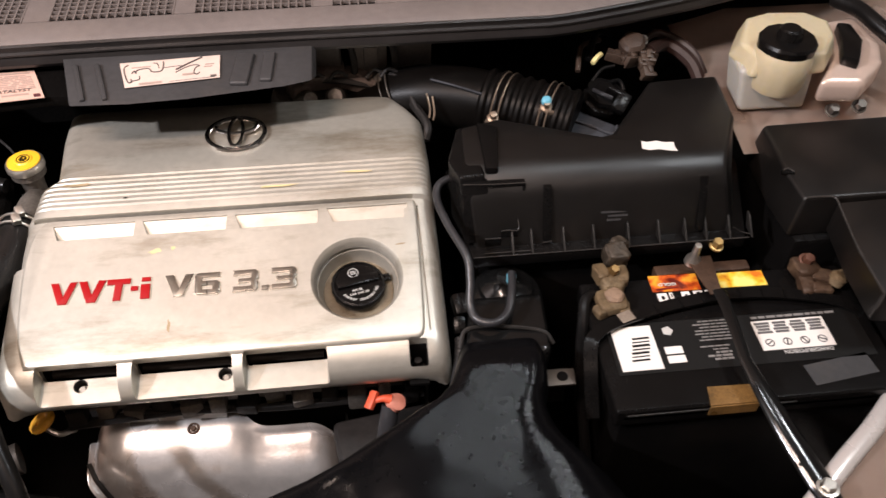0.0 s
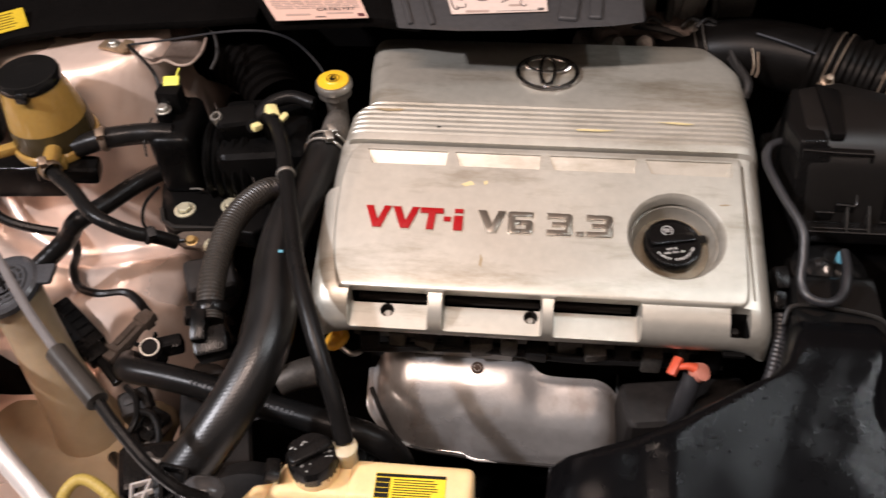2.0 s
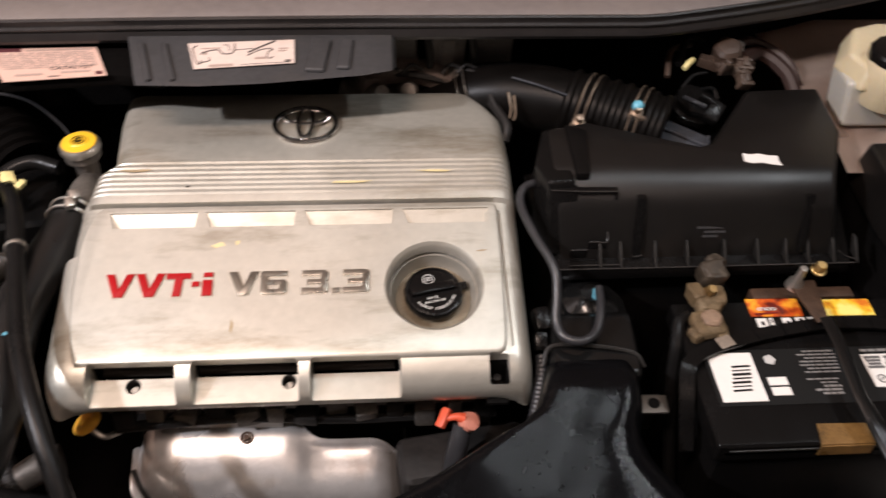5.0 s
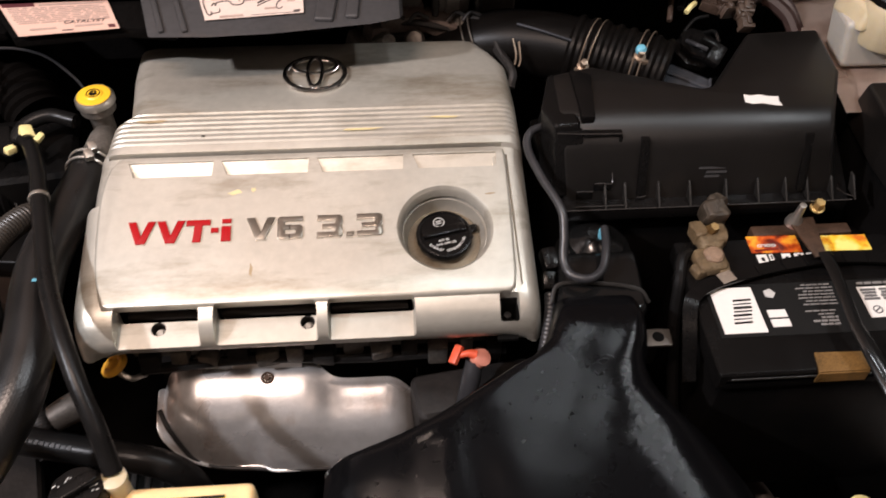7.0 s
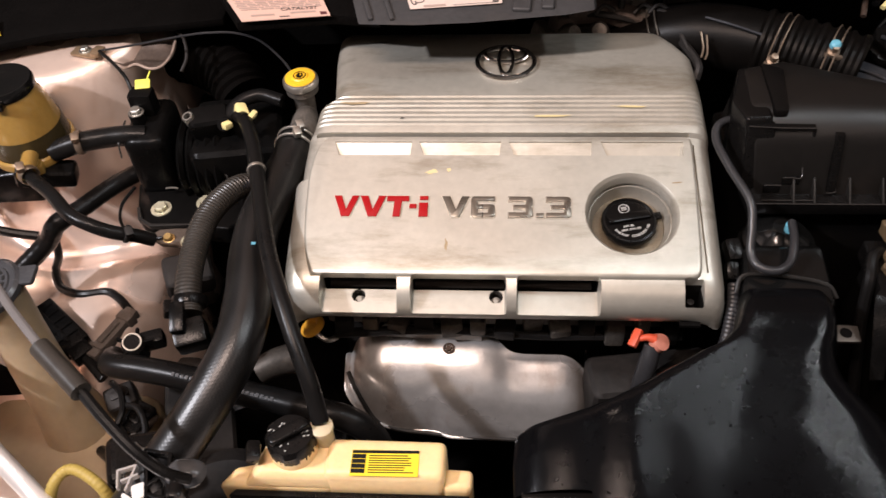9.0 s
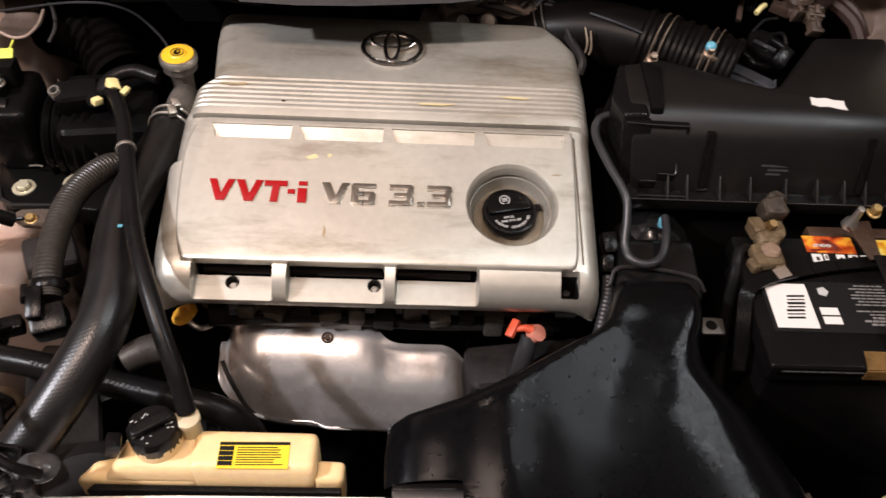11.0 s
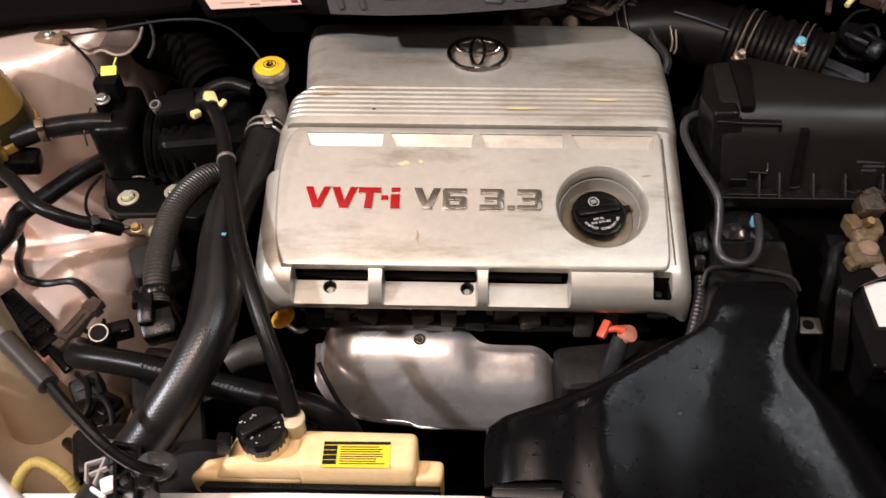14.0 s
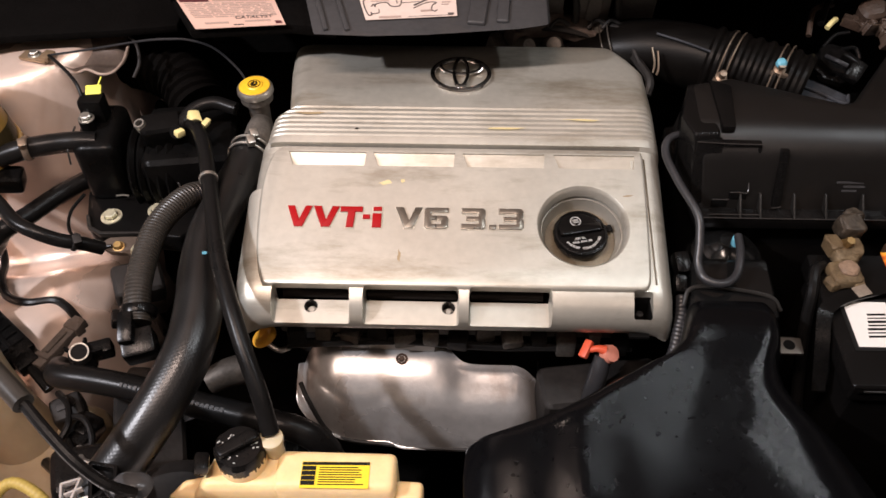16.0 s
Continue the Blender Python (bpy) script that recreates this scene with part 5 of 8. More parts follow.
# pale lines laid along the lids as edge highlights
for pts in ([(0.4052, 0.5221, 0.9460), (0.4152, 0.5216, 0.9470), (0.4308, 0.5199, 0.9470), (0.4330, 0.5149, 0.9460)], [(0.4330, 0.5149, 0.9460), (0.4239, 0.4524, 0.9460), (0.4218, 0.3984, 0.9460)], [(0.4218, 0.3984, 0.9460), (0.4208, 0.3974, 0.9320), (0.4198, 0.3984, 0.9160)]):
    bm = B()
    tube(bm, pts, 0.0011, 6, 4)
    part("edge_rim", bm, GLINT, fuse, "edge line with wear and its glint put into the colour")
bm = B()
box(bm, (0.4021, 0.5599, 0.946), (0.013, 0.005, 0.005), 0.0015, (0, 0, -15))
latch = part("latch", bm, BLACK, fuse)
# pale line for the latch's glint
bm = B()
tube(bm, [(0.3970, 0.5609, 0.9490), (0.4021, 0.5619, 0.9495), (0.4071, 0.5573, 0.9490)], 0.0010, 6, 4)
part("latch_edge", bm, GLINT, latch)

# ---- brake fluid tank ----
tank = thing("brake_fluid_tank", (0.42, 0.69, 0.94), "milky plastic brake fluid tank with a black cap", "fluid tank")
bm = B()
prism(bm, [(0.3860, 0.6760), (0.4630, 0.6690), (0.4760, 0.7150), (0.3880, 0.7220)], 0.936, 0.988, 0.007, 4, [(0.3945, 0.6735), (0.4700, 0.6735), (0.4780, 0.7150), (0.3970, 0.7200)])
part("lower_chamber", bm, MILKLOW, tank, "greyish lower chamber")
bm = B()
prism(bm, [(0.3900, 0.7000), (0.4150, 0.7500), (0.4430, 0.7600), (0.4830, 0.7570), (0.5020, 0.7370), (0.4960, 0.7080), (0.4720, 0.6740), (0.4400, 0.6720), (0.4020, 0.6740)], 0.982, 1.006, 0.006, 4,
      [(0.3850, 0.7140), (0.4120, 0.7580), (0.4430, 0.7670), (0.4870, 0.7630), (0.5080, 0.7390), (0.5030, 0.7060), (0.4745, 0.6690), (0.4400, 0.6670), (0.3930, 0.6680)])
part("upper_chamber", bm, MILK, tank)
bm = B()
lathe(bm, [(0.026, 0.966), (0.0285, 0.972), (0.0300, 0.990), (0.0300, 1.006), (0.0275, 1.011), (0, 1.011)], pose(0.4290, 0.6800, 0), 40, lambda a, z: 1 + 0.012 * math.sin(10 * a))
part("tank_neck", bm, MILK, tank)
bm = B()
lathe(bm, [(0.027, 1.008), (0.0290, 1.009), (0.0290, 1.018), (0.027, 1.021), (0.013, 1.022), (0.0115, 1.031), (0.009, 1.033), (0, 1.033)], pose(0.4300, 0.6820, 0), 40, lambda a, z: 1 + (0.03 if 1.0095 < z < 1.0235 and (a * 13 / math.pi) % 2 < 1 else 0))
part("cap", bm, BLACK, tank)
master = thing("brake_cylinder", (0.51, 0.71, 0.93), "pale alloy brake cylinder with a black plug", "brake cylinder")
bm = B()
prism(bm, [(0.462, 0.652), (0.508, 0.646), (0.545, 0.680), (0.560, 0.715), (0.558, 0.775), (0.510, 0.765), (0.500, 0.700)], 0.958, 0.987, 0.009, 4)
part("body", bm, PAINT, master)
bm = B()
prism(bm, [(0.4945, 0.679), (0.5085, 0.667), (0.5300, 0.7056), (0.5318, 0.7396), (0.5175, 0.7437), (0.508, 0.710)], 0.984, 0.999, 0.004)
part("plug", bm, BLACK, master)
bm = B()
tube(bm, [(0.535, 0.790, 1.0), (0.549, 0.763, 1.002), (0.557, 0.735, 1.0), (0.575, 0.700, 0.99), (0.60, 0.66, 0.97)], 0.009, 12)
part("hose", bm, RUBBER, master)
for k in range(2):
    bm = B()
    hexbolt(bm, (0.489 + 0.032 * k, 0.653 + 0.004 * k, 0.946), 0.006, 0.009, (0, -0.5, 1), 1.3)
    part("bolt", bm, DUSTYSTEEL, master)

stack = thing("sensor_connector", (0.31, 0.78, 0.93), "dusty tan wiring connectors behind the filter housing", "connector")
TAN = material("dusty_tan_plastic", (0.045, 0.029, 0.021), 0.42, 0, 0.5, 60, 0.6, 400, dirt=(0.095, 0.070, 0.052), dirt_amount=0.7, dirt_scale=40)
REDBROWN = material("red_brown_rubber", (0.026, 0.012, 0.009), 0.55, 0, 0.3, 40)
bm = B()
lathe(bm, [(0, -0.02), (0.013, -0.02), (0.0145, 0), (0.0145, 0.008), (0.011, 0.012), (0.005, 0.013), (0, 0.013)], pose(0.297, 0.764, 0.968, 18, -10, 0), 22, lambda a, z: 1 + 0.05 * math.sin(5 * a))
part("connector_cap", bm, TAN, stack, "pale round connector cap")
for c, sz, tn in (((0.308, 0.742, 0.964), (0.018, 0.016, 0.016), (20, 0, -10)), ((0.303, 0.722, 0.962), (0.015, 0.020, 0.012), (25, 10, 8)), ((0.290, 0.742, 0.964), (0.020, 0.010, 0.014), (10, 15, 30)), ((0.314, 0.752, 0.960), (0.012, 0.018, 0.014), (0, 20, 40)), ((0.276, 0.755, 0.962), (0.022, 0.014, 0.010), (0, 10, -20))):
    bm = B()
    turn = Matrix.Translation(c) @ pose(0, 0, 0, *tn)
    for off, k in (((0, 0, 0), (0.8, 0.8, 0.8)), ((0, -0.3, 0), (1.0, 0.25, 1.0)), ((0, 0.32, 0.05), (0.92, 0.2, 0.9)), ((0.05, 0.1, 0.5), (0.3, 0.7, 0.25)), ((-0.3, 0.62, 0), (0.25, 0.5, 0.3)), ((0.25, 0.62, 0), (0.25, 0.5, 0.3))):
        for v in box(bm, (sz[0] * off[0], sz[1] * off[1], sz[2] * off[2]), (sz[0] * k[0], sz[1] * k[1], sz[2] * k[2]), 0.0012):
            v.co = turn @ v.co
    part("connector_shell", bm, TAN, stack)
bm = B()
hexbolt(bm, (0.309, 0.768, 0.972), 0.0045, 0.006, (0.2, -0.2, 1), 1.4)
part("bolt", bm, STEEL, stack)
for mt, r, p in ((REDBROWN, 0.008, [(0.316, 0.764, 0.960), (0.350, 0.798, 0.946), (0.375, 0.775, 0.936), (0.384, 0.745, 0.918)]), (REDBROWN, 0.005, [(0.308, 0.780, 0.960), (0.345, 0.815, 0.952), (0.380, 0.790, 0.942), (0.392, 0.755, 0.92)]),
                 (RUBBER, 0.004, [(0.25, 0.77, 0.95), (0.265, 0.80, 0.965), (0.285, 0.805, 0.96)]), (TAN, 0.003, [(0.235, 0.755, 0.945), (0.245, 0.785, 0.958), (0.270, 0.800, 0.956)]), (GREENISH, 0.003, [(0.250, 0.752, 0.957), (0.256, 0.758, 0.960), (0.262, 0.764, 0.960)])):
    bm = B()
    tube(bm, p, r, 8)
    part("wire", bm, mt, stack)

# ---- cowl, seal and firewall labels ----
def cowl_y(x):
    d = max(0.0, x - 0.2)
    return 0.7515 - 0.04 * min(0.0, x) ** 2 + 0.2 * d + 0.3 * d * d


def ribbon(section, x0, x1, n, dy=0.0, dz=0.0):
    """A section of (y, z) offsets swept along the cowl's front edge."""
    bm = B()
    rows = []
    for i in range(n + 1):
        x = x0 + (x1 - x0) * i / n
        rows.append([bm.verts.new((x, cowl_y(x) + y + dy, z + dz)) for y, z in section])
    for a, b in zip(rows, rows[1:]):
        for j in range(len(section)):
            k = (j + 1) % len(section)
            bm.faces.new((a[j], a[k], b[k], b[j]))
    bm.faces.new(rows[0])
    bm.faces.new(rows[-1][::-1])
    return bm


cowl = thing("cowl_panel", (0, 0.80, 1.0), "dark grey plastic windscreen cowl with mesh grilles", "cowl", "structure")
SEAL = material("satin_seal_rubber", (0.017, 0.015, 0.0145), 0.36, 0, 0.25, 14, 0.10, 600, ior=1.42)
sec = [(0.0, 1.024), (-0.010, 1.0255), (-0.0125, 1.024), (-0.0110, 1.0205), (-0.0115, 1.018), (-0.0145, 1.0165), (-0.0145, 1.0150), (-0.0125, 1.0135), (-0.0140, 1.010), (-0.0150, 1.005), (-0.0130, 1.001), (-0.006, 0.999), (0.0, 0.999)]
part("rubber_seal", ribbon(sec, -0.462, 0.72, 56), SEAL, cowl, "black rubber bonnet seal with a raised bead")
part("front_lip", ribbon([(-0.008, 1.012), (-0.0105, 1.0262), (-0.006, 1.029), (0.020, 1.031), (0.024, 1.030), (0.024, 1.012)], -0.462, 0.72, 56), COWL, cowl)
# bars between the grilles, and the solid end
for x0, x1 in ((-0.462, -0.455), (-0.349, -0.322), (-0.198, -0.176), (-0.055, -0.034), (0.012, 0.72)):
    part("cowl_bar", ribbon([(0.024, 1.015), (0.024, 1.0305), (0.110, 1.036), (0.150, 1.036), (0.150, 1.015)], x0, x1, max(2, int((x1 - x0) / 0.03))), COWL, cowl)
part("cowl_back", ribbon([(0.110, 1.015), (0.110, 1.036), (0.30, 1.06), (0.30, 1.03)], -0.462, 0.72, 50), COWL, cowl)
for x0, x1 in ((-0.455, -0.349), (-0.322, -0.198), (-0.176, -0.055), (-0.034, 0.012)):
    bm = B()
    nx, p = max(3, int((x1 - x0) / 0.0078)), 0.0078
    for i in range(nx + 1):
        x = x0 + (x1 - x0) * i / nx
        y = cowl_y(x)
        box(bm, (x, y + 0.0675, 1.0315), (0.0015, 0.089, 0.004), turn=(3, 0, 0))
    for j in range(1, 11):
        x = (x0 + x1) / 2
        slope = math.degrees(math.atan((cowl_y(x1) - cowl_y(x0)) / (x1 - x0)))
        box(bm, (x, cowl_y(x) + 0.0245 + j * 0.0078, 1.0290 + j * 0.0004), (x1 - x0, 0.0015, 0.004), turn=(0, 0, slope))
    part("grille_mesh", bm, COWL, cowl, "square plastic mesh", smooth=0)
    # black sheet below the mesh paints the hollow's shade
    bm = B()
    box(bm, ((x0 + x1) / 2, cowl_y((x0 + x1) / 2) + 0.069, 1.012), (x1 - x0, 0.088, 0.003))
    part("grille_shade", bm, SHADEBLACK, cowl, "black sheet for the shade under the mesh", smooth=0)

part("cowl_face", ribbon([(0.085, 1.008), (0.100, 1.008), (0.105, 0.86), (0.090, 0.86)], -0.462, 0.72, 40), FABRIC, cowl, "black face below the cowl")
PLATE = [(-0.287, 0.6556), (-0.2314, 0.6536), (-0.1763, 0.6566), (-0.0857, 0.6679), (-0.0572, 0.6753), (-0.0572, 0.7328), (-0.3072, 0.7328)]
shelf = thing("firewall_panel", (-0.2, 0.70, 0.98), "grey pressed panel below the cowl with printed labels", "panel", "structure")
bm = B()
prism(bm, PLATE, -0.010, 0.0, 0.0025, 2, [(x + 0.004, y + 0.020) for x, y in PLATE])
box(bm, (-0.126, 0.698, 0.001), (0.018, 0.050, 0.006), 0.0028, (0, 0, -6), 3)
box(bm, (-0.101, 0.700, 0.001), (0.012, 0.046, 0.005), 0.0024, (0, 0, -4), 3)
for v in bm.verts:
    v.co.z += 1.0075 + (v.co.y - 0.70) * 0.05
part("panel_plate", bm, GREYPLATE, shelf)
for x in (-0.283, -0.262):
    bm = B()
    box(bm, (x, 0.690, 1.0082), (0.005, 0.060, 0.004), 0.0018, (3, 0, 16))
    part("pressed_rib", bm, GREYPLATE, shelf)
bm = B()
prism(bm, [(-0.455, 0.7480), (-0.418, 0.6860), (-0.318, 0.6970), (-0.270, 0.690), (-0.270, 0.745)], -0.012, 0.0, 0.003)
for v in bm.verts:
    v.co.z += 0.990 + (v.co.y - 0.70) * 0.05
part("side_plate", bm, FABRIC, shelf)


def on_label(corners, u, v, lift=0.0):
    """A point on a four-cornered label: u along its top edge, v down from it."""
    a, b, c, d = [Vector(p) for p in corners]
    return a * (1 - u) * (1 - v) + b * u * (1 - v) + c * u * v + d * (1 - u) * v + Vector((0, 0, lift))


def label_patch(bm, corners, u0, v0, u1, v1, lift, depth=0.0005):
    top = [bm.verts.new(on_label(corners, u, v, lift)) for u, v in ((u0, v1), (u1, v1), (u1, v0), (u0, v0))]
    low = [bm.verts.new(p.co - Vector((0, 0, depth))) for p in top]
    bm.faces.new(top)
    bm.faces.new(low[::-1])
    for m in range(4):
        n = (m + 1) % 4
        bm.faces.new((low[m], low[n], top[n], top[m]))


DRAWINK = material("brown_grey_ink", (0.085, 0.068, 0.062), 0.6)
FAINT = material("faint_brown_print", (0.34, 0.25, 0.21), 0.6)
LABELP = material("aged_label_paper", (0.58, 0.47, 0.41), 0.55, 0, 0.06, 14, dirt=(0.40, 0.30, 0.24), dirt_amount=0.4, dirt_scale=30)
ROUTE = ((-0.2478, 0.7172, 1.0105), (-0.1496, 0.7229, 1.0108), (-0.1471, 0.6857, 1.0090), (-0.2371, 0.6770, 1.0085))
bm = B()
label_patch(bm, ROUTE, 0, 0, 1, 1, 0.0)
lab = part("routing_label", bm, LABELP, shelf, "off-white label with a hose routing drawing")
for w, pts in ((0.0007, ((0.08, 0.11), (0.03, 0.26), (0.04, 0.77), (0.08, 0.82), (0.08, 0.70))),
               (0.0007, ((0.10, 0.47), (0.13, 0.37), (0.14, 0.48), (0.16, 0.36), (0.27, 0.32), (0.31, 0.48), (0.40, 0.47), (0.43, 0.21), (0.43, 0.09))),
               (0.0005, ((0.33, 0.11), (0.37, 0.16), (0.38, 0.36))), (0.0010, ((0.55, 0.48), (0.67, 0.28), (0.82, 0.04))),
               (0.0006, ((0.54, 0.60), (0.65, 0.42), (0.74, 0.35), (0.79, 0.40), (0.75, 0.48), (0.73, 0.68), (0.76, 0.77), (0.79, 0.70))),
               (0.0006, ((0.07, 0.78), (0.16, 0.74), (0.17, 0.60))), (0.0003, ((0.47, 0.95), (0.70, 0.95), (0.95, 0.96))), (0.0004, ((0.43, 0.35), (0.61, 0.32)))):
    bm = B()
    tube(bm, [on_label(ROUTE, u, v, 0.0002) for u, v in pts], w, 5, 4)
    part("drawn_line", bm, DRAWINK, lab, smooth=0)
for u0, v0, u1, v1, ink in ((0.15, 0.89, 0.39, 0.97, FAINT), (0.61, 0.69, 0.73, 0.76, FAINT), (0.85, 0.35, 0.94, 0.39, FAINT), (0.84, 0.45, 0.92, 0.49, FAINT), (0.90, 0.86, 0.965, 0.94, DRAWINK), (0.11, 0.22, 0.30, 0.26, FAINT)):
    bm = B()
    label_patch(bm, ROUTE, u0, v0, u1, v1, 0.0004)
    part("print_bar", bm, ink, lab)
CATAL = ((-0.4433, 0.7349, 0.9945), (-0.3408, 0.7391, 0.9945), (-0.3209, 0.6925, 0.9925), (-0.4109, 0.6829, 0.9922))
bm = B()
label_patch(bm, CATAL, 0, 0, 1, 1, 0.0)
lab = part("catalyst_label", bm, PINKP, shelf, "pinkish printed emission label")
way = on_label(CATAL, 1, 0.73) - on_label(CATAL, 0, 0.74)
lettering("print", "CATALYST", 0.0064, 1.20, 0.0001, 0.0001, Matrix.Translation(on_label(CATAL, 0.485, 0.735, 0.0005)) @ pose(0, 0, 0, 2.5, 0, math.degrees(math.atan2(way.y, way.x))), DRAWINK, lab)
random.seed(9)
for k in range(9):
    u, v = 0.04 + random.uniform(0, 0.03), 0.16 + 0.058 * k
    while u < 0.92:
        w = random.uniform(0.05, 0.22)
        bm = B()
        label_patch(bm, CATAL, u, v, min(u + w, 0.95), v + random.uniform(0.022, 0.034), 0.0004)
        part("print_bar", bm, FAINT, lab)
        u += w + random.uniform(0.012, 0.03)
MAROON = material("dull_maroon_print", (0.085, 0.022, 0.026), 0.6)
for u0, v0, u1, v1, ink in ((0.02, 0.01, 0.32, 0.12, MAROON), (0.36, 0.07, 0.95, 0.11, FAINT), (0.14, 0.82, 0.40, 0.87, FAINT), (0.58, 0.80, 0.86, 0.85, FAINT), (0.90, 0.85, 0.97, 0.95, MAROON), (0.44, 0.915, 0.55, 0.945, DRAWINK)):
    bm = B()
    label_patch(bm, CATAL, u0, v0, u1, v1, 0.0004)
    part("print_bar", bm, ink, lab)
note = thing("caution_label", (-0.7546, 0.7144, 0.946), "yellow printed caution label below the cowl", "label")
bm = B()
m = Matrix.Translation((-0.7546, 0.7144, 0.9512)) @ pose(0, 0, 0, 12, 0, 32)
sheet(bm, m, 0.098, 0.031)
part("label_sheet", bm, material("aged_yellow_label", (0.50, 0.35, 0.02), 0.5, 0, 0.15, 30), note)
for k in range(6):
    bm = B()
    sheet(bm, m @ Matrix.Translation((random.uniform(-0.003, 0.003), 0.0105 - k * 0.0042, 0.0006)), 0.074, 0.0006)
    part("print_bar", bm, INK, note)
bm = B()
prism(bm, [(-0.99, 0.56), (-0.836, 0.596), (-0.768, 0.660), (-0.743, 0.688), (-0.714, 0.711), (-0.649, 0.734), (-0.585, 0.742), (-0.522, 0.750), (-0.46, 0.761), (-0.460, 0.95), (-0.99, 0.95)], 0.936, 0.946, 0.004)
part("corner_cover", bm, FABRIC, shelf, "black cover under the cowl's end")

# ---- inner wings and front panel ----
def wing_edge(y):
    """Where the apron turns down beside the engine."""
    line = ((0.20, -0.600), (0.40, -0.612), (0.46, -0.592), (0.50, -0.572), (0.547, -0.556), (0.59, -0.558), (0.64, -0.572), (0.70, -0.575), (0.95, -0.575))
    for (y0, x0), (y1, x1) in zip(line, line[1:]):
        if y <= y1:
            return x0 + (x1 - x0) * (y - y0) / (y1 - y0)
    return line[-1][1]


def wing_z(x, y):
    """The wing's sheet: a steep round strut tower, a low apron in front, a rise to the outer edge."""
    d = math.hypot(x + 0.680, y - 0.810)
    s = max(0.0, min(1.0, (0.190 - d) / 0.075))
    s = s * s * (3 - 2 * s)
    base = 0.700 - 0.10 * max(0.0, min(1.0, (0.52 - y) / 0.25)) + 0.010 * math.sin(34 * x + 6 * y) + 0.009 * math.sin(27 * y + 11 * x + 1) + 0.003 * math.sin(71 * y - 40 * x)
    edge = wing_edge(y)
    base -= 0.26 * max(0.0, min(1.0, (x - edge) / 0.060)) ** 1.5
    base += 0.17 * max(0.0, min(1.0, (-0.78 - x) / 0.10)) ** 1.5
    top = 0.921 + 0.10 * (y - 0.75)
    # a pressed swage round the tower's foot
    swage = 0.014 * math.exp(-((d - 0.225) / 0.016) ** 2)
    return base * (1 - s) + top * s + swage


def wing_mesh(x0, x1, y0, y1, f, n=60, trim=None):
    bm = B()
    g = [[bm.verts.new((x0 + (x1 - x0) * i / n, y0 + (y1 - y0) * j / n, f(x0 + (x1 - x0) * i / n, y0 + (y1 - y0) * j / n))) for j in range(n + 1)] for i in range(n + 1)]
    for i in range(n):
        for j in range(n):
            bm.faces.new((g[i][j], g[i + 1][j], g[i + 1][j + 1], g[i][j + 1]))
    if trim:
        bmesh.ops.delete(bm, geom=[f for f in bm.faces if trim(f.calc_center_median())], context="FACES")
    bmesh.ops.solidify(bm, geom=bm.faces, thickness=0.003)
    return bm


wing = thing("inner_wing", (-0.70, 0.6, 0.66), "champagne painted inner wing with the strut tower", "inner wing", "structure")
part("wing_sheet", wing_mesh(-0.95, -0.46, 0.20, 0.90, wing_z, 84, lambda c: c.x > wing_edge(c.y) + 0.036 and c.z < 0.80), PAINT, wing, smooth=180)
zz = wing_z(-0.749, 0.668)
bm = B()
lathe(bm, [(0.016, -0.001), (0.013, 0.003), (0.005, 0.003), (0.0035, 0.001), (0, 0.001)], Matrix.Translation((-0.749, 0.668, zz)) @ pose(0, 0, 0, 8), 24)
part("pressed_boss", bm, PAINT, wing)
# flat black disc stands for the dark inside the boss's hole
bm = B()
lathe(bm, [(0, 0), (0.0042, 0), (0, 0.001)], Matrix.Translation((-0.749, 0.668, zz + 0.0035)), 16)
part("hole", bm, SHADEBLACK, wing)
# rail in a dark colour so the gap below the hoses reads as shaded
bm = B()
box(bm, (-0.470, 0.385, 0.645), (0.075, 0.20, 0.05), 0.010, (0, 12, 16), 3)
part("wing_rail", bm, DARK, wing, "rail below the hoses, coloured dark for the shade there")
lobe = thing("tower_bracket", (-0.57, 0.70, 0.92), "champagne bracket with a scalloped lip on the strut tower, coloured dark for shade", "bracket")
# body paint darkened: the shade on the bracket is put into its colour
SHADEPAINT = material("shaded_bracket_paint", (0.20, 0.152, 0.125), 0.40, 0.25, 0.25, 22, 0.08, 80, dirt=(0.10, 0.072, 0.055), dirt_amount=0.6, dirt_scale=26)
bm = B()
lip = spline([(-0.660, 0.752, -0.003), (-0.640, 0.746, -0.003), (-0.5979, 0.7305, -0.005), (-0.5791, 0.7174, -0.005), (-0.5676, 0.7124, -0.005), (-0.5571, 0.7175, -0.004), (-0.5412, 0.7121, -0.006), (-0.5287, 0.7162, -0.006), (-0.5225, 0.7355, -0.005), (-0.5240, 0.7614, -0.004)], 6)
rows = []
for k in range(7):
    q = k / 6
    rows.append([bm.verts.new((p.x * (1 - q) + (-0.590 + (p.x + 0.590) * 0.75) * q, p.y * (1 - q) + (0.800 + 0.1 * (p.x + 0.59)) * q, 0.920 + p.z * (1 - q) - 0.020 * math.sin(math.pi * min(1, q * 1.3)) + 0.020 * q)) for p in lip])
for a, b in zip(rows, rows[1:]):
    for m in range(len(a) - 1):
        bm.faces.new((a[m], a[m + 1], b[m + 1], b[m]))
bmesh.ops.solidify(bm, geom=bm.faces, thickness=0.0025)
part("plate", bm, SHADEPAINT, lobe, smooth=60)
bm = B()
tube(bm, [(p.x, p.y, 0.920 + p.z) for p in lip], 0.0016, 8, 1)
part("rolled_lip", bm, material("paler_lip_paint", (0.45, 0.35, 0.29), 0.35, 0.4, 0.2, 60), lobe, "thin paler edge")
bm = B()
box(bm, (-0.617, 0.7310, 0.9225), (0.034, 0.015, 0.004), 0.0012, (0, 0, -14))
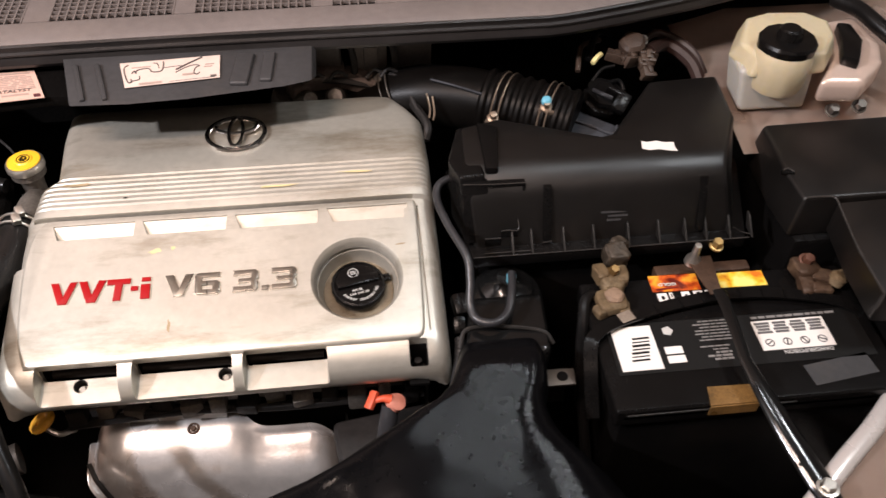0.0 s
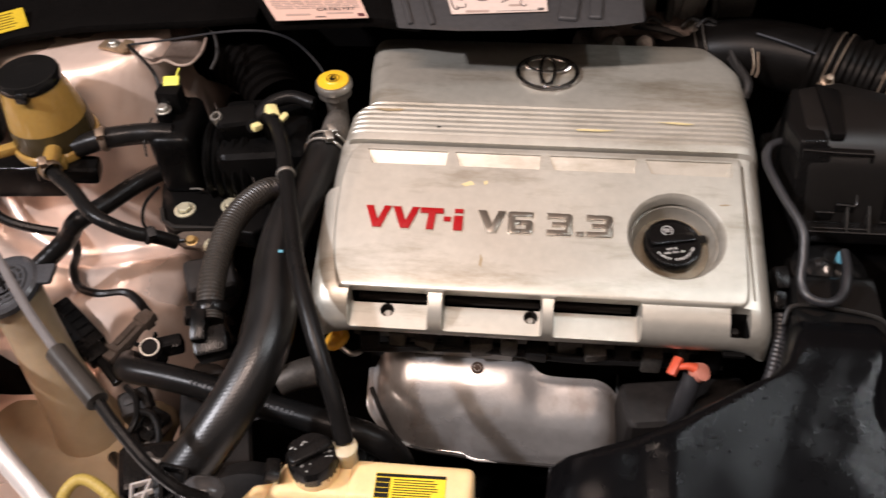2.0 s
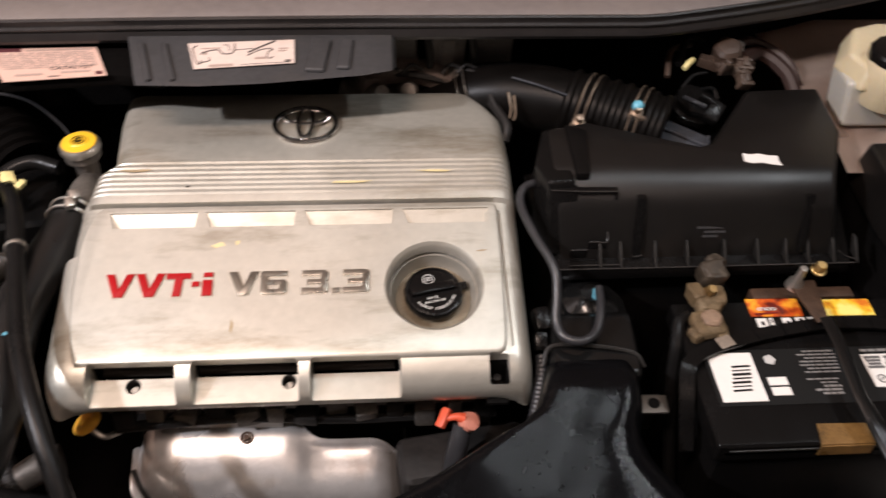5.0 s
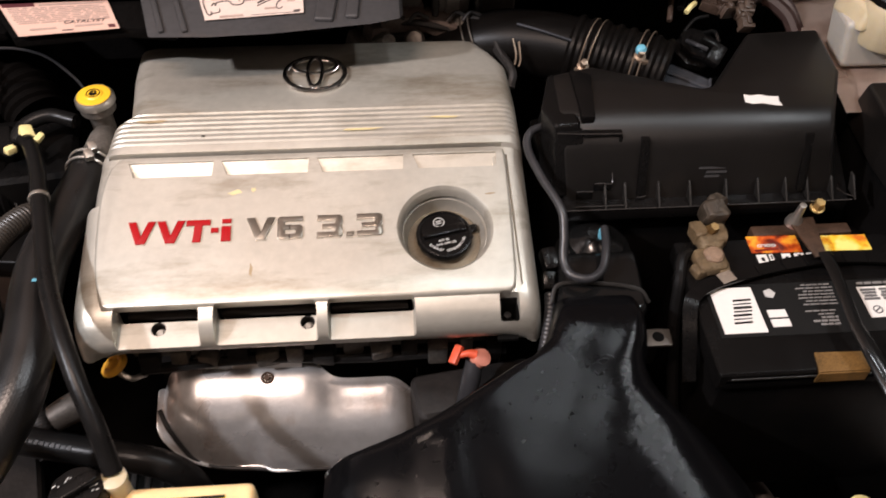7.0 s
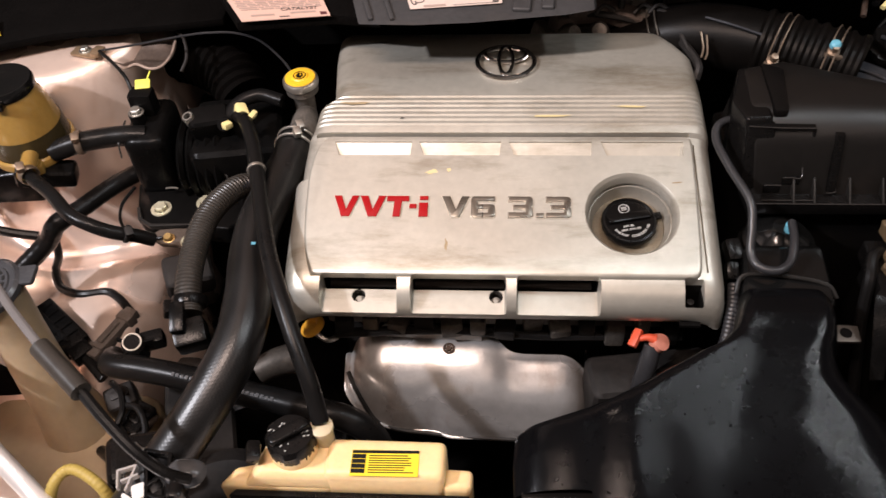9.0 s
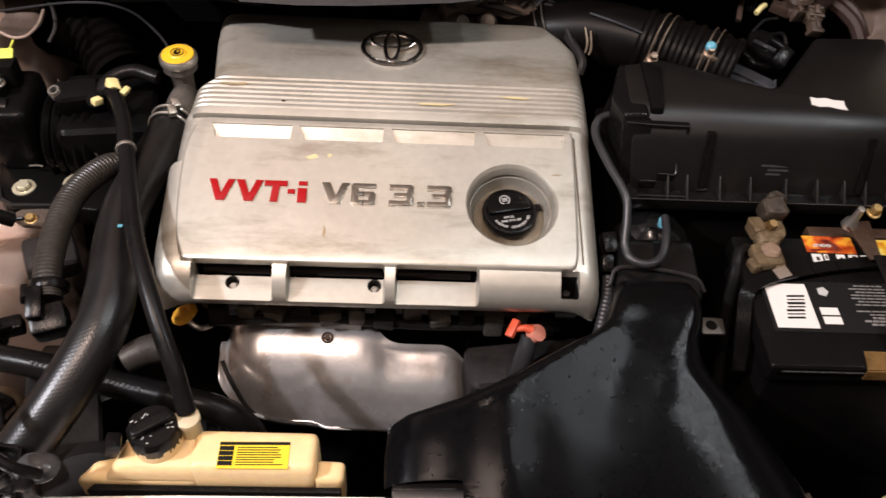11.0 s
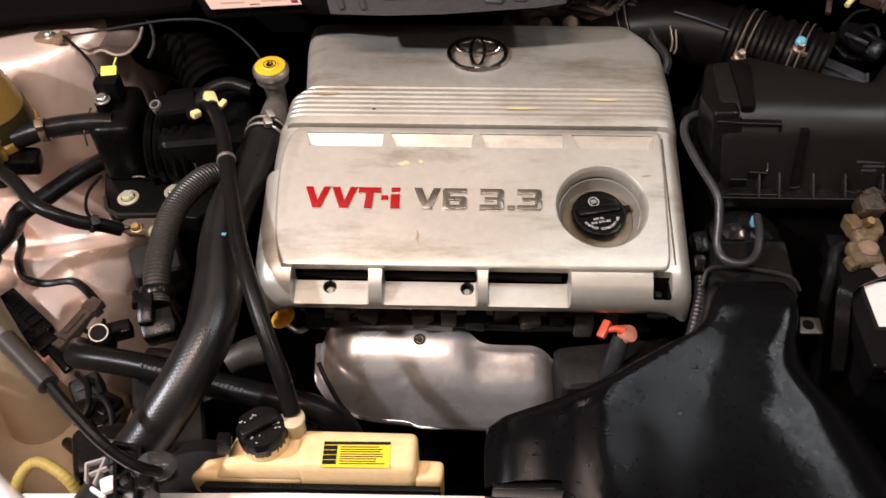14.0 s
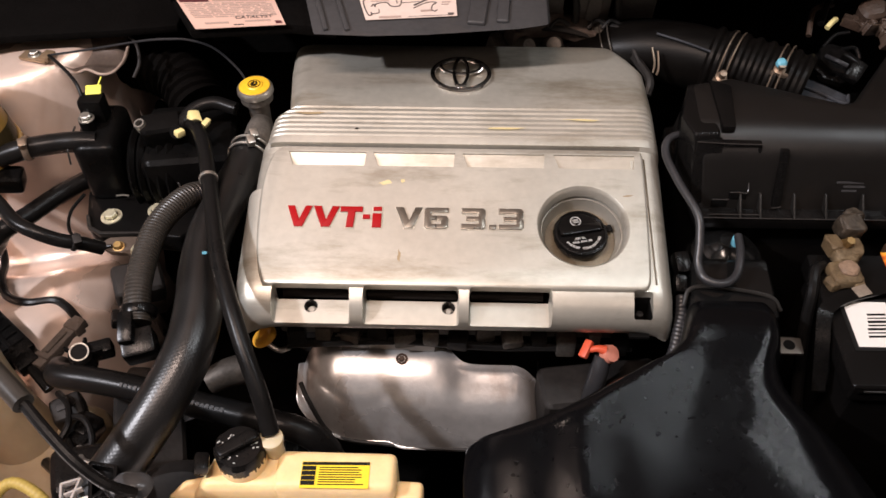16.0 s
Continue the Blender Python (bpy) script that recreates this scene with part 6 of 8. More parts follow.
box(bm, (-0.602, 0.7285, 0.9255), (0.012, 0.016, 0.006), 0.0015, (0, 0, -14))
part("earth_lug", bm, material("tarnished_lug", (0.30, 0.21, 0.13), 0.45, 0.6, 0.3, 60), lobe, "tarnished earth lug")
bm = B()
hexbolt(bm, (-0.618, 0.732, 0.9245), 0.0048, 0.005)
part("bolt", bm, STEEL, lobe)
bm = B()
tube(bm, [(-0.5955, 0.7243, 0.930), (-0.5618, 0.7203, 0.938), (-0.5293, 0.7188, 0.945), (-0.4855, 0.7157, 0.955), (-0.4583, 0.7153, 0.958), (-0.4323, 0.7154, 0.957), (-0.4078, 0.7140, 0.948), (-0.386, 0.706, 0.930), (-0.374, 0.699, 0.912)], 0.0013, 8)
tagged(finish(bm, "earth_wire", GREYRUB), "thin black wire arching from the strut tower", "wire")
bm = B()
tube(bm, [(-0.596, 0.7215, 0.931), (-0.574, 0.701, 0.930), (-0.5546, 0.681, 0.924), (-0.546, 0.666, 0.910)], 0.0020, 8)
tagged(finish(bm, "earth_wire", RUBBER), "thin black wire dropping to the engine mount", "wire")
bm = B()
tube(bm, [(-0.524, 0.770, 0.927), (-0.508, 0.750, 0.927), (-0.502, 0.730, 0.917), (-0.507, 0.716, 0.907)], 0.002, 8)
tagged(finish(bm, "wire_hook", DARK), "small bent steel hook on the bracket", "hook")


def right_wing_z(x, y):
    return 0.925 - 0.5 * max(0.0, min(1.0, (0.43 - y) / 0.22)) ** 1.3 * 0.35 + 0.008 * math.sin(20 * y)


bm = wing_mesh(0.385, 0.95, 0.618, 0.92, right_wing_z, 24)
wing_r = thing("inner_wing", (0.5, 0.6, 0.80), "champagne painted inner wing beside the fuse box", "inner wing", "structure")
part("wing_sheet", bm, PAINT, wing_r, smooth=180)

front = thing("front_panel", (-0.1, 0.22, 0.78), "pale silver painted radiator support across the front", "front panel", "structure")
bm = B()
prism(bm, [(-0.62, 0.12), (0.20, 0.12), (0.20, 0.262), (0.12, 0.262), (-0.10, 0.264), (-0.30, 0.2625), (-0.53, 0.256), (-0.62, 0.262)], 0.755, 0.800, 0.003)
part("cross_member", bm, PALE, front)
bm = B()
prism(bm, [(-0.375, 0.2645), (-0.17, 0.2655), (-0.17, 0.2705), (-0.37, 0.2705)], 0.775, 0.8005, 0.001)
part("seal_strip", bm, BLACK, front, "black strip along the panel")
bm = B()
prism(bm, [(0.205, 0.12), (0.62, 0.12), (0.62, 0.50), (0.455, 0.50), (0.455, 0.262), (0.205, 0.262)], 0.70, 0.765, 0.004)
part("battery_tray_side", bm, FABRIC, front, "black tray beside the battery")
bm = B()
box(bm, (-0.1, 0.105, 0.52), (1.3, 0.03, 0.50))
part("front_face", bm, FABRIC, front)
bm = B()
box(bm, (-0.12, 0.235, 0.60), (0.75, 0.05, 0.31), 0.004)
part("radiator", bm, BLACK, front, "black radiator and fan shroud")

# silver rims of the wings where the headlamps sit
for name, pts, label in (("wing_rim", [(-0.76, 0.56, 0.845), (-0.722, 0.450, 0.835), (-0.683, 0.389, 0.825), (-0.611, 0.311, 0.838), (-0.539, 0.255, 0.803), (-0.48, 0.215, 0.80)], "silver rim of the wing beside the washer filler"),
                         ("wing_rim", [(0.50, 0.400, 0.865), (0.44, 0.350, 0.868), (0.400, 0.316, 0.872), (0.360, 0.286, 0.873), (0.330, 0.262, 0.868), (0.308, 0.24, 0.85), (0.300, 0.20, 0.82)], "silver rim of the wing beside the battery")):
    rim_ob = thing(name, pts[2], label, "wing rim", "structure")
    bm = B()
    tube(bm, pts, 0.0085, 14, 10, flat=0.7)
    part("rim", bm, material("bright_rim", (0.70, 0.66, 0.63), 0.3, 0.5, 0.06, 9), rim_ob)
    bm = B()
    sgn = -1 if pts[0][0] < 0 else 1
    line = spline(pts, 8)
    a = [bm.verts.new((p.x + sgn * 0.008, p.y - 0.004, p.z - 0.004)) for p in line]
    c = [bm.verts.new((p.x + sgn * 0.11, p.y - 0.083, p.z - 0.083)) for p in line]
    for i in range(len(line) - 1):
        bm.faces.new((a[i], a[i + 1], c[i + 1], c[i]))
    bmesh.ops.solidify(bm, geom=bm.faces, thickness=0.002)
    part("skin", bm, PAINT, rim_ob)
bm = B()
hexbolt(bm, (-0.668, 0.325, 0.800), 0.010, 0.008)
tagged(finish(bm, "wing_bolt", STEEL), "dull steel bolt on the wing", "bolt")

# ---- power steering tank ----
ps = thing("power_steering_tank", (-0.655, 0.628, 0.86), "yellowed plastic power steering tank half full of dark fluid", "fluid tank")
PSM = pose(-0.662, 0.634, 0)
bm = B()
lathe(bm, [(0.0417, 0.878), (0.0420, 0.884), (0.0414, 0.892), (0.0400, 0.9030)], PSM, 36)
part("fluid_level", bm, FLUID, ps, "lower half dark with fluid")
bm = B()
lathe(bm, [(0, 0.862), (0.034, 0.862), (0.0410, 0.866), (0.0410, 0.892), (0.0395, 0.902), (0.0345, 0.931), (0.0305, 0.944), (0.0290, 0.950), (0, 0.950)], PSM, 36)
part("tank_body", bm, PSTANK, ps)
bm = B()
ring(bm, (-0.662, 0.634, 0.873), (0, 0, 1), 0.0425, 0.0034, 36, 8, 1, 1.8)
box(bm, (-0.703, 0.604, 0.878), (0.024, 0.012, 0.010), 0.003, (0, 0, 30))
box(bm, (-0.643, 0.594, 0.874), (0.016, 0.018, 0.012), 0.003, (0, 0, 20))
part("foot", bm, PSTANK, ps)
bm = B()
lathe(bm, [(0.0290, 0.945), (0.0310, 0.947), (0.0310, 0.9545), (0.0294, 0.9575), (0.027, 0.9570), (0.012, 0.9590), (0, 0.9590)], PSM, 40, lambda a, z: 1 + (0.02 if 0.948 < z < 0.956 and (a * 14 / math.pi) % 2 < 1 else 0))
box(bm, (-0.655, 0.602, 0.949), (0.012, 0.010, 0.009), 0.002)
part("cap", bm, GLOSS, ps)
bm = B()
tube(bm, [(-0.648, 0.604, 0.885), (-0.638, 0.574, 0.890), (-0.634, 0.560, 0.892)], 0.0085, 12)
part("nipple", bm, PSTANK, ps)
bm = B()
tube(bm, [(-0.642, 0.570, 0.893), (-0.620, 0.553, 0.891), (-0.5987, 0.5368, 0.889), (-0.5723, 0.5125, 0.885), (-0.550, 0.504, 0.879), (-0.531, 0.504, 0.869), (-0.5134, 0.510, 0.858), (-0.500, 0.516, 0.845)], 0.0070, 14)
h2 = tagged(finish(bm, "steering_hose", RUBBER), "black rubber hose curving down from the steering tank", "hose")
clamp_band("clamp", (-0.520, 0.508, 0.8625), (0.8, 0.25, -0.5), 0.0080, h2, DARK, w=0.005)
clamp_band("clamp", (-0.630, 0.561, 0.893), (0.7, -0.6, 0), 0.0094, h2, CLAMPW, w=0.008)
bm = B()
tube(bm, [(-0.630, 0.613, 0.878), (-0.6013, 0.6195, 0.885), (-0.5722, 0.6285, 0.885), (-0.5494, 0.6318, 0.885), (-0.532, 0.635, 0.882)], 0.0112, 14)
h1 = tagged(finish(bm, "steering_hose", RUBBER), "short thick black hose to the steering pump", "hose")
clamp_band("clamp", (-0.6000, 0.6200, 0.885), (1, 0.27, 0), 0.0122, h1, CLAMPW, w=0.007)
bm = B()
lathe(bm, [(0, 0), (0.030, 0), (0.034, 0.01), (0.034, 0.03), (0.028, 0.036), (0, 0.036)], pose(-0.772, 0.690, 0.848, 66, 0, -36) @ Matrix.Scale(0.92, 4), 28, lambda a, z: 1 + 0.03 * math.sin(6 * a))
tagged(finish(bm, "horn", BLACK), "round black horn behind the steering tank", "horn")
bm = B()
box(bm, (-0.640, 0.600, 0.858), (0.062, 0.026, 0.022), 0.006, (0, 10, 12), 3)
tagged(finish(bm, "tank_bracket", BLACK), "black bracket under the steering tank", "bracket")

bm = B()
prism(bm, [(-0.93, 0.730), (-0.841, 0.694), (-0.7933, 0.6824), (-0.7403, 0.6715), (-0.690, 0.668), (-0.690, 0.638), (-0.7303, 0.6348), (-0.7687, 0.632), (-0.819, 0.6516), (-0.93, 0.665)], 0.775, 0.822, 0.006, 3)
tagged(finish(bm, "loom_cover", BLACK), "black plastic wiring cover behind the steering tank", "cover")
# added black wedge that darkens the wing under its rim
bm = B()
prism(bm, [(-0.860, 0.600), (-0.8035, 0.5105), (-0.7609, 0.4819), (-0.6834, 0.4469), (-0.7646, 0.4355), (-0.86, 0.44)], 0.640, 0.705, 0.004)
tagged(finish(bm, "dark_wedge", FABRIC), "black panel added to darken the wing beside the washer filler", "liner")
bm = B()
prism(bm, [(-0.5240, 0.4050), (-0.5080, 0.3860), (-0.5020, 0.4180), (-0.5110, 0.4360), (-0.5220, 0.4300)], 0.600, 0.650, 0.004)
tagged(finish(bm, "rail_bracket", PAINT), "champagne painted bracket low beside the hoses", "bracket")

# ---- harnesses on the wing ----
run = [(-0.82, 0.425, 0.74), (-0.74, 0.478, 0.755), (-0.695, 0.515, 0.768), (-0.6500, 0.5530, 0.795), (-0.6298, 0.5599, 0.820), (-0.6116, 0.5829, 0.820), (-0.5902, 0.6144, 0.820), (-0.5678, 0.6392, 0.820), (-0.545, 0.655, 0.82)]
wl = thing("wiring_loom", (-0.65, 0.56, 0.785), "thick taped black wiring loom across the wing", "wiring")
bm = B()
tube(bm, run, [0.0100, 0.0102, 0.0104, 0.0106, 0.0106, 0.0104, 0.0102, 0.0100, 0.0100], 14, 14, 0.018, 0.011)
part("loom_body", bm, RUBBER, wl)
bm = B()
tube(bm, [(-0.8128, 0.6816, 0.785), (-0.8067, 0.6542, 0.775), (-0.7923, 0.6329, 0.765), (-0.7665, 0.6175, 0.755), (-0.7388, 0.6159, 0.745), (-0.7098, 0.6197, 0.735)], 0.0058, 10)
tagged(finish(bm, "wire", RUBBER), "black wire curving over the wing", "wire")
bm = B()
tube(bm, [(-0.703, 0.640, 0.730), (-0.690, 0.610, 0.712), (-0.682, 0.581, 0.714), (-0.668, 0.559, 0.710), (-0.638, 0.547, 0.714), (-0.609, 0.551, 0.714), (-0.592, 0.543, 0.713), (-0.574, 0.527, 0.71)], 0.0050, 10)
tagged(finish(bm, "wire", RUBBER), "black wire lying on the inner wing", "wire")
plug = thing("wire_connector", (-0.65, 0.49, 0.69), "black multi-pin wiring connector on the wing", "connector")
bm = B()
box(bm, (-0.645, 0.4945, 0.716), (0.076, 0.034, 0.020), 0.003, (0, 6, -38))
box(bm, (-0.6475, 0.4920, 0.724), (0.062, 0.006, 0.008), 0.0015, (0, 6, -38))
box(bm, (-0.610, 0.4660, 0.712), (0.018, 0.024, 0.018), 0.003, (0, 8, -38))
part("shell", bm, BLACK, plug)
for k in range(5):
    bm = B()
    box(bm, (-0.6660 + 0.0100 * k, 0.5120 - 0.0080 * k, 0.7280 - 0.0010 * k), (0.0024, 0.026, 0.004), 0.0006, (0, 6, -38))
    part("rib", bm, BLACK, plug)
bm = B()
box(bm, (-0.5830, 0.4930, 0.710), (0.072, 0.016, 0.015), 0.003, (0, 0, 67))
box(bm, (-0.5735, 0.5140, 0.710), (0.012, 0.019, 0.018), 0.002, (0, 0, 67))
box(bm, (-0.5920, 0.4720, 0.711), (0.006, 0.019, 0.018), 0.002, (0, 0, 67))
box(bm, (-0.5840, 0.4900, 0.7185), (0.030, 0.005, 0.003), 0.001, (0, 0, 67))
part("grey_plug", bm, material("smoky_plastic", (0.105, 0.086, 0.074), 0.25, 0, 0.25, 40), plug, "translucent grey plug")
bm = B()
tube(bm, [(-0.620, 0.475, 0.715), (-0.598, 0.456, 0.708), (-0.58, 0.44, 0.70)], 0.006, 8)
part("pigtail", bm, RUBBER, plug)

# ---- washer filler ----
washer = thing("washer_filler", (-0.655, 0.45, 0.60), "beige plastic washer filler neck with a grey cap", "washer filler")
bm = B()
tube(bm, [(-0.6415, 0.448, 0.838), (-0.638, 0.441, 0.79), (-0.631, 0.428, 0.74), (-0.622, 0.418, 0.69), (-0.615, 0.410, 0.64), (-0.615, 0.400, 0.58)], [0.026, 0.025, 0.027, 0.031, 0.040, 0.055], 22)
part("neck", bm, WASHER, washer)
bm = B()
box(bm, (-0.645, 0.365, 0.585), (0.23, 0.19, 0.14), 0.035, seg=5)
part("tank", bm, WASHER, washer)
bm = B()
WC = pose(-0.6455, 0.4500, 0.838, 8, -10, 0)
lathe(bm, [(0, 0), (0.030, 0), (0.034, 0.003), (0.034, 0.009), (0.031, 0.012), (0.029, 0.010), (0.024, 0.010), (0.023, 0.012), (0, 0.012)], WC, 40)
vs = box(bm, (0.036, 0.012, 0.006), (0.022, 0.022, 0.006), 0.003)
for v in vs:
    v.co = WC @ v.co
part("cap", bm, material("glossy_grey_cap", (0.050, 0.050, 0.053), 0.24, 0, 0.25, 40), washer, "dark grey snap cap")
for k in range(14):
    bm = B()
    a = 0.45 * k
    sheet(bm, WC @ pose(0.0185 * math.cos(a), 0.0185 * math.sin(a), 0.0124, 0, 0, math.degrees(a)), 0.0026, 0.0050)
    part("raised_print", bm, EDGE, washer)
bm = B()
for a in (0, 90):
    vs = box(bm, (0, 0, 0.0128), (0.018, 0.003, 0.0016), 0.0005, (0, 0, a + 40))
    for v in vs:
        v.co = WC @ v.co
ring(bm, WC @ Vector((0, 0, 0.0125)), WC.to_3x3() @ Vector((0, 0, 1)), 0.013, 0.0012, 28, 6)
part("cap_mark", bm, BLACK, washer, "moulded pictogram")

# ---- bonnet cable ----
cable = thing("bonnet_cable", (-0.52, 0.33, 0.93), "grey bonnet cable with a plastic sleeve", "cable")
bm = B()
tube(bm, [(-0.78, 0.60, 0.94), (-0.688, 0.501, 0.937), (-0.640, 0.452, 0.934), (-0.593, 0.407, 0.931), (-0.550, 0.362, 0.929), (-0.505, 0.320, 0.926)], 0.0038, 10)
part("rod", bm, material("pale_grey_vinyl", (0.13, 0.122, 0.12), 0.35), cable)
bm = B()
tube(bm, [(-0.512, 0.326, 0.927), (-0.490, 0.308, 0.925), (-0.466, 0.288, 0.923)], 0.0085, 14)
part("sleeve", bm, LOOMGREY, cable)
bm = B()
tube(bm, [(-0.468, 0.290, 0.922), (-0.445, 0.270, 0.912), (-0.421, 0.252, 0.900), (-0.400, 0.243, 0.885), (-0.385, 0.245, 0.868)], 0.0045, 10)
part("sheath", bm, RUBBER, cable)
clip = thing("cable_clip", (-0.39, 0.25, 0.79), "clear grey plastic clip at the cable's end", "clip")
bm = B()
lathe(bm, [(0, 0), (0.013, 0), (0.015, 0.005), (0.012, 0.010), (0.006, 0.013), (0, 0.014)], pose(-0.394, 0.256, 0.852), 24, lambda a, z: 1 + 0.15 * math.cos(2 * a))
part("clip_body", bm, CLEAR, clip)
bm = B()
box(bm, (-0.430, 0.242, 0.850), (0.012, 0.014, 0.006), 0.003, (0, 0, 25))
box(bm, (-0.437, 0.236, 0.848), (0.004, 0.016, 0.005), 0.002, (0, 0, 60))
part("tab", bm, WHITE, clip, "pale plastic tab")
bm = B()
box(bm, (-0.405, 0.244, 0.825), (0.012, 0.020, 0.075), 0.003, (0, 12, 0))
part("stalk", bm, BLACK, clip)
for p, q in (((-0.433, 0.276), (-0.418, 0.225)), ((-0.412, 0.273), (-0.403, 0.225)), ((-0.433, 0.276), (-0.412, 0.273)), ((-0.428, 0.262), (-0.407, 0.248)), ((-0.409, 0.258), (-0.423, 0.246)), ((-0.421, 0.238), (-0.405, 0.235)), ((-0.409, 0.262), (-0.384, 0.262))):
    bm = B()
    d = Vector((q[0] - p[0], q[1] - p[1], 0))
    box(bm, ((p[0] + q[0]) / 2, (p[1] + q[1]) / 2, 0.849), (d.length + 0.002, 0.0032, 0.014), 0.0008, (0, 0, math.degrees(math.atan2(d.y, d.x))))
    part("lattice_bar", bm, BLACK, clip, "black plastic lattice")
PALEBAR = material("milky_clip_plastic", (0.34, 0.31, 0.29), 0.3, 0, 0.2, 60, sss=0.2)
for p, q in (((-0.4524, 0.2586), (-0.4386, 0.2638)), ((-0.4470, 0.2500), (-0.4350, 0.2560)), ((-0.4386, 0.2638), (-0.4409, 0.2421)), ((-0.4524, 0.2586), (-0.4480, 0.2440))):
    bm = B()
    d = Vector((q[0] - p[0], q[1] - p[1], 0))
    box(bm, ((p[0] + q[0]) / 2, (p[1] + q[1]) / 2, 0.8500), (d.length + 0.001, 0.0020, 0.006), 0.0008, (0, 0, math.degrees(math.atan2(d.y, d.x))))
    part("pale_bar", bm, PALEBAR, clip, "pale plastic edging")
bm = B()
tube(bm, [(-0.535, 0.255, 0.785), (-0.528, 0.264, 0.806), (-0.522, 0.274, 0.811), (-0.514, 0.278, 0.812), (-0.502, 0.275, 0.811), (-0.486, 0.266, 0.806), (-0.478, 0.258, 0.785)], 0.0048, 12, 14, 0.07, 0.004)
tagged(finish(bm, "yellow_loom", material("dusty_yellow_loom", (0.36, 0.26, 0.06), 0.55, 0, 0.15, 60)), "corrugated yellow wiring sleeve at the front", "wiring")

# ---- radiator hose, filler neck and its cap ----
upper = thing("radiator_hose", (-0.39, 0.40, 0.86), "thick black woven radiator hose", "hose")
bm = B()
tube(bm, [(-0.360, 0.622, 0.890), (-0.363, 0.590, 0.888), (-0.374, 0.540, 0.885), (-0.380, 0.500, 0.883), (-0.378, 0.459, 0.882), (-0.372, 0.412, 0.879), (-0.374, 0.372, 0.872), (-0.387, 0.337, 0.860), (-0.408, 0.303, 0.842), (-0.438, 0.266, 0.816), (-0.465, 0.235, 0.79)],
     [0.019, 0.020, 0.0205, 0.021, 0.0212, 0.0214, 0.0216, 0.0214, 0.0212, 0.0212, 0.0212], 24, 14)
part("hose_body", bm, CORD, upper)
for c, ax, r in (((-0.3600, 0.6165, 0.890), (-0.10, -1, -0.05), 0.0208), ((-0.3610, 0.6060, 0.8895), (-0.10, -1, -0.05), 0.0210)):
    clamp_band("clamp", c, ax, r, upper, w=0.003)
bm = B()
box(bm, (-0.3715, 0.460, 0.9038), (0.004, 0.003, 0.0006))
part("paint_tick", bm, BLUE, upper, "small blue paint mark")
filler = thing("coolant_filler", (-0.362, 0.67, 0.86), "cast alloy coolant filler neck with a yellow pressure cap", "coolant filler")
bm = B()
tube(bm, [(-0.358, 0.612, 0.890), (-0.357, 0.635, 0.890), (-0.360, 0.660, 0.885), (-0.364, 0.684, 0.870)], [0.0165, 0.0150, 0.0125, 0.0120], 16)
lathe(bm, [(0.0105, 0.86), (0.0115, 0.893), (0.0125, 0.899), (0.0175, 0.903), (0.0175, 0.912), (0, 0.912)], pose(-0.3645, 0.6870, 0), 26)
part("neck", bm, ALLOY, filler)
bm = B()
CM = pose(-0.3645, 0.6870, 0.9125) @ Matrix.Scale(0.79, 4)
lathe(bm, [(0.0225, -0.002), (0.0245, 0.0), (0.0245, 0.006), (0.0225, 0.009), (0.0205, 0.0095)], CM, 40, lambda a, z: 1 + (0.05 if abs(math.sin(a)) > 0.92 else 0))
cap_ob = part("pressure_cap", bm, STEEL, filler, "bright steel cap rim")
bm = B()
lathe(bm, [(0.0212, 0.0094), (0.0205, 0.0105), (0.0120, 0.0112), (0.0105, 0.0125), (0, 0.0127)], CM, 36)
part("cap_top", bm, CAPYEL, cap_ob, "yellow printed cap top")
bm = B()
ring(bm, CM @ Vector((0, 0, 0.0129)), (0, 0, 1), 0.0064, 0.0005, 28, 5)
for a, b, w, h in ((0, 0.0044, 0.0060, 0.0016), (-0.0022, 0.0014, 0.0040, 0.0026), (0.0030, 0.0014, 0.0026, 0.0026), (0, -0.0018, 0.0100, 0.0020), (0, -0.0046, 0.0062, 0.0018)):
    sheet(bm, CM @ Matrix.Translation((a, b, 0.0131)), w, h)
part("cap_print", bm, INK, cap_ob)
bm = B()
tube(bm, [(-0.385, 0.672, 0.900), (-0.41, 0.678, 0.903), (-0.432, 0.668, 0.900), (-0.442, 0.645, 0.893), (-0.440, 0.632, 0.90)], 0.0075, 12)
tagged(finish(bm, "bleed_hose", RUBBER), "short black hose from the coolant filler", "hose")

ovf = thing("overflow_hose", (-0.36, 0.45, 0.90), "long thin black overflow hose to the coolant tank", "hose")
bm = B()
tube(bm, [(-0.424, 0.640, 0.905), (-0.412, 0.622, 0.912), (-0.396, 0.585, 0.917), (-0.382, 0.541, 0.919), (-0.366, 0.487, 0.919), (-0.351, 0.438, 0.916), (-0.335, 0.398, 0.908), (-0.319, 0.362, 0.893), (-0.304, 0.332, 0.872), (-0.295, 0.310, 0.848)], 0.0076, 14, 12)
part("hose_body", bm, RUBBER, ovf)
bm = B()
box(bm, (-0.4205, 0.640, 0.910), (0.012, 0.020, 0.012), 0.003, (10, 20, 30))
box(bm, (-0.4060, 0.630, 0.914), (0.006, 0.012, 0.007), 0.002, (0, 20, -20))
box(bm, (-0.4340, 0.625, 0.905), (0.010, 0.008, 0.007), 0.002, (0, 10, 50))
part("hose_clip", bm, GREENISH, ovf, "faded yellow plastic clip")
bm = B()
ring(bm, (-0.3825, 0.5420, 0.919), (0.3, -1, 0), 0.0082, 0.0012, 20, 6, 1, 2)
part("band", bm, STEEL, ovf)

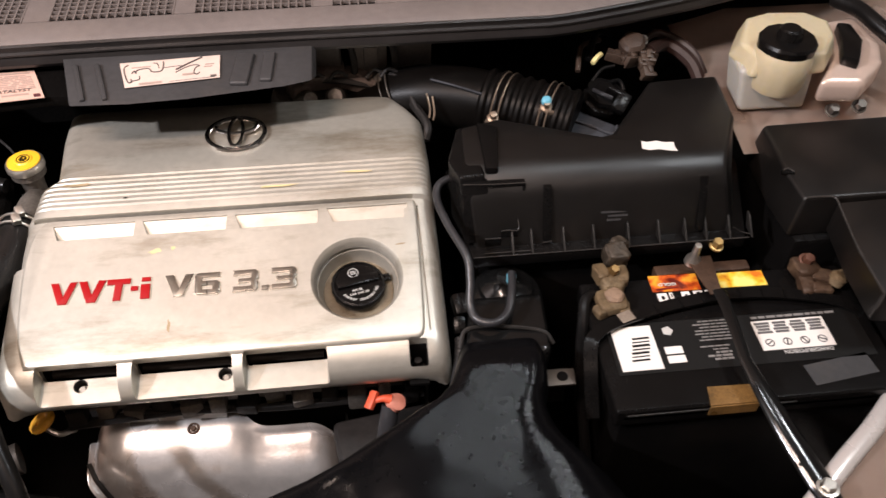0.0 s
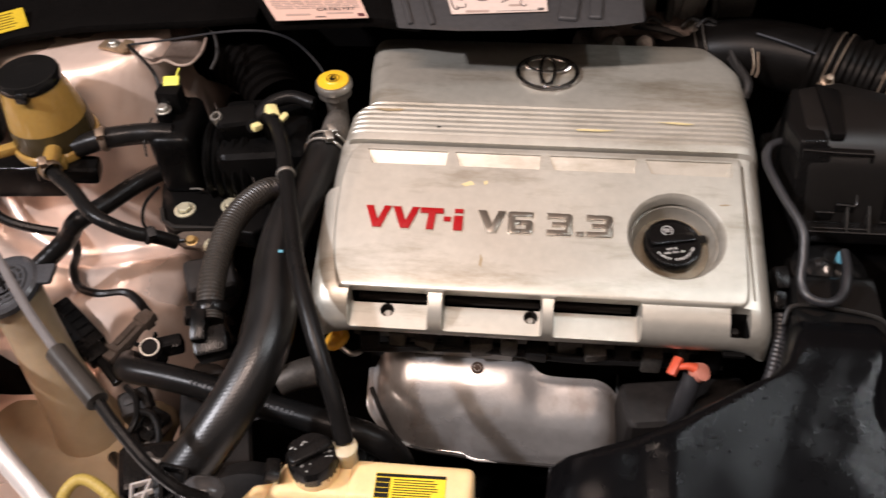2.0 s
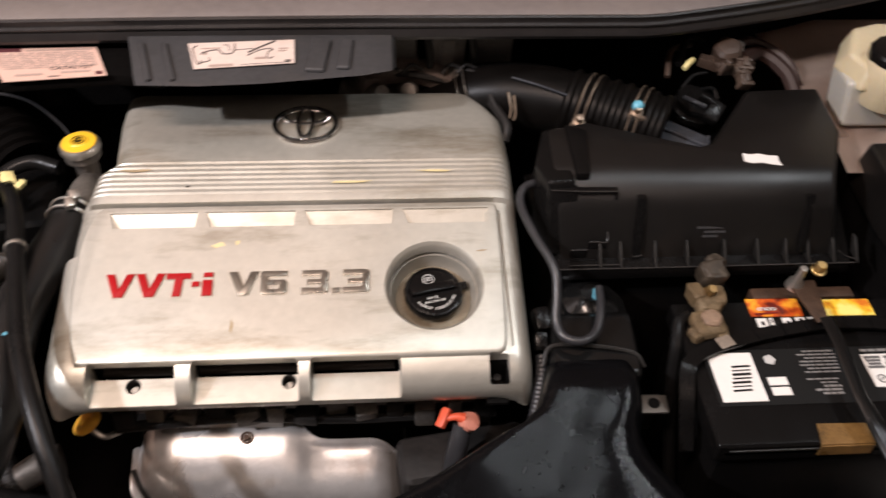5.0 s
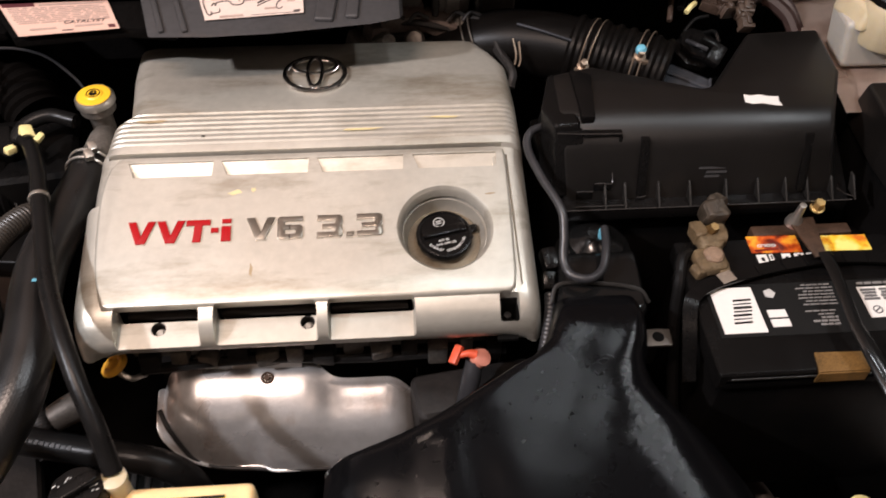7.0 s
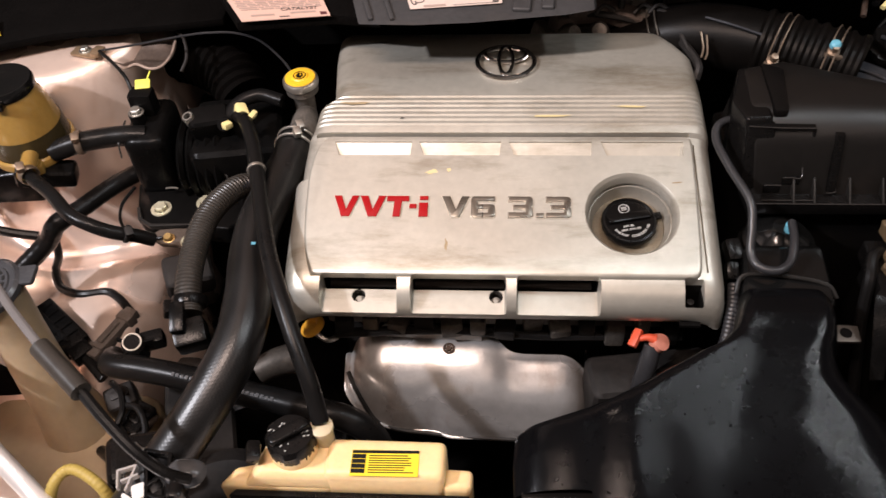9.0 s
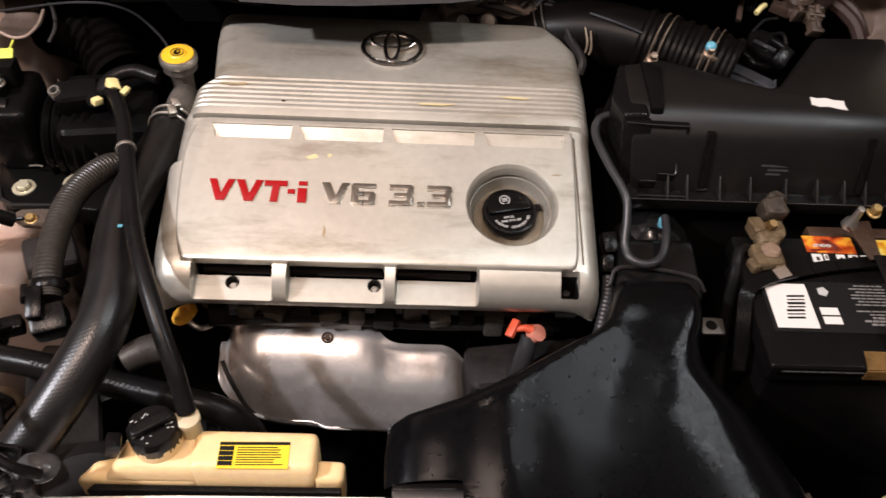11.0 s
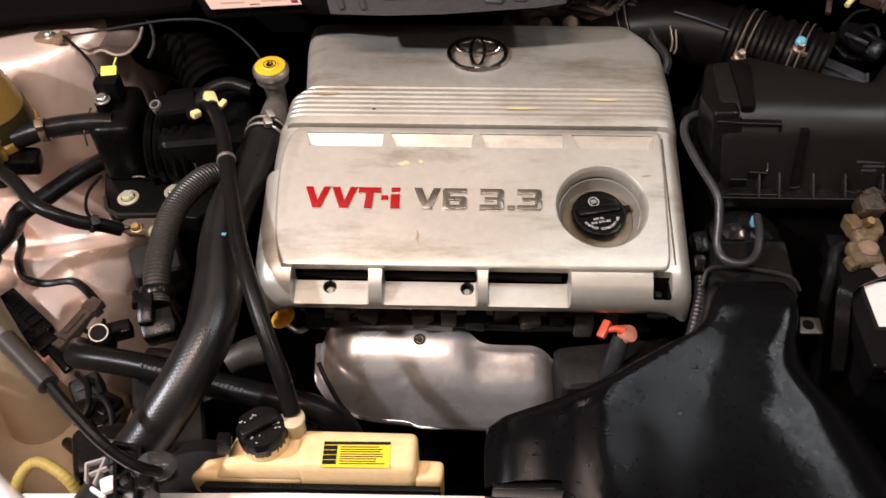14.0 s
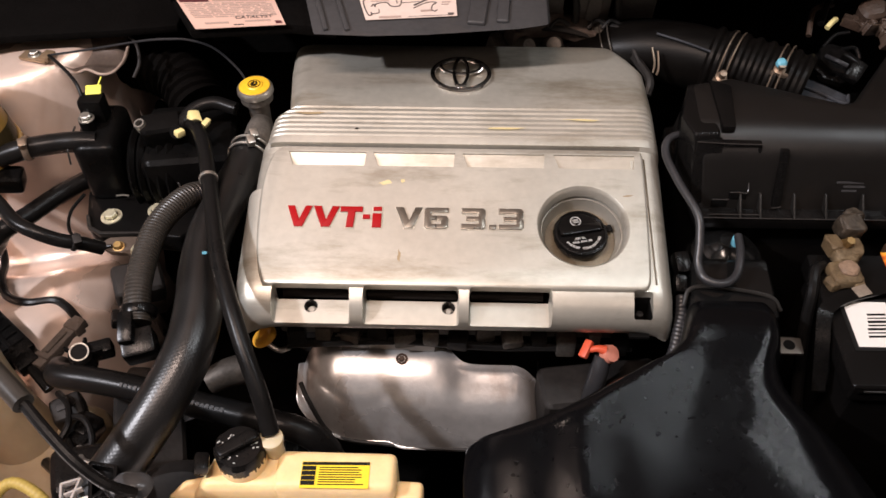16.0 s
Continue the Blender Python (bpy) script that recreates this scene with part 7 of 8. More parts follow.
# ---- coolant tank ----
cool = thing("coolant_tank", (-0.28, 0.28, 0.77), "aged yellowish plastic coolant tank with a black cap", "coolant tank")
bm = B()
prism(bm, [(-0.292, 0.271), (-0.190, 0.271), (-0.1895, 0.3065), (-0.290, 0.3070)], 0.76, 0.829, 0.008, 4)
part("main_chamber", bm, CREAM, cool)
bm = B()
prism(bm, [(-0.192, 0.271), (-0.168, 0.271), (-0.167, 0.289), (-0.192, 0.290)], 0.76, 0.812, 0.006, 4)
part("side_chamber", bm, CREAM, cool)
bm = B()
prism(bm, [(-0.385, 0.271), (-0.285, 0.271), (-0.285, 0.290), (-0.345, 0.295), (-0.372, 0.288)], 0.77, 0.808, 0.008, 4)
part("low_chamber", bm, CREAM, cool)
bm = B()
prism(bm, [(-0.350, 0.2715), (-0.284, 0.2715), (-0.288, 0.306), (-0.342, 0.308)], 0.80, 0.826, 0.008, 4, [(-0.367, 0.2712), (-0.280, 0.2712), (-0.285, 0.310), (-0.350, 0.312)])
part("filler_chamber", bm, CREAM, cool)
bm = B()
lathe(bm, [(0.0205, 0.838), (0.0205, 0.825), (0, 0.825)], pose(-0.3190, 0.2965, 0), 28)
part("filler_neck", bm, CREAM, cool)
bm = B()
lathe(bm, [(0.019, 0.832), (0.0204, 0.833), (0.0204, 0.846), (0.0186, 0.850), (0.010, 0.851), (0, 0.851)], pose(-0.3190, 0.2965, 0), 40, lambda a, z: 1 + ((0.05 + 0.04 * math.sin(3 * a)) if 0.8335 < z < 0.848 and (a * 8 / math.pi + 0.3 * math.sin(2 * a)) % 2 < 1.1 else 0))
capc = part("cap", bm, BLACK, cool)
bm = B()
lump(bm, (-0.3190, 0.2965, 0.853), (0.036, 0.011, 0.010), (0, 0, 35), 0.05, 60)
part("cap_grip", bm, BLACK, capc)
random.seed(12)
bm = B()
for k in range(26):
    a, r = random.uniform(0, 6.28), random.uniform(0.006, 0.017)
    sheet(bm, pose(-0.3190 + r * math.cos(a), 0.2965 + r * math.sin(a), 0.8516, 0, 0, random.uniform(0, 90)), random.uniform(0.001, 0.003), 0.0009)
part("worn_print", bm, GREYINK, capc)
bm = B()
box(bm, (-0.3500, 0.2860, 0.838), (0.012, 0.016, 0.014), 0.003, (0, 20, 10))
part("cap_strap", bm, BLACK, capc)
bm = B()
lathe(bm, [(0.0085, 0.815), (0.0085, 0.842), (0.0100, 0.843), (0.0100, 0.848), (0.0080, 0.849), (0, 0.849)], pose(-0.294, 0.306, 0), 20)
part("hose_spout", bm, MILK, cool, "pale hose spout")
lab = thing("coolant_label", (-0.24, 0.28, 0.829), "yellow and black printed label on the coolant tank", "label")
bm = B()
sheet(bm, pose(-0.2400, 0.2835, 0.8293, 0, 0, 0.5), 0.0565, 0.0235)
part("label_sheet", bm, YELLOW, lab)
bm = B()
sheet(bm, pose(-0.2400, 0.2935, 0.8299, 0, 0, 1), 0.056, 0.0026)
part("print_bar", bm, INK, lab)
random.seed(3)
for k in range(4):
    bm = B()
    sheet(bm, pose(-0.2620, 0.2890 - k * 0.0044, 0.8299, 0, 0, 1), 0.0115, 0.0037)
    part("print_block", bm, INK, lab)
for k in range(8):
    bm = B()
    w = random.uniform(0.030, 0.039)
    sheet(bm, pose(-0.2535 + w / 2, 0.2900 - k * 0.00215, 0.8299, 0, 0, 1), w, 0.0007)
    part("print_bar", bm, INK, lab)

# ---- engine mount and the machinery at its end ----
mount = thing("engine_mount", (-0.51, 0.60, 0.78), "black engine mount bracket with zinc bolts", "engine mount")
bm = B()
prism(bm, [(-0.5606, 0.630), (-0.5510, 0.595), (-0.5436, 0.5741), (-0.5360, 0.5650), (-0.5250, 0.5610), (-0.480, 0.5640), (-0.440, 0.560), (-0.425, 0.575), (-0.425, 0.632)], 0.790, 0.815, 0.004, 3)
part("plate", bm, PUMPBLK, mount)
bm = B()
prism(bm, [(-0.5490, 0.588), (-0.5420, 0.5700), (-0.5260, 0.5600), (-0.480, 0.5625), (-0.480, 0.5655), (-0.5250, 0.5645), (-0.538, 0.5720), (-0.5460, 0.590)], 0.8125, 0.8185, 0.0012)
part("flange", bm, EDGE, mount, "raised worn flange")
bm = B()
prism(bm, [(-0.5227, 0.5455), (-0.5138, 0.5561), (-0.4950, 0.5580), (-0.4732, 0.5585), (-0.4600, 0.5480), (-0.4580, 0.5300), (-0.4779, 0.5260), (-0.4880, 0.5340), (-0.5060, 0.5350)], 0.812, 0.818, 0.002)
part("bracket", bm, material("dusty_tan_metal", (0.11, 0.085, 0.068), 0.55, 0.3, 0.4, 30, 0.3, 200, dirt=(0.05, 0.035, 0.025), dirt_amount=0.7, dirt_scale=30), mount, "dusty tan ear")
bm = B()
box(bm, (-0.474, 0.508, 0.800), (0.050, 0.040, 0.030), 0.008, (10, 8, 25), 3)
part("lower_casting", bm, DARK, mount)
for x, y in ((-0.522, 0.5890), (-0.473, 0.5990), (-0.4740, 0.5385)):
    bm = B()
    hexbolt(bm, (x, y, 0.8150 if y > 0.56 else 0.8178), 0.0072, 0.007, (0, 0, 1), 1.6)
    part("bolt", bm, ZINC, mount, "yellowed zinc bolt")
bm = B()
hexbolt(bm, (-0.4995, 0.5425, 0.8178), 0.0048, 0.006, (0, -0.2, 1), 1.3)
part("small_bolt", bm, BRASS, mount)
bm = B()
tube(bm, [(-0.556, 0.612, 0.826), (-0.562, 0.585, 0.826), (-0.556, 0.560, 0.824), (-0.540, 0.545, 0.821), (-0.522, 0.540, 0.820), (-0.506, 0.541, 0.821)], 0.0018, 8)
part("wire", bm, RUBBER, mount)
pump_edges = ([(-0.556, 0.648, 0.892), (-0.557, 0.622, 0.886), (-0.556, 0.612, 0.870)], [(-0.520, 0.611, 0.826), (-0.512, 0.611, 0.827), (-0.506, 0.611, 0.826)], [(-0.498, 0.611, 0.826), (-0.490, 0.612, 0.827), (-0.482, 0.612, 0.826)],
              [(-0.452, 0.618, 0.850), (-0.446, 0.612, 0.842), (-0.444, 0.607, 0.832)], [(-0.476, 0.660, 0.892), (-0.455, 0.664, 0.897), (-0.436, 0.660, 0.893)], [(-0.520, 0.640, 0.886), (-0.519, 0.628, 0.884), (-0.518, 0.619, 0.878)])
pump = thing("steering_pump", (-0.51, 0.66, 0.80), "black steering pump and mount block beside the engine", "pump")
bm = B()
box(bm, (-0.533, 0.655, 0.850), (0.046, 0.080, 0.080), 0.014, (0, 0, 4), 4)
part("block", bm, PUMPBLK, pump)
bm = B()
box(bm, (-0.538, 0.668, 0.900), (0.026, 0.020, 0.034), 0.004)
lathe(bm, [(0.008, 0), (0.008, 0.012), (0.006, 0.014), (0, 0.014)], pose(-0.541, 0.648, 0.890), 14)
part("lug", bm, PUMPBLK, pump)
bm = B()
hexbolt(bm, (-0.540, 0.648, 0.903), 0.006, 0.006, (0, 0, 1), 1.4)
part("nut", bm, STEEL, pump)
bm = B()
box(bm, (-0.5365, 0.6770, 0.9190), (0.0165, 0.0115, 0.003), 0.001, (25, 0, 8))
box(bm, (-0.5325, 0.6880, 0.9220), (0.0016, 0.012, 0.0016), 0.0004, (25, 0, -12))
part("tag", bm, material("greenish_yellow_plastic", (0.72, 0.70, 0.10), 0.5), pump, "bright yellow plastic tag")
# bright lines on the pump's edges, wear and highlight in one
for pts in pump_edges:
    bm = B()
    tube(bm, pts, 0.0011, 6, 4)
    part("glint_edge", bm, STEEL if pts[0][1] < 0.612 and pts[0][2] < 0.83 else GLINT, pump, "edge line with wear and its glint put into the colour")
bm = B()
for k in range(5):
    lathe(bm, [(0.0, 0), (0.046, 0), (0.050, 0.004), (0.046, 0.008), (0, 0.008)], pose(-0.500 + 0.010 * k, 0.655, 0.835, 0, 90, 0), 30)
part("pulley", bm, PUMPBLK, pump, "ribbed black pulley")
bm = B()
box(bm, (-0.44, 0.665, 0.84), (0.10, 0.10, 0.07), 0.012, (0, 0, 8), 3)
box(bm, (-0.462, 0.650, 0.888), (0.045, 0.030, 0.030), 0.008, (10, 0, 15), 3)
part("casting", bm, PUMPBLK, pump)
bm = B()
lathe(bm, [(0.0035, 0), (0.0062, 0), (0.0066, 0.010), (0.0058, 0.013), (0.0040, 0.013), (0.0036, 0.006)], pose(-0.4795, 0.6440, 0.892, 14, -10, 0), 20)
part("stub", bm, STEEL, pump, "bright metal pipe stub")
bm = B()
tube(bm, [(-0.60, 0.80, 0.86), (-0.54, 0.80, 0.87), (-0.48, 0.775, 0.865), (-0.45, 0.74, 0.85)], 0.030, 18, 12, 0.12, 0.012)
tagged(finish(bm, "air_pipe", OLDRUB), "dark corrugated air pipe at the firewall", "pipe")

bm = B()
tube(bm, [(-0.405, 0.588, 0.855), (-0.419, 0.570, 0.868), (-0.434, 0.537, 0.873), (-0.441, 0.500, 0.872), (-0.440, 0.450, 0.866), (-0.434, 0.415, 0.855)], 0.0118, 16, 12, 0.07, 0.0036)
loom = tagged(finish(bm, "split_loom", LOOMGREY), "corrugated dark grey split loom beside the radiator hose", "wiring")
bm = B()
box(bm, (-0.431, 0.400, 0.842), (0.030, 0.026, 0.030), 0.004, (20, 0, 20))
box(bm, (-0.440, 0.408, 0.852), (0.014, 0.030, 0.036), 0.004, (20, 0, 10))
ring(bm, (-0.4365, 0.428, 0.856), (0.1, -0.9, -0.35), 0.0145, 0.0028, 24, 8, 1, 2)
box(bm, (-0.455, 0.424, 0.850), (0.014, 0.016, 0.012), 0.003, (0, 20, 20))
part("connector", bm, BLACK, loom, "black plug and clip")
bm = B()
tube(bm, [(-0.412, 0.590, 0.850), (-0.405, 0.545, 0.855), (-0.405, 0.480, 0.845), (-0.410, 0.420, 0.82)], 0.008, 10)
tagged(finish(bm, "wire_bundle", RUBBER), "black wire bundle between the loom and the hose", "wiring")
bm = B()
box(bm, (-0.398, 0.575, 0.872), (0.010, 0.016, 0.008), 0.002, (0, 0, 30))
tagged(finish(bm, "loom_clip", material("deep_blue_plastic", (0.05, 0.12, 0.30), 0.5)), "small dark blue loom clip", "clip")

lower = thing("coolant_hose", (-0.45, 0.40, 0.74), "black rubber hose with pale print below the radiator hose", "hose")
bm = B()
tube(bm, [(-0.552, 0.438, 0.745), (-0.5430, 0.4220, 0.757), (-0.5028, 0.4142, 0.760), (-0.4629, 0.4064, 0.760), (-0.4027, 0.3912, 0.760), (-0.3441, 0.3771, 0.760), (-0.2980, 0.3680, 0.756), (-0.272, 0.3640, 0.735), (-0.262, 0.362, 0.69), (-0.260, 0.362, 0.60)], 0.0132, 16, 12)
part("hose_body", bm, RUBBER, lower)
bm = B()
ring(bm, (-0.524, 0.440, 0.772), (0.2, -0.3, 1), 0.0090, 0.0010, 24, 6)
part("spring_clamp", bm, STEEL, lower, "bright spring clamp")
bm = B()
lathe(bm, [(0, -0.03), (0.012, -0.03), (0.012, 0.0), (0.009, 0.003), (0, 0.003)], pose(-0.524, 0.440, 0.768, 15, 10, 0), 18)
box(bm, (-0.512, 0.452, 0.758), (0.030, 0.016, 0.020), 0.004, (10, 0, 20))
for a in (20, 95, 160, 250):
    box(bm, (-0.524 + 0.0155 * math.cos(radians(a)), 0.440 + 0.0155 * math.sin(radians(a)), 0.766), (0.011, 0.003, 0.006), 0.001, (0, 0, a))
part("hose_end", bm, BLACK, lower)
bm = B()
for k in range(22):
    if 8 < k < 12:
        continue
    x = -0.470 + k * 0.0050
    sheet(bm, pose(x, 0.4020 - (x + 0.470) * 0.245, 0.7728, 18, 0, -13), 0.0030, 0.0040 - 0.0008 * (k % 3))
part("hose_print", bm, GREYPLATE, lower)
bm = B()
tube(bm, [(-0.382, 0.402, 0.780), (-0.366, 0.410, 0.784), (-0.350, 0.416, 0.784)], [0.0125, 0.0140, 0.0150], 18)
tagged(finish(bm, "alloy_pipe", material("dull_brown_alloy", (0.075, 0.062, 0.052), 0.55, 0.5, 0.4, 30, 0.3, 250)), "dull cast alloy pipe behind the hoses", "pipe")
bm = B()
lathe(bm, [(0, 0), (0.055, 0), (0.060, 0.01), (0.060, 0.03), (0.045, 0.036), (0.02, 0.038), (0, 0.038)], pose(-0.42, 0.34, 0.64, 60, 0, 10), 36, lambda a, z: 1 + 0.02 * math.sin(18 * a))
tagged(finish(bm, "alternator", DARK), "dark alternator low beside the engine", "alternator")
bm = B()
tube(bm, [(-0.505, 0.350, 0.74), (-0.490, 0.330, 0.75), (-0.470, 0.335, 0.74), (-0.468, 0.352, 0.72)], 0.004, 8)
tagged(finish(bm, "bent_pipe", ALLOY), "thin rusty bent pipe low in the bay", "pipe")
bm = B()
box(bm, (-0.505, 0.330, 0.70), (0.06, 0.05, 0.10), 0.012, (10, 15, 20), 3)
tagged(finish(bm, "relay_block", BLACK), "black relay block low in the bay", "relay")

random.seed(44)
low = thing("lower_pipes", (-0.50, 0.42, 0.62), "dark oily pipes and wires low beside the engine", "pipes")
for k, (pts, r) in enumerate((([(-0.560, 0.500, 0.640), (-0.520, 0.470, 0.650), (-0.500, 0.420, 0.640), (-0.505, 0.360, 0.60)], 0.007), ([(-0.545, 0.520, 0.610), (-0.500, 0.500, 0.630), (-0.470, 0.440, 0.640), (-0.462, 0.380, 0.61)], 0.009),
                           ([(-0.575, 0.375, 0.66), (-0.540, 0.350, 0.680), (-0.500, 0.345, 0.665), (-0.470, 0.330, 0.64)], 0.006), ([(-0.470, 0.500, 0.66), (-0.445, 0.470, 0.68), (-0.430, 0.430, 0.66)], 0.010))):
    bm = B()
    tube(bm, pts, r, 10, 10, 0.08 if k % 2 else 0.0, 0.005)
    part("pipe", bm, DARK if k % 2 else RUBBER, low)
bm = B()
prism(bm, [(-0.30, 0.345), (-0.300, 0.425), (-0.375, 0.425), (-0.375, 0.345)], 0.635, 0.660, 0.004)
part("ribbed_casting", bm, DARK, low, "dark ribbed casting")
for k in range(5):
    bm = B()
    box(bm, (-0.366 + 0.014 * k, 0.385, 0.664), (0.005, 0.070, 0.010), 0.0015, (0, 0, 4))
    part("rib", bm, DARK, low)

plugs = thing("lower_connector", (-0.545, 0.40, 0.66), "dark wiring plugs and coiled leads low beside the washer tank", "connector")
for k, (c, sz, tn) in enumerate((((-0.5640, 0.4300, 0.672), (0.034, 0.030, 0.030), (10, 0, 30)), ((-0.5400, 0.4050, 0.670), (0.026, 0.040, 0.026), (0, 12, -20)), ((-0.5330, 0.3720, 0.668), (0.036, 0.026, 0.030), (14, 0, 35)), ((-0.5120, 0.3500, 0.662), (0.026, 0.026, 0.026), (0, 0, 10)))):
    bm = B()
    box(bm, c, sz, 0.006, tn, 3)
    box(bm, (c[0], c[1], c[2] + sz[2] * 0.42), (sz[0] * 0.6, sz[1] * 0.35, sz[2] * 0.3), 0.002, tn)
    part("plug", bm, BLACK if k % 2 else DARK, plugs)
for pts in ([(-0.575, 0.442, 0.690), (-0.556, 0.424, 0.698), (-0.548, 0.400, 0.696), (-0.556, 0.378, 0.690)], [(-0.552, 0.412, 0.694), (-0.530, 0.404, 0.700), (-0.518, 0.384, 0.694), (-0.522, 0.362, 0.684)], [(-0.545, 0.385, 0.690), (-0.528, 0.366, 0.694), (-0.508, 0.366, 0.688), (-0.498, 0.380, 0.676)]):
    bm = B()
    tube(bm, pts, 0.0036, 8, 10)
    part("lead", bm, RUBBER, plugs)

# ---- engine under its cover ----
engine = thing("engine_block", (-0.15, 0.62, 0.40), "dark oily engine block and heads under the cover", "engine")
bm = B()
box(bm, (-0.14, 0.60, 0.66), (0.36, 0.22, 0.34), 0.02)
part("block", bm, DARK, engine)
bm = B()
box(bm, (-0.145, 0.478, 0.800), (0.35, 0.040, 0.028), 0.006)
part("rocker_cover", bm, ALLOY, engine, "grey alloy rocker cover edge")
random.seed(21)
for k in range(13):
    bm = B()
    x = -0.30 + k * 0.0265
    box(bm, (x, 0.452 + random.uniform(-0.004, 0.004), 0.800 + random.uniform(-0.008, 0.004)), (random.uniform(0.010, 0.022), 0.018, random.uniform(0.012, 0.026)), 0.003, (random.uniform(-15, 15), 0, random.uniform(-12, 12)))
    part("lug", bm, ALLOY if k % 3 else DARK, engine)
bm = B()
tube(bm, [(-0.31, 0.445, 0.787), (-0.20, 0.448, 0.792), (-0.10, 0.446, 0.788), (0.03, 0.447, 0.790)], 0.005, 8)
part("fuel_pipe", bm, DARK, engine)
bm = B()
box(bm, (0.0, 0.42, 0.72), (0.12, 0.05, 0.10), 0.01, (0, 0, 8), 3)
part("side_casting", bm, DARK, engine)
bm = B()
for k, (x, y, z) in enumerate(((-0.05, 0.79, 0.90), (0.00, 0.80, 0.915), (-0.09, 0.785, 0.905), (-0.02, 0.77, 0.895), (0.03, 0.79, 0.90))):
    box(bm, (x, y, z), (0.045, 0.03, 0.03), 0.006, (random.uniform(-30, 30), random.uniform(-30, 30), random.uniform(-40, 40)), 3)
    lathe(bm, [(0, 0), (0.012, 0), (0.012, 0.02), (0.008, 0.026), (0, 0.026)], pose(x + 0.01, y - 0.014, z + 0.008, 40, 20 * k, 0), 14)
part("throttle_linkage", bm, ALLOY, engine, "dull alloy throttle linkage")
DUSTY = material("dusty_brown_alloy", (0.12, 0.093, 0.08), 0.6, 0.2, 0.4, 30, 0.4, 200, dirt=(0.07, 0.05, 0.04), dirt_amount=0.6)
for c, sz, tn in (((-0.052, 0.788, 0.936), (0.050, 0.026, 0.022), (12, 0, 6)), ((-0.010, 0.780, 0.932), (0.044, 0.022, 0.020), (8, 8, -18)), ((-0.080, 0.778, 0.926), (0.026, 0.020, 0.018), (0, 15, 30)), ((0.018, 0.772, 0.934), (0.030, 0.018, 0.014), (10, 0, -24))):
    bm = B()
    box(bm, c, sz, 0.004, tn)
    part("throttle_casting", bm, DUSTY, engine, "dusty brown alloy casting")
for x in (-0.072, -0.046, -0.004, 0.012):
    bm = B()
    tube(bm, [(x, 0.766, 0.944), (x + 0.010, 0.772, 0.951), (x + 0.022, 0.770, 0.946)], 0.0022, 8)
    part("linkage_rod", bm, DARK, engine)
for pts, r in (([(-0.10, 0.79, 0.93), (-0.04, 0.775, 0.938), (0.02, 0.765, 0.93)], 0.004), ([(-0.02, 0.80, 0.93), (0.03, 0.765, 0.945), (0.05, 0.72, 0.93)], 0.003), ([(0.045, 0.735, 0.93), (0.058, 0.70, 0.925), (0.055, 0.685, 0.915)], 0.005)):
    bm = B()
    tube(bm, pts, r, 8)
    part("linkage_pipe", bm, DARK, engine)

dip = thing("oil_dipstick", (-0.335, 0.45, 0.79), "amber plastic ring handle of the oil dipstick", "dipstick")
bm = B()
ring(bm, (-0.3312, 0.4431, 0.800), (-0.45, 0.12, 0.88), 0.0092, 0.0040, 28, 10, 1.0)
lathe(bm, [(0, -0.002), (0.009, -0.002), (0.009, 0.001), (0, 0.001)], Matrix.Translation((-0.3312, 0.4431, 0.799)) @ Vector((-0.45, 0.12, 0.88)).to_track_quat("Z", "Y").to_matrix().to_4x4() @ Matrix.Diagonal((1, 1, 1, 1)), 24)
part("ring_handle", bm, AMBER, dip)
bm = B()
tube(bm, [(-0.330, 0.440, 0.795), (-0.318, 0.436, 0.788), (-0.312, 0.444, 0.78), (-0.314, 0.455, 0.765)], 0.0028, 8)
part("tube", bm, STEEL, dip)
gear = thing("gearbox_dipstick", (-0.01, 0.41, 0.80), "faded orange handle of the gearbox dipstick", "dipstick")
bm = B()
box(bm, (-0.0205, 0.4205, 0.822), (0.008, 0.018, 0.006), 0.0016, (25, -20, -38))
tube(bm, [(-0.018, 0.420, 0.821), (-0.010, 0.4205, 0.823), (-0.003, 0.420, 0.821)], [0.0026, 0.0034, 0.0050], 12)
part("handle", bm, ORANGE, gear)
bm = B()
lathe(bm, [(0, 0), (0.0085, 0), (0.0094, 0.003), (0.0080, 0.009), (0, 0.010)], pose(-0.0005, 0.4205, 0.813, 20, 30, 0), 20)
part("knob", bm, material("faded_pink_plastic", (0.55, 0.21, 0.15), 0.5), gear, "faded pink knob")
bm = B()
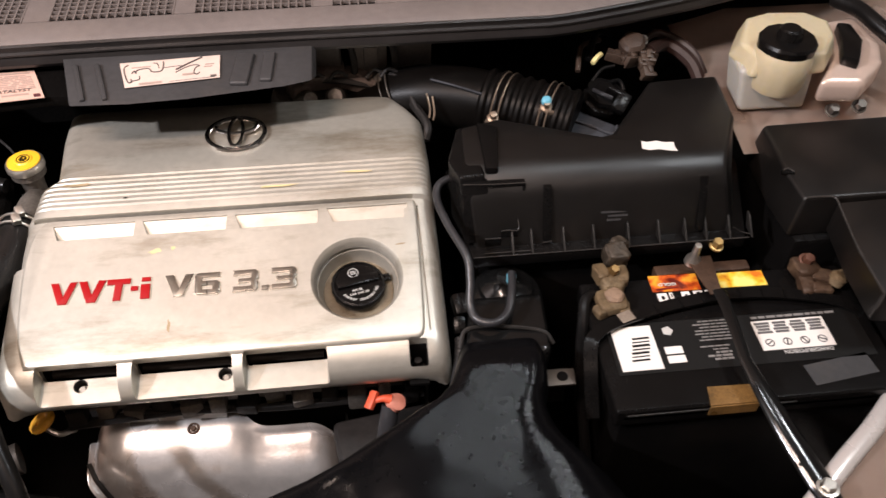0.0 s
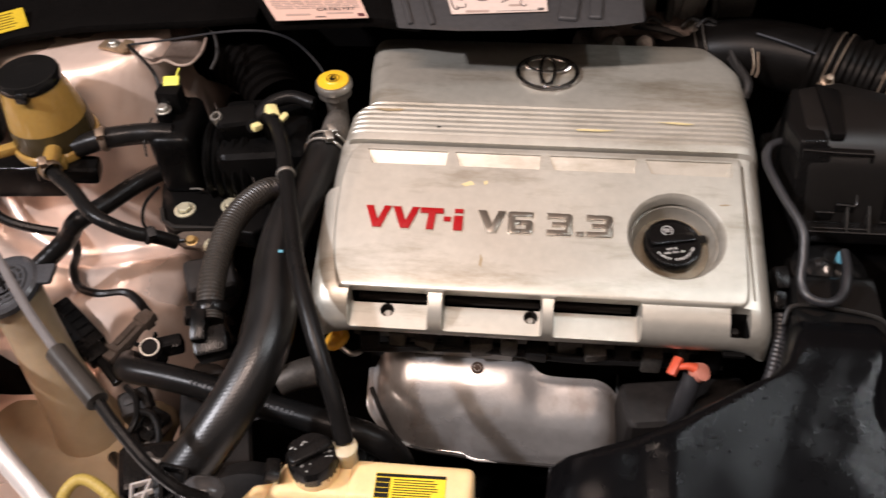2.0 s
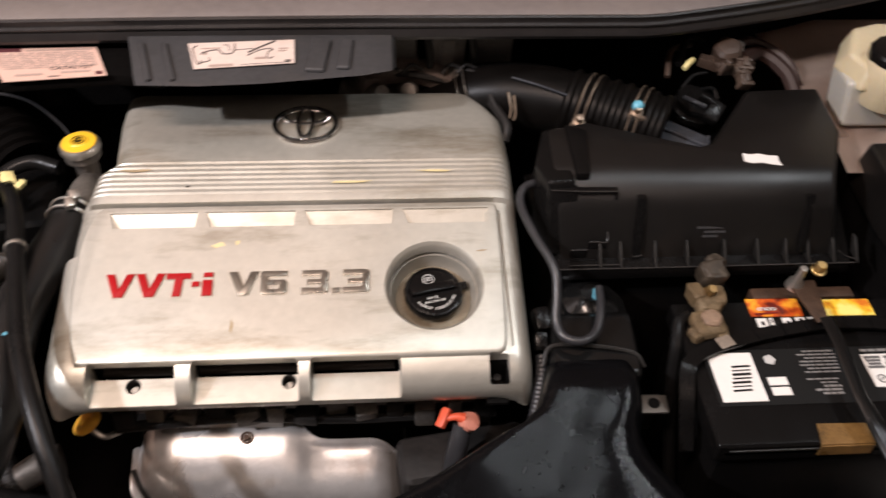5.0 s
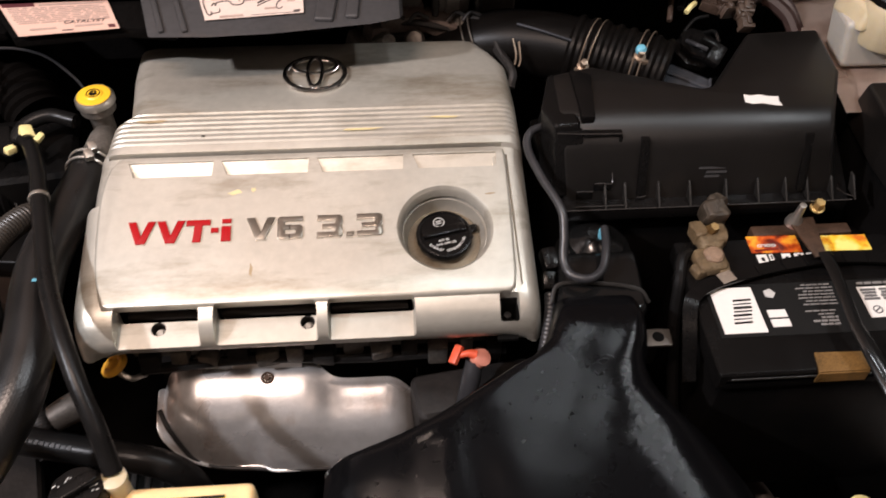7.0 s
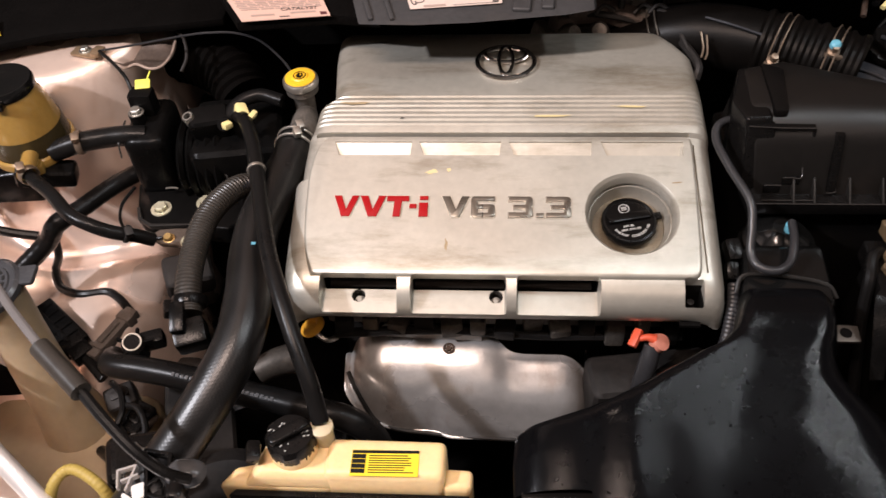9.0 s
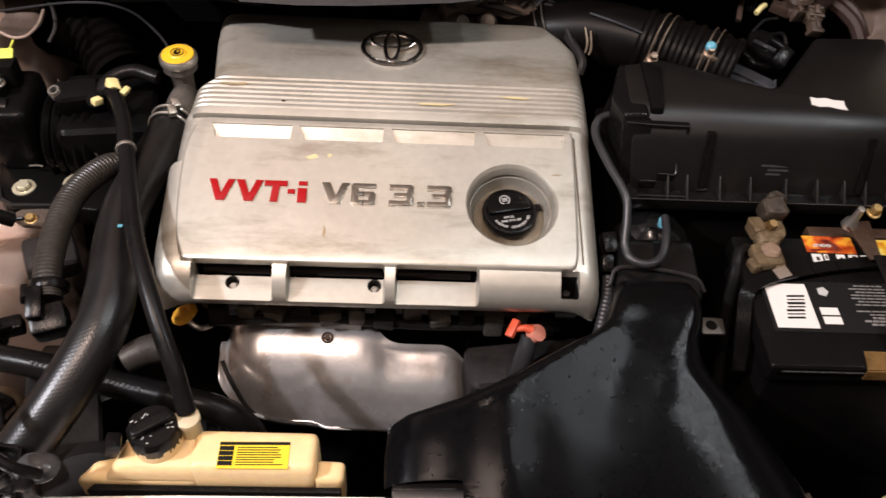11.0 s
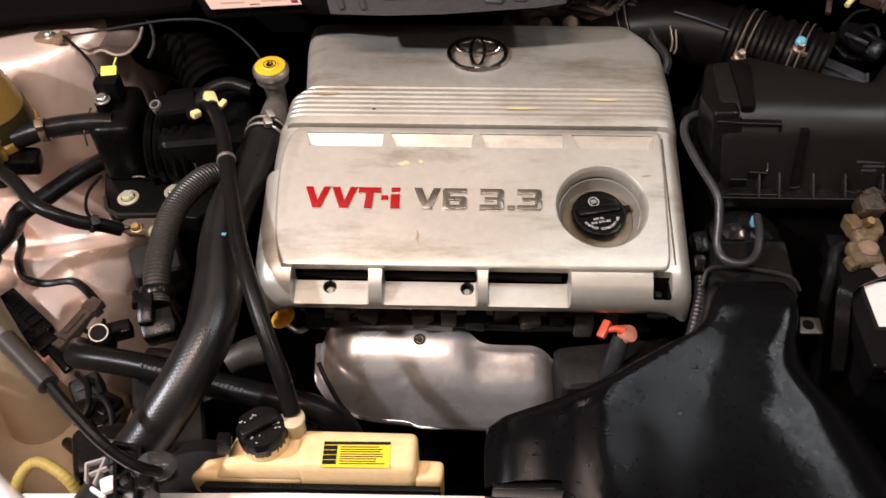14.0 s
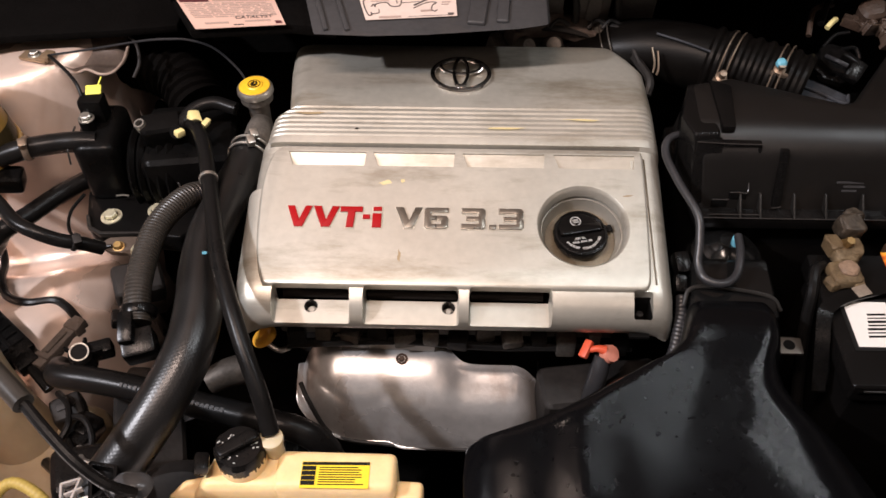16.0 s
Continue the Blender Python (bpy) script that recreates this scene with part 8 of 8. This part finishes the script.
tube(bm, [(-0.004, 0.419, 0.814), (-0.007, 0.410, 0.800), (-0.011, 0.402, 0.78), (-0.018, 0.395, 0.74)], [0.008, 0.009, 0.009, 0.007], 14)
part("tube", bm, GREYRUB, gear)

brk = thing("steel_bracket", (0.15, 0.405, 0.85), "small zinc steel bracket with a hole", "bracket")
bm = B()
prism(bm, [(0.136, 0.395), (0.164, 0.395), (0.165, 0.412), (0.138, 0.413)], 0.8545, 0.8575, 0.0008)
part("plate", bm, DUSTYSTEEL, brk)
# no opening here: a black disc gives the hole its darkness
bm = B()
lathe(bm, [(0, 0), (0.0052, 0), (0.0052, 0.0004), (0, 0.0004)], pose(0.153, 0.404, 0.8576), 20)
part("hole", bm, SHADEBLACK, brk)
bm = B()
box(bm, (0.150, 0.4135, 0.83), (0.022, 0.003, 0.05), 0.0008)
part("leg", bm, DARK, brk)

sens = thing("knock_sensor_plug", (0.065, 0.46, 0.84), "black plug and ribbed sleeve on the intake neck's side", "connector")
bm = B()
box(bm, (0.070, 0.490, 0.866), (0.015, 0.022, 0.016), 0.004, (20, 0, 10))
box(bm, (0.067, 0.470, 0.860), (0.012, 0.018, 0.014), 0.004, (30, 0, 0))
part("plug", bm, BLACK, sens)
bm = B()
tube(bm, [(0.066, 0.455, 0.860), (0.063, 0.435, 0.854), (0.056, 0.410, 0.845), (0.050, 0.395, 0.835)], 0.005, 10, 12, 0.10, 0.004)
part("sleeve", bm, GREYRUB, sens)

loop = thing("drain_hose", (0.28, 0.39, 0.57), "grey brown hose loop with a spring clip below the battery", "hose")
bm = B()
tube(bm, [(0.235, 0.40, 0.55), (0.262, 0.412, 0.590), (0.290, 0.400, 0.600), (0.310, 0.378, 0.600), (0.320, 0.352, 0.598)], 0.0110, 14)
part("hose_body", bm, material("brown_rubber", (0.045, 0.036, 0.03), 0.6), loop)
clamp_band("clip", (0.320, 0.353, 0.598), (0.3, -1, 0), 0.0125, loop, w=0.006)
bm = B()
lathe(bm, [(0, 0), (0.014, 0), (0.012, 0.014), (0.006, 0.018), (0, 0.018)], pose(0.300, 0.262, 0.79), 18)
tagged(finish(bm, "yellow_plug", GREENISH), "pale yellow plug beside the wing's rim", "plug")
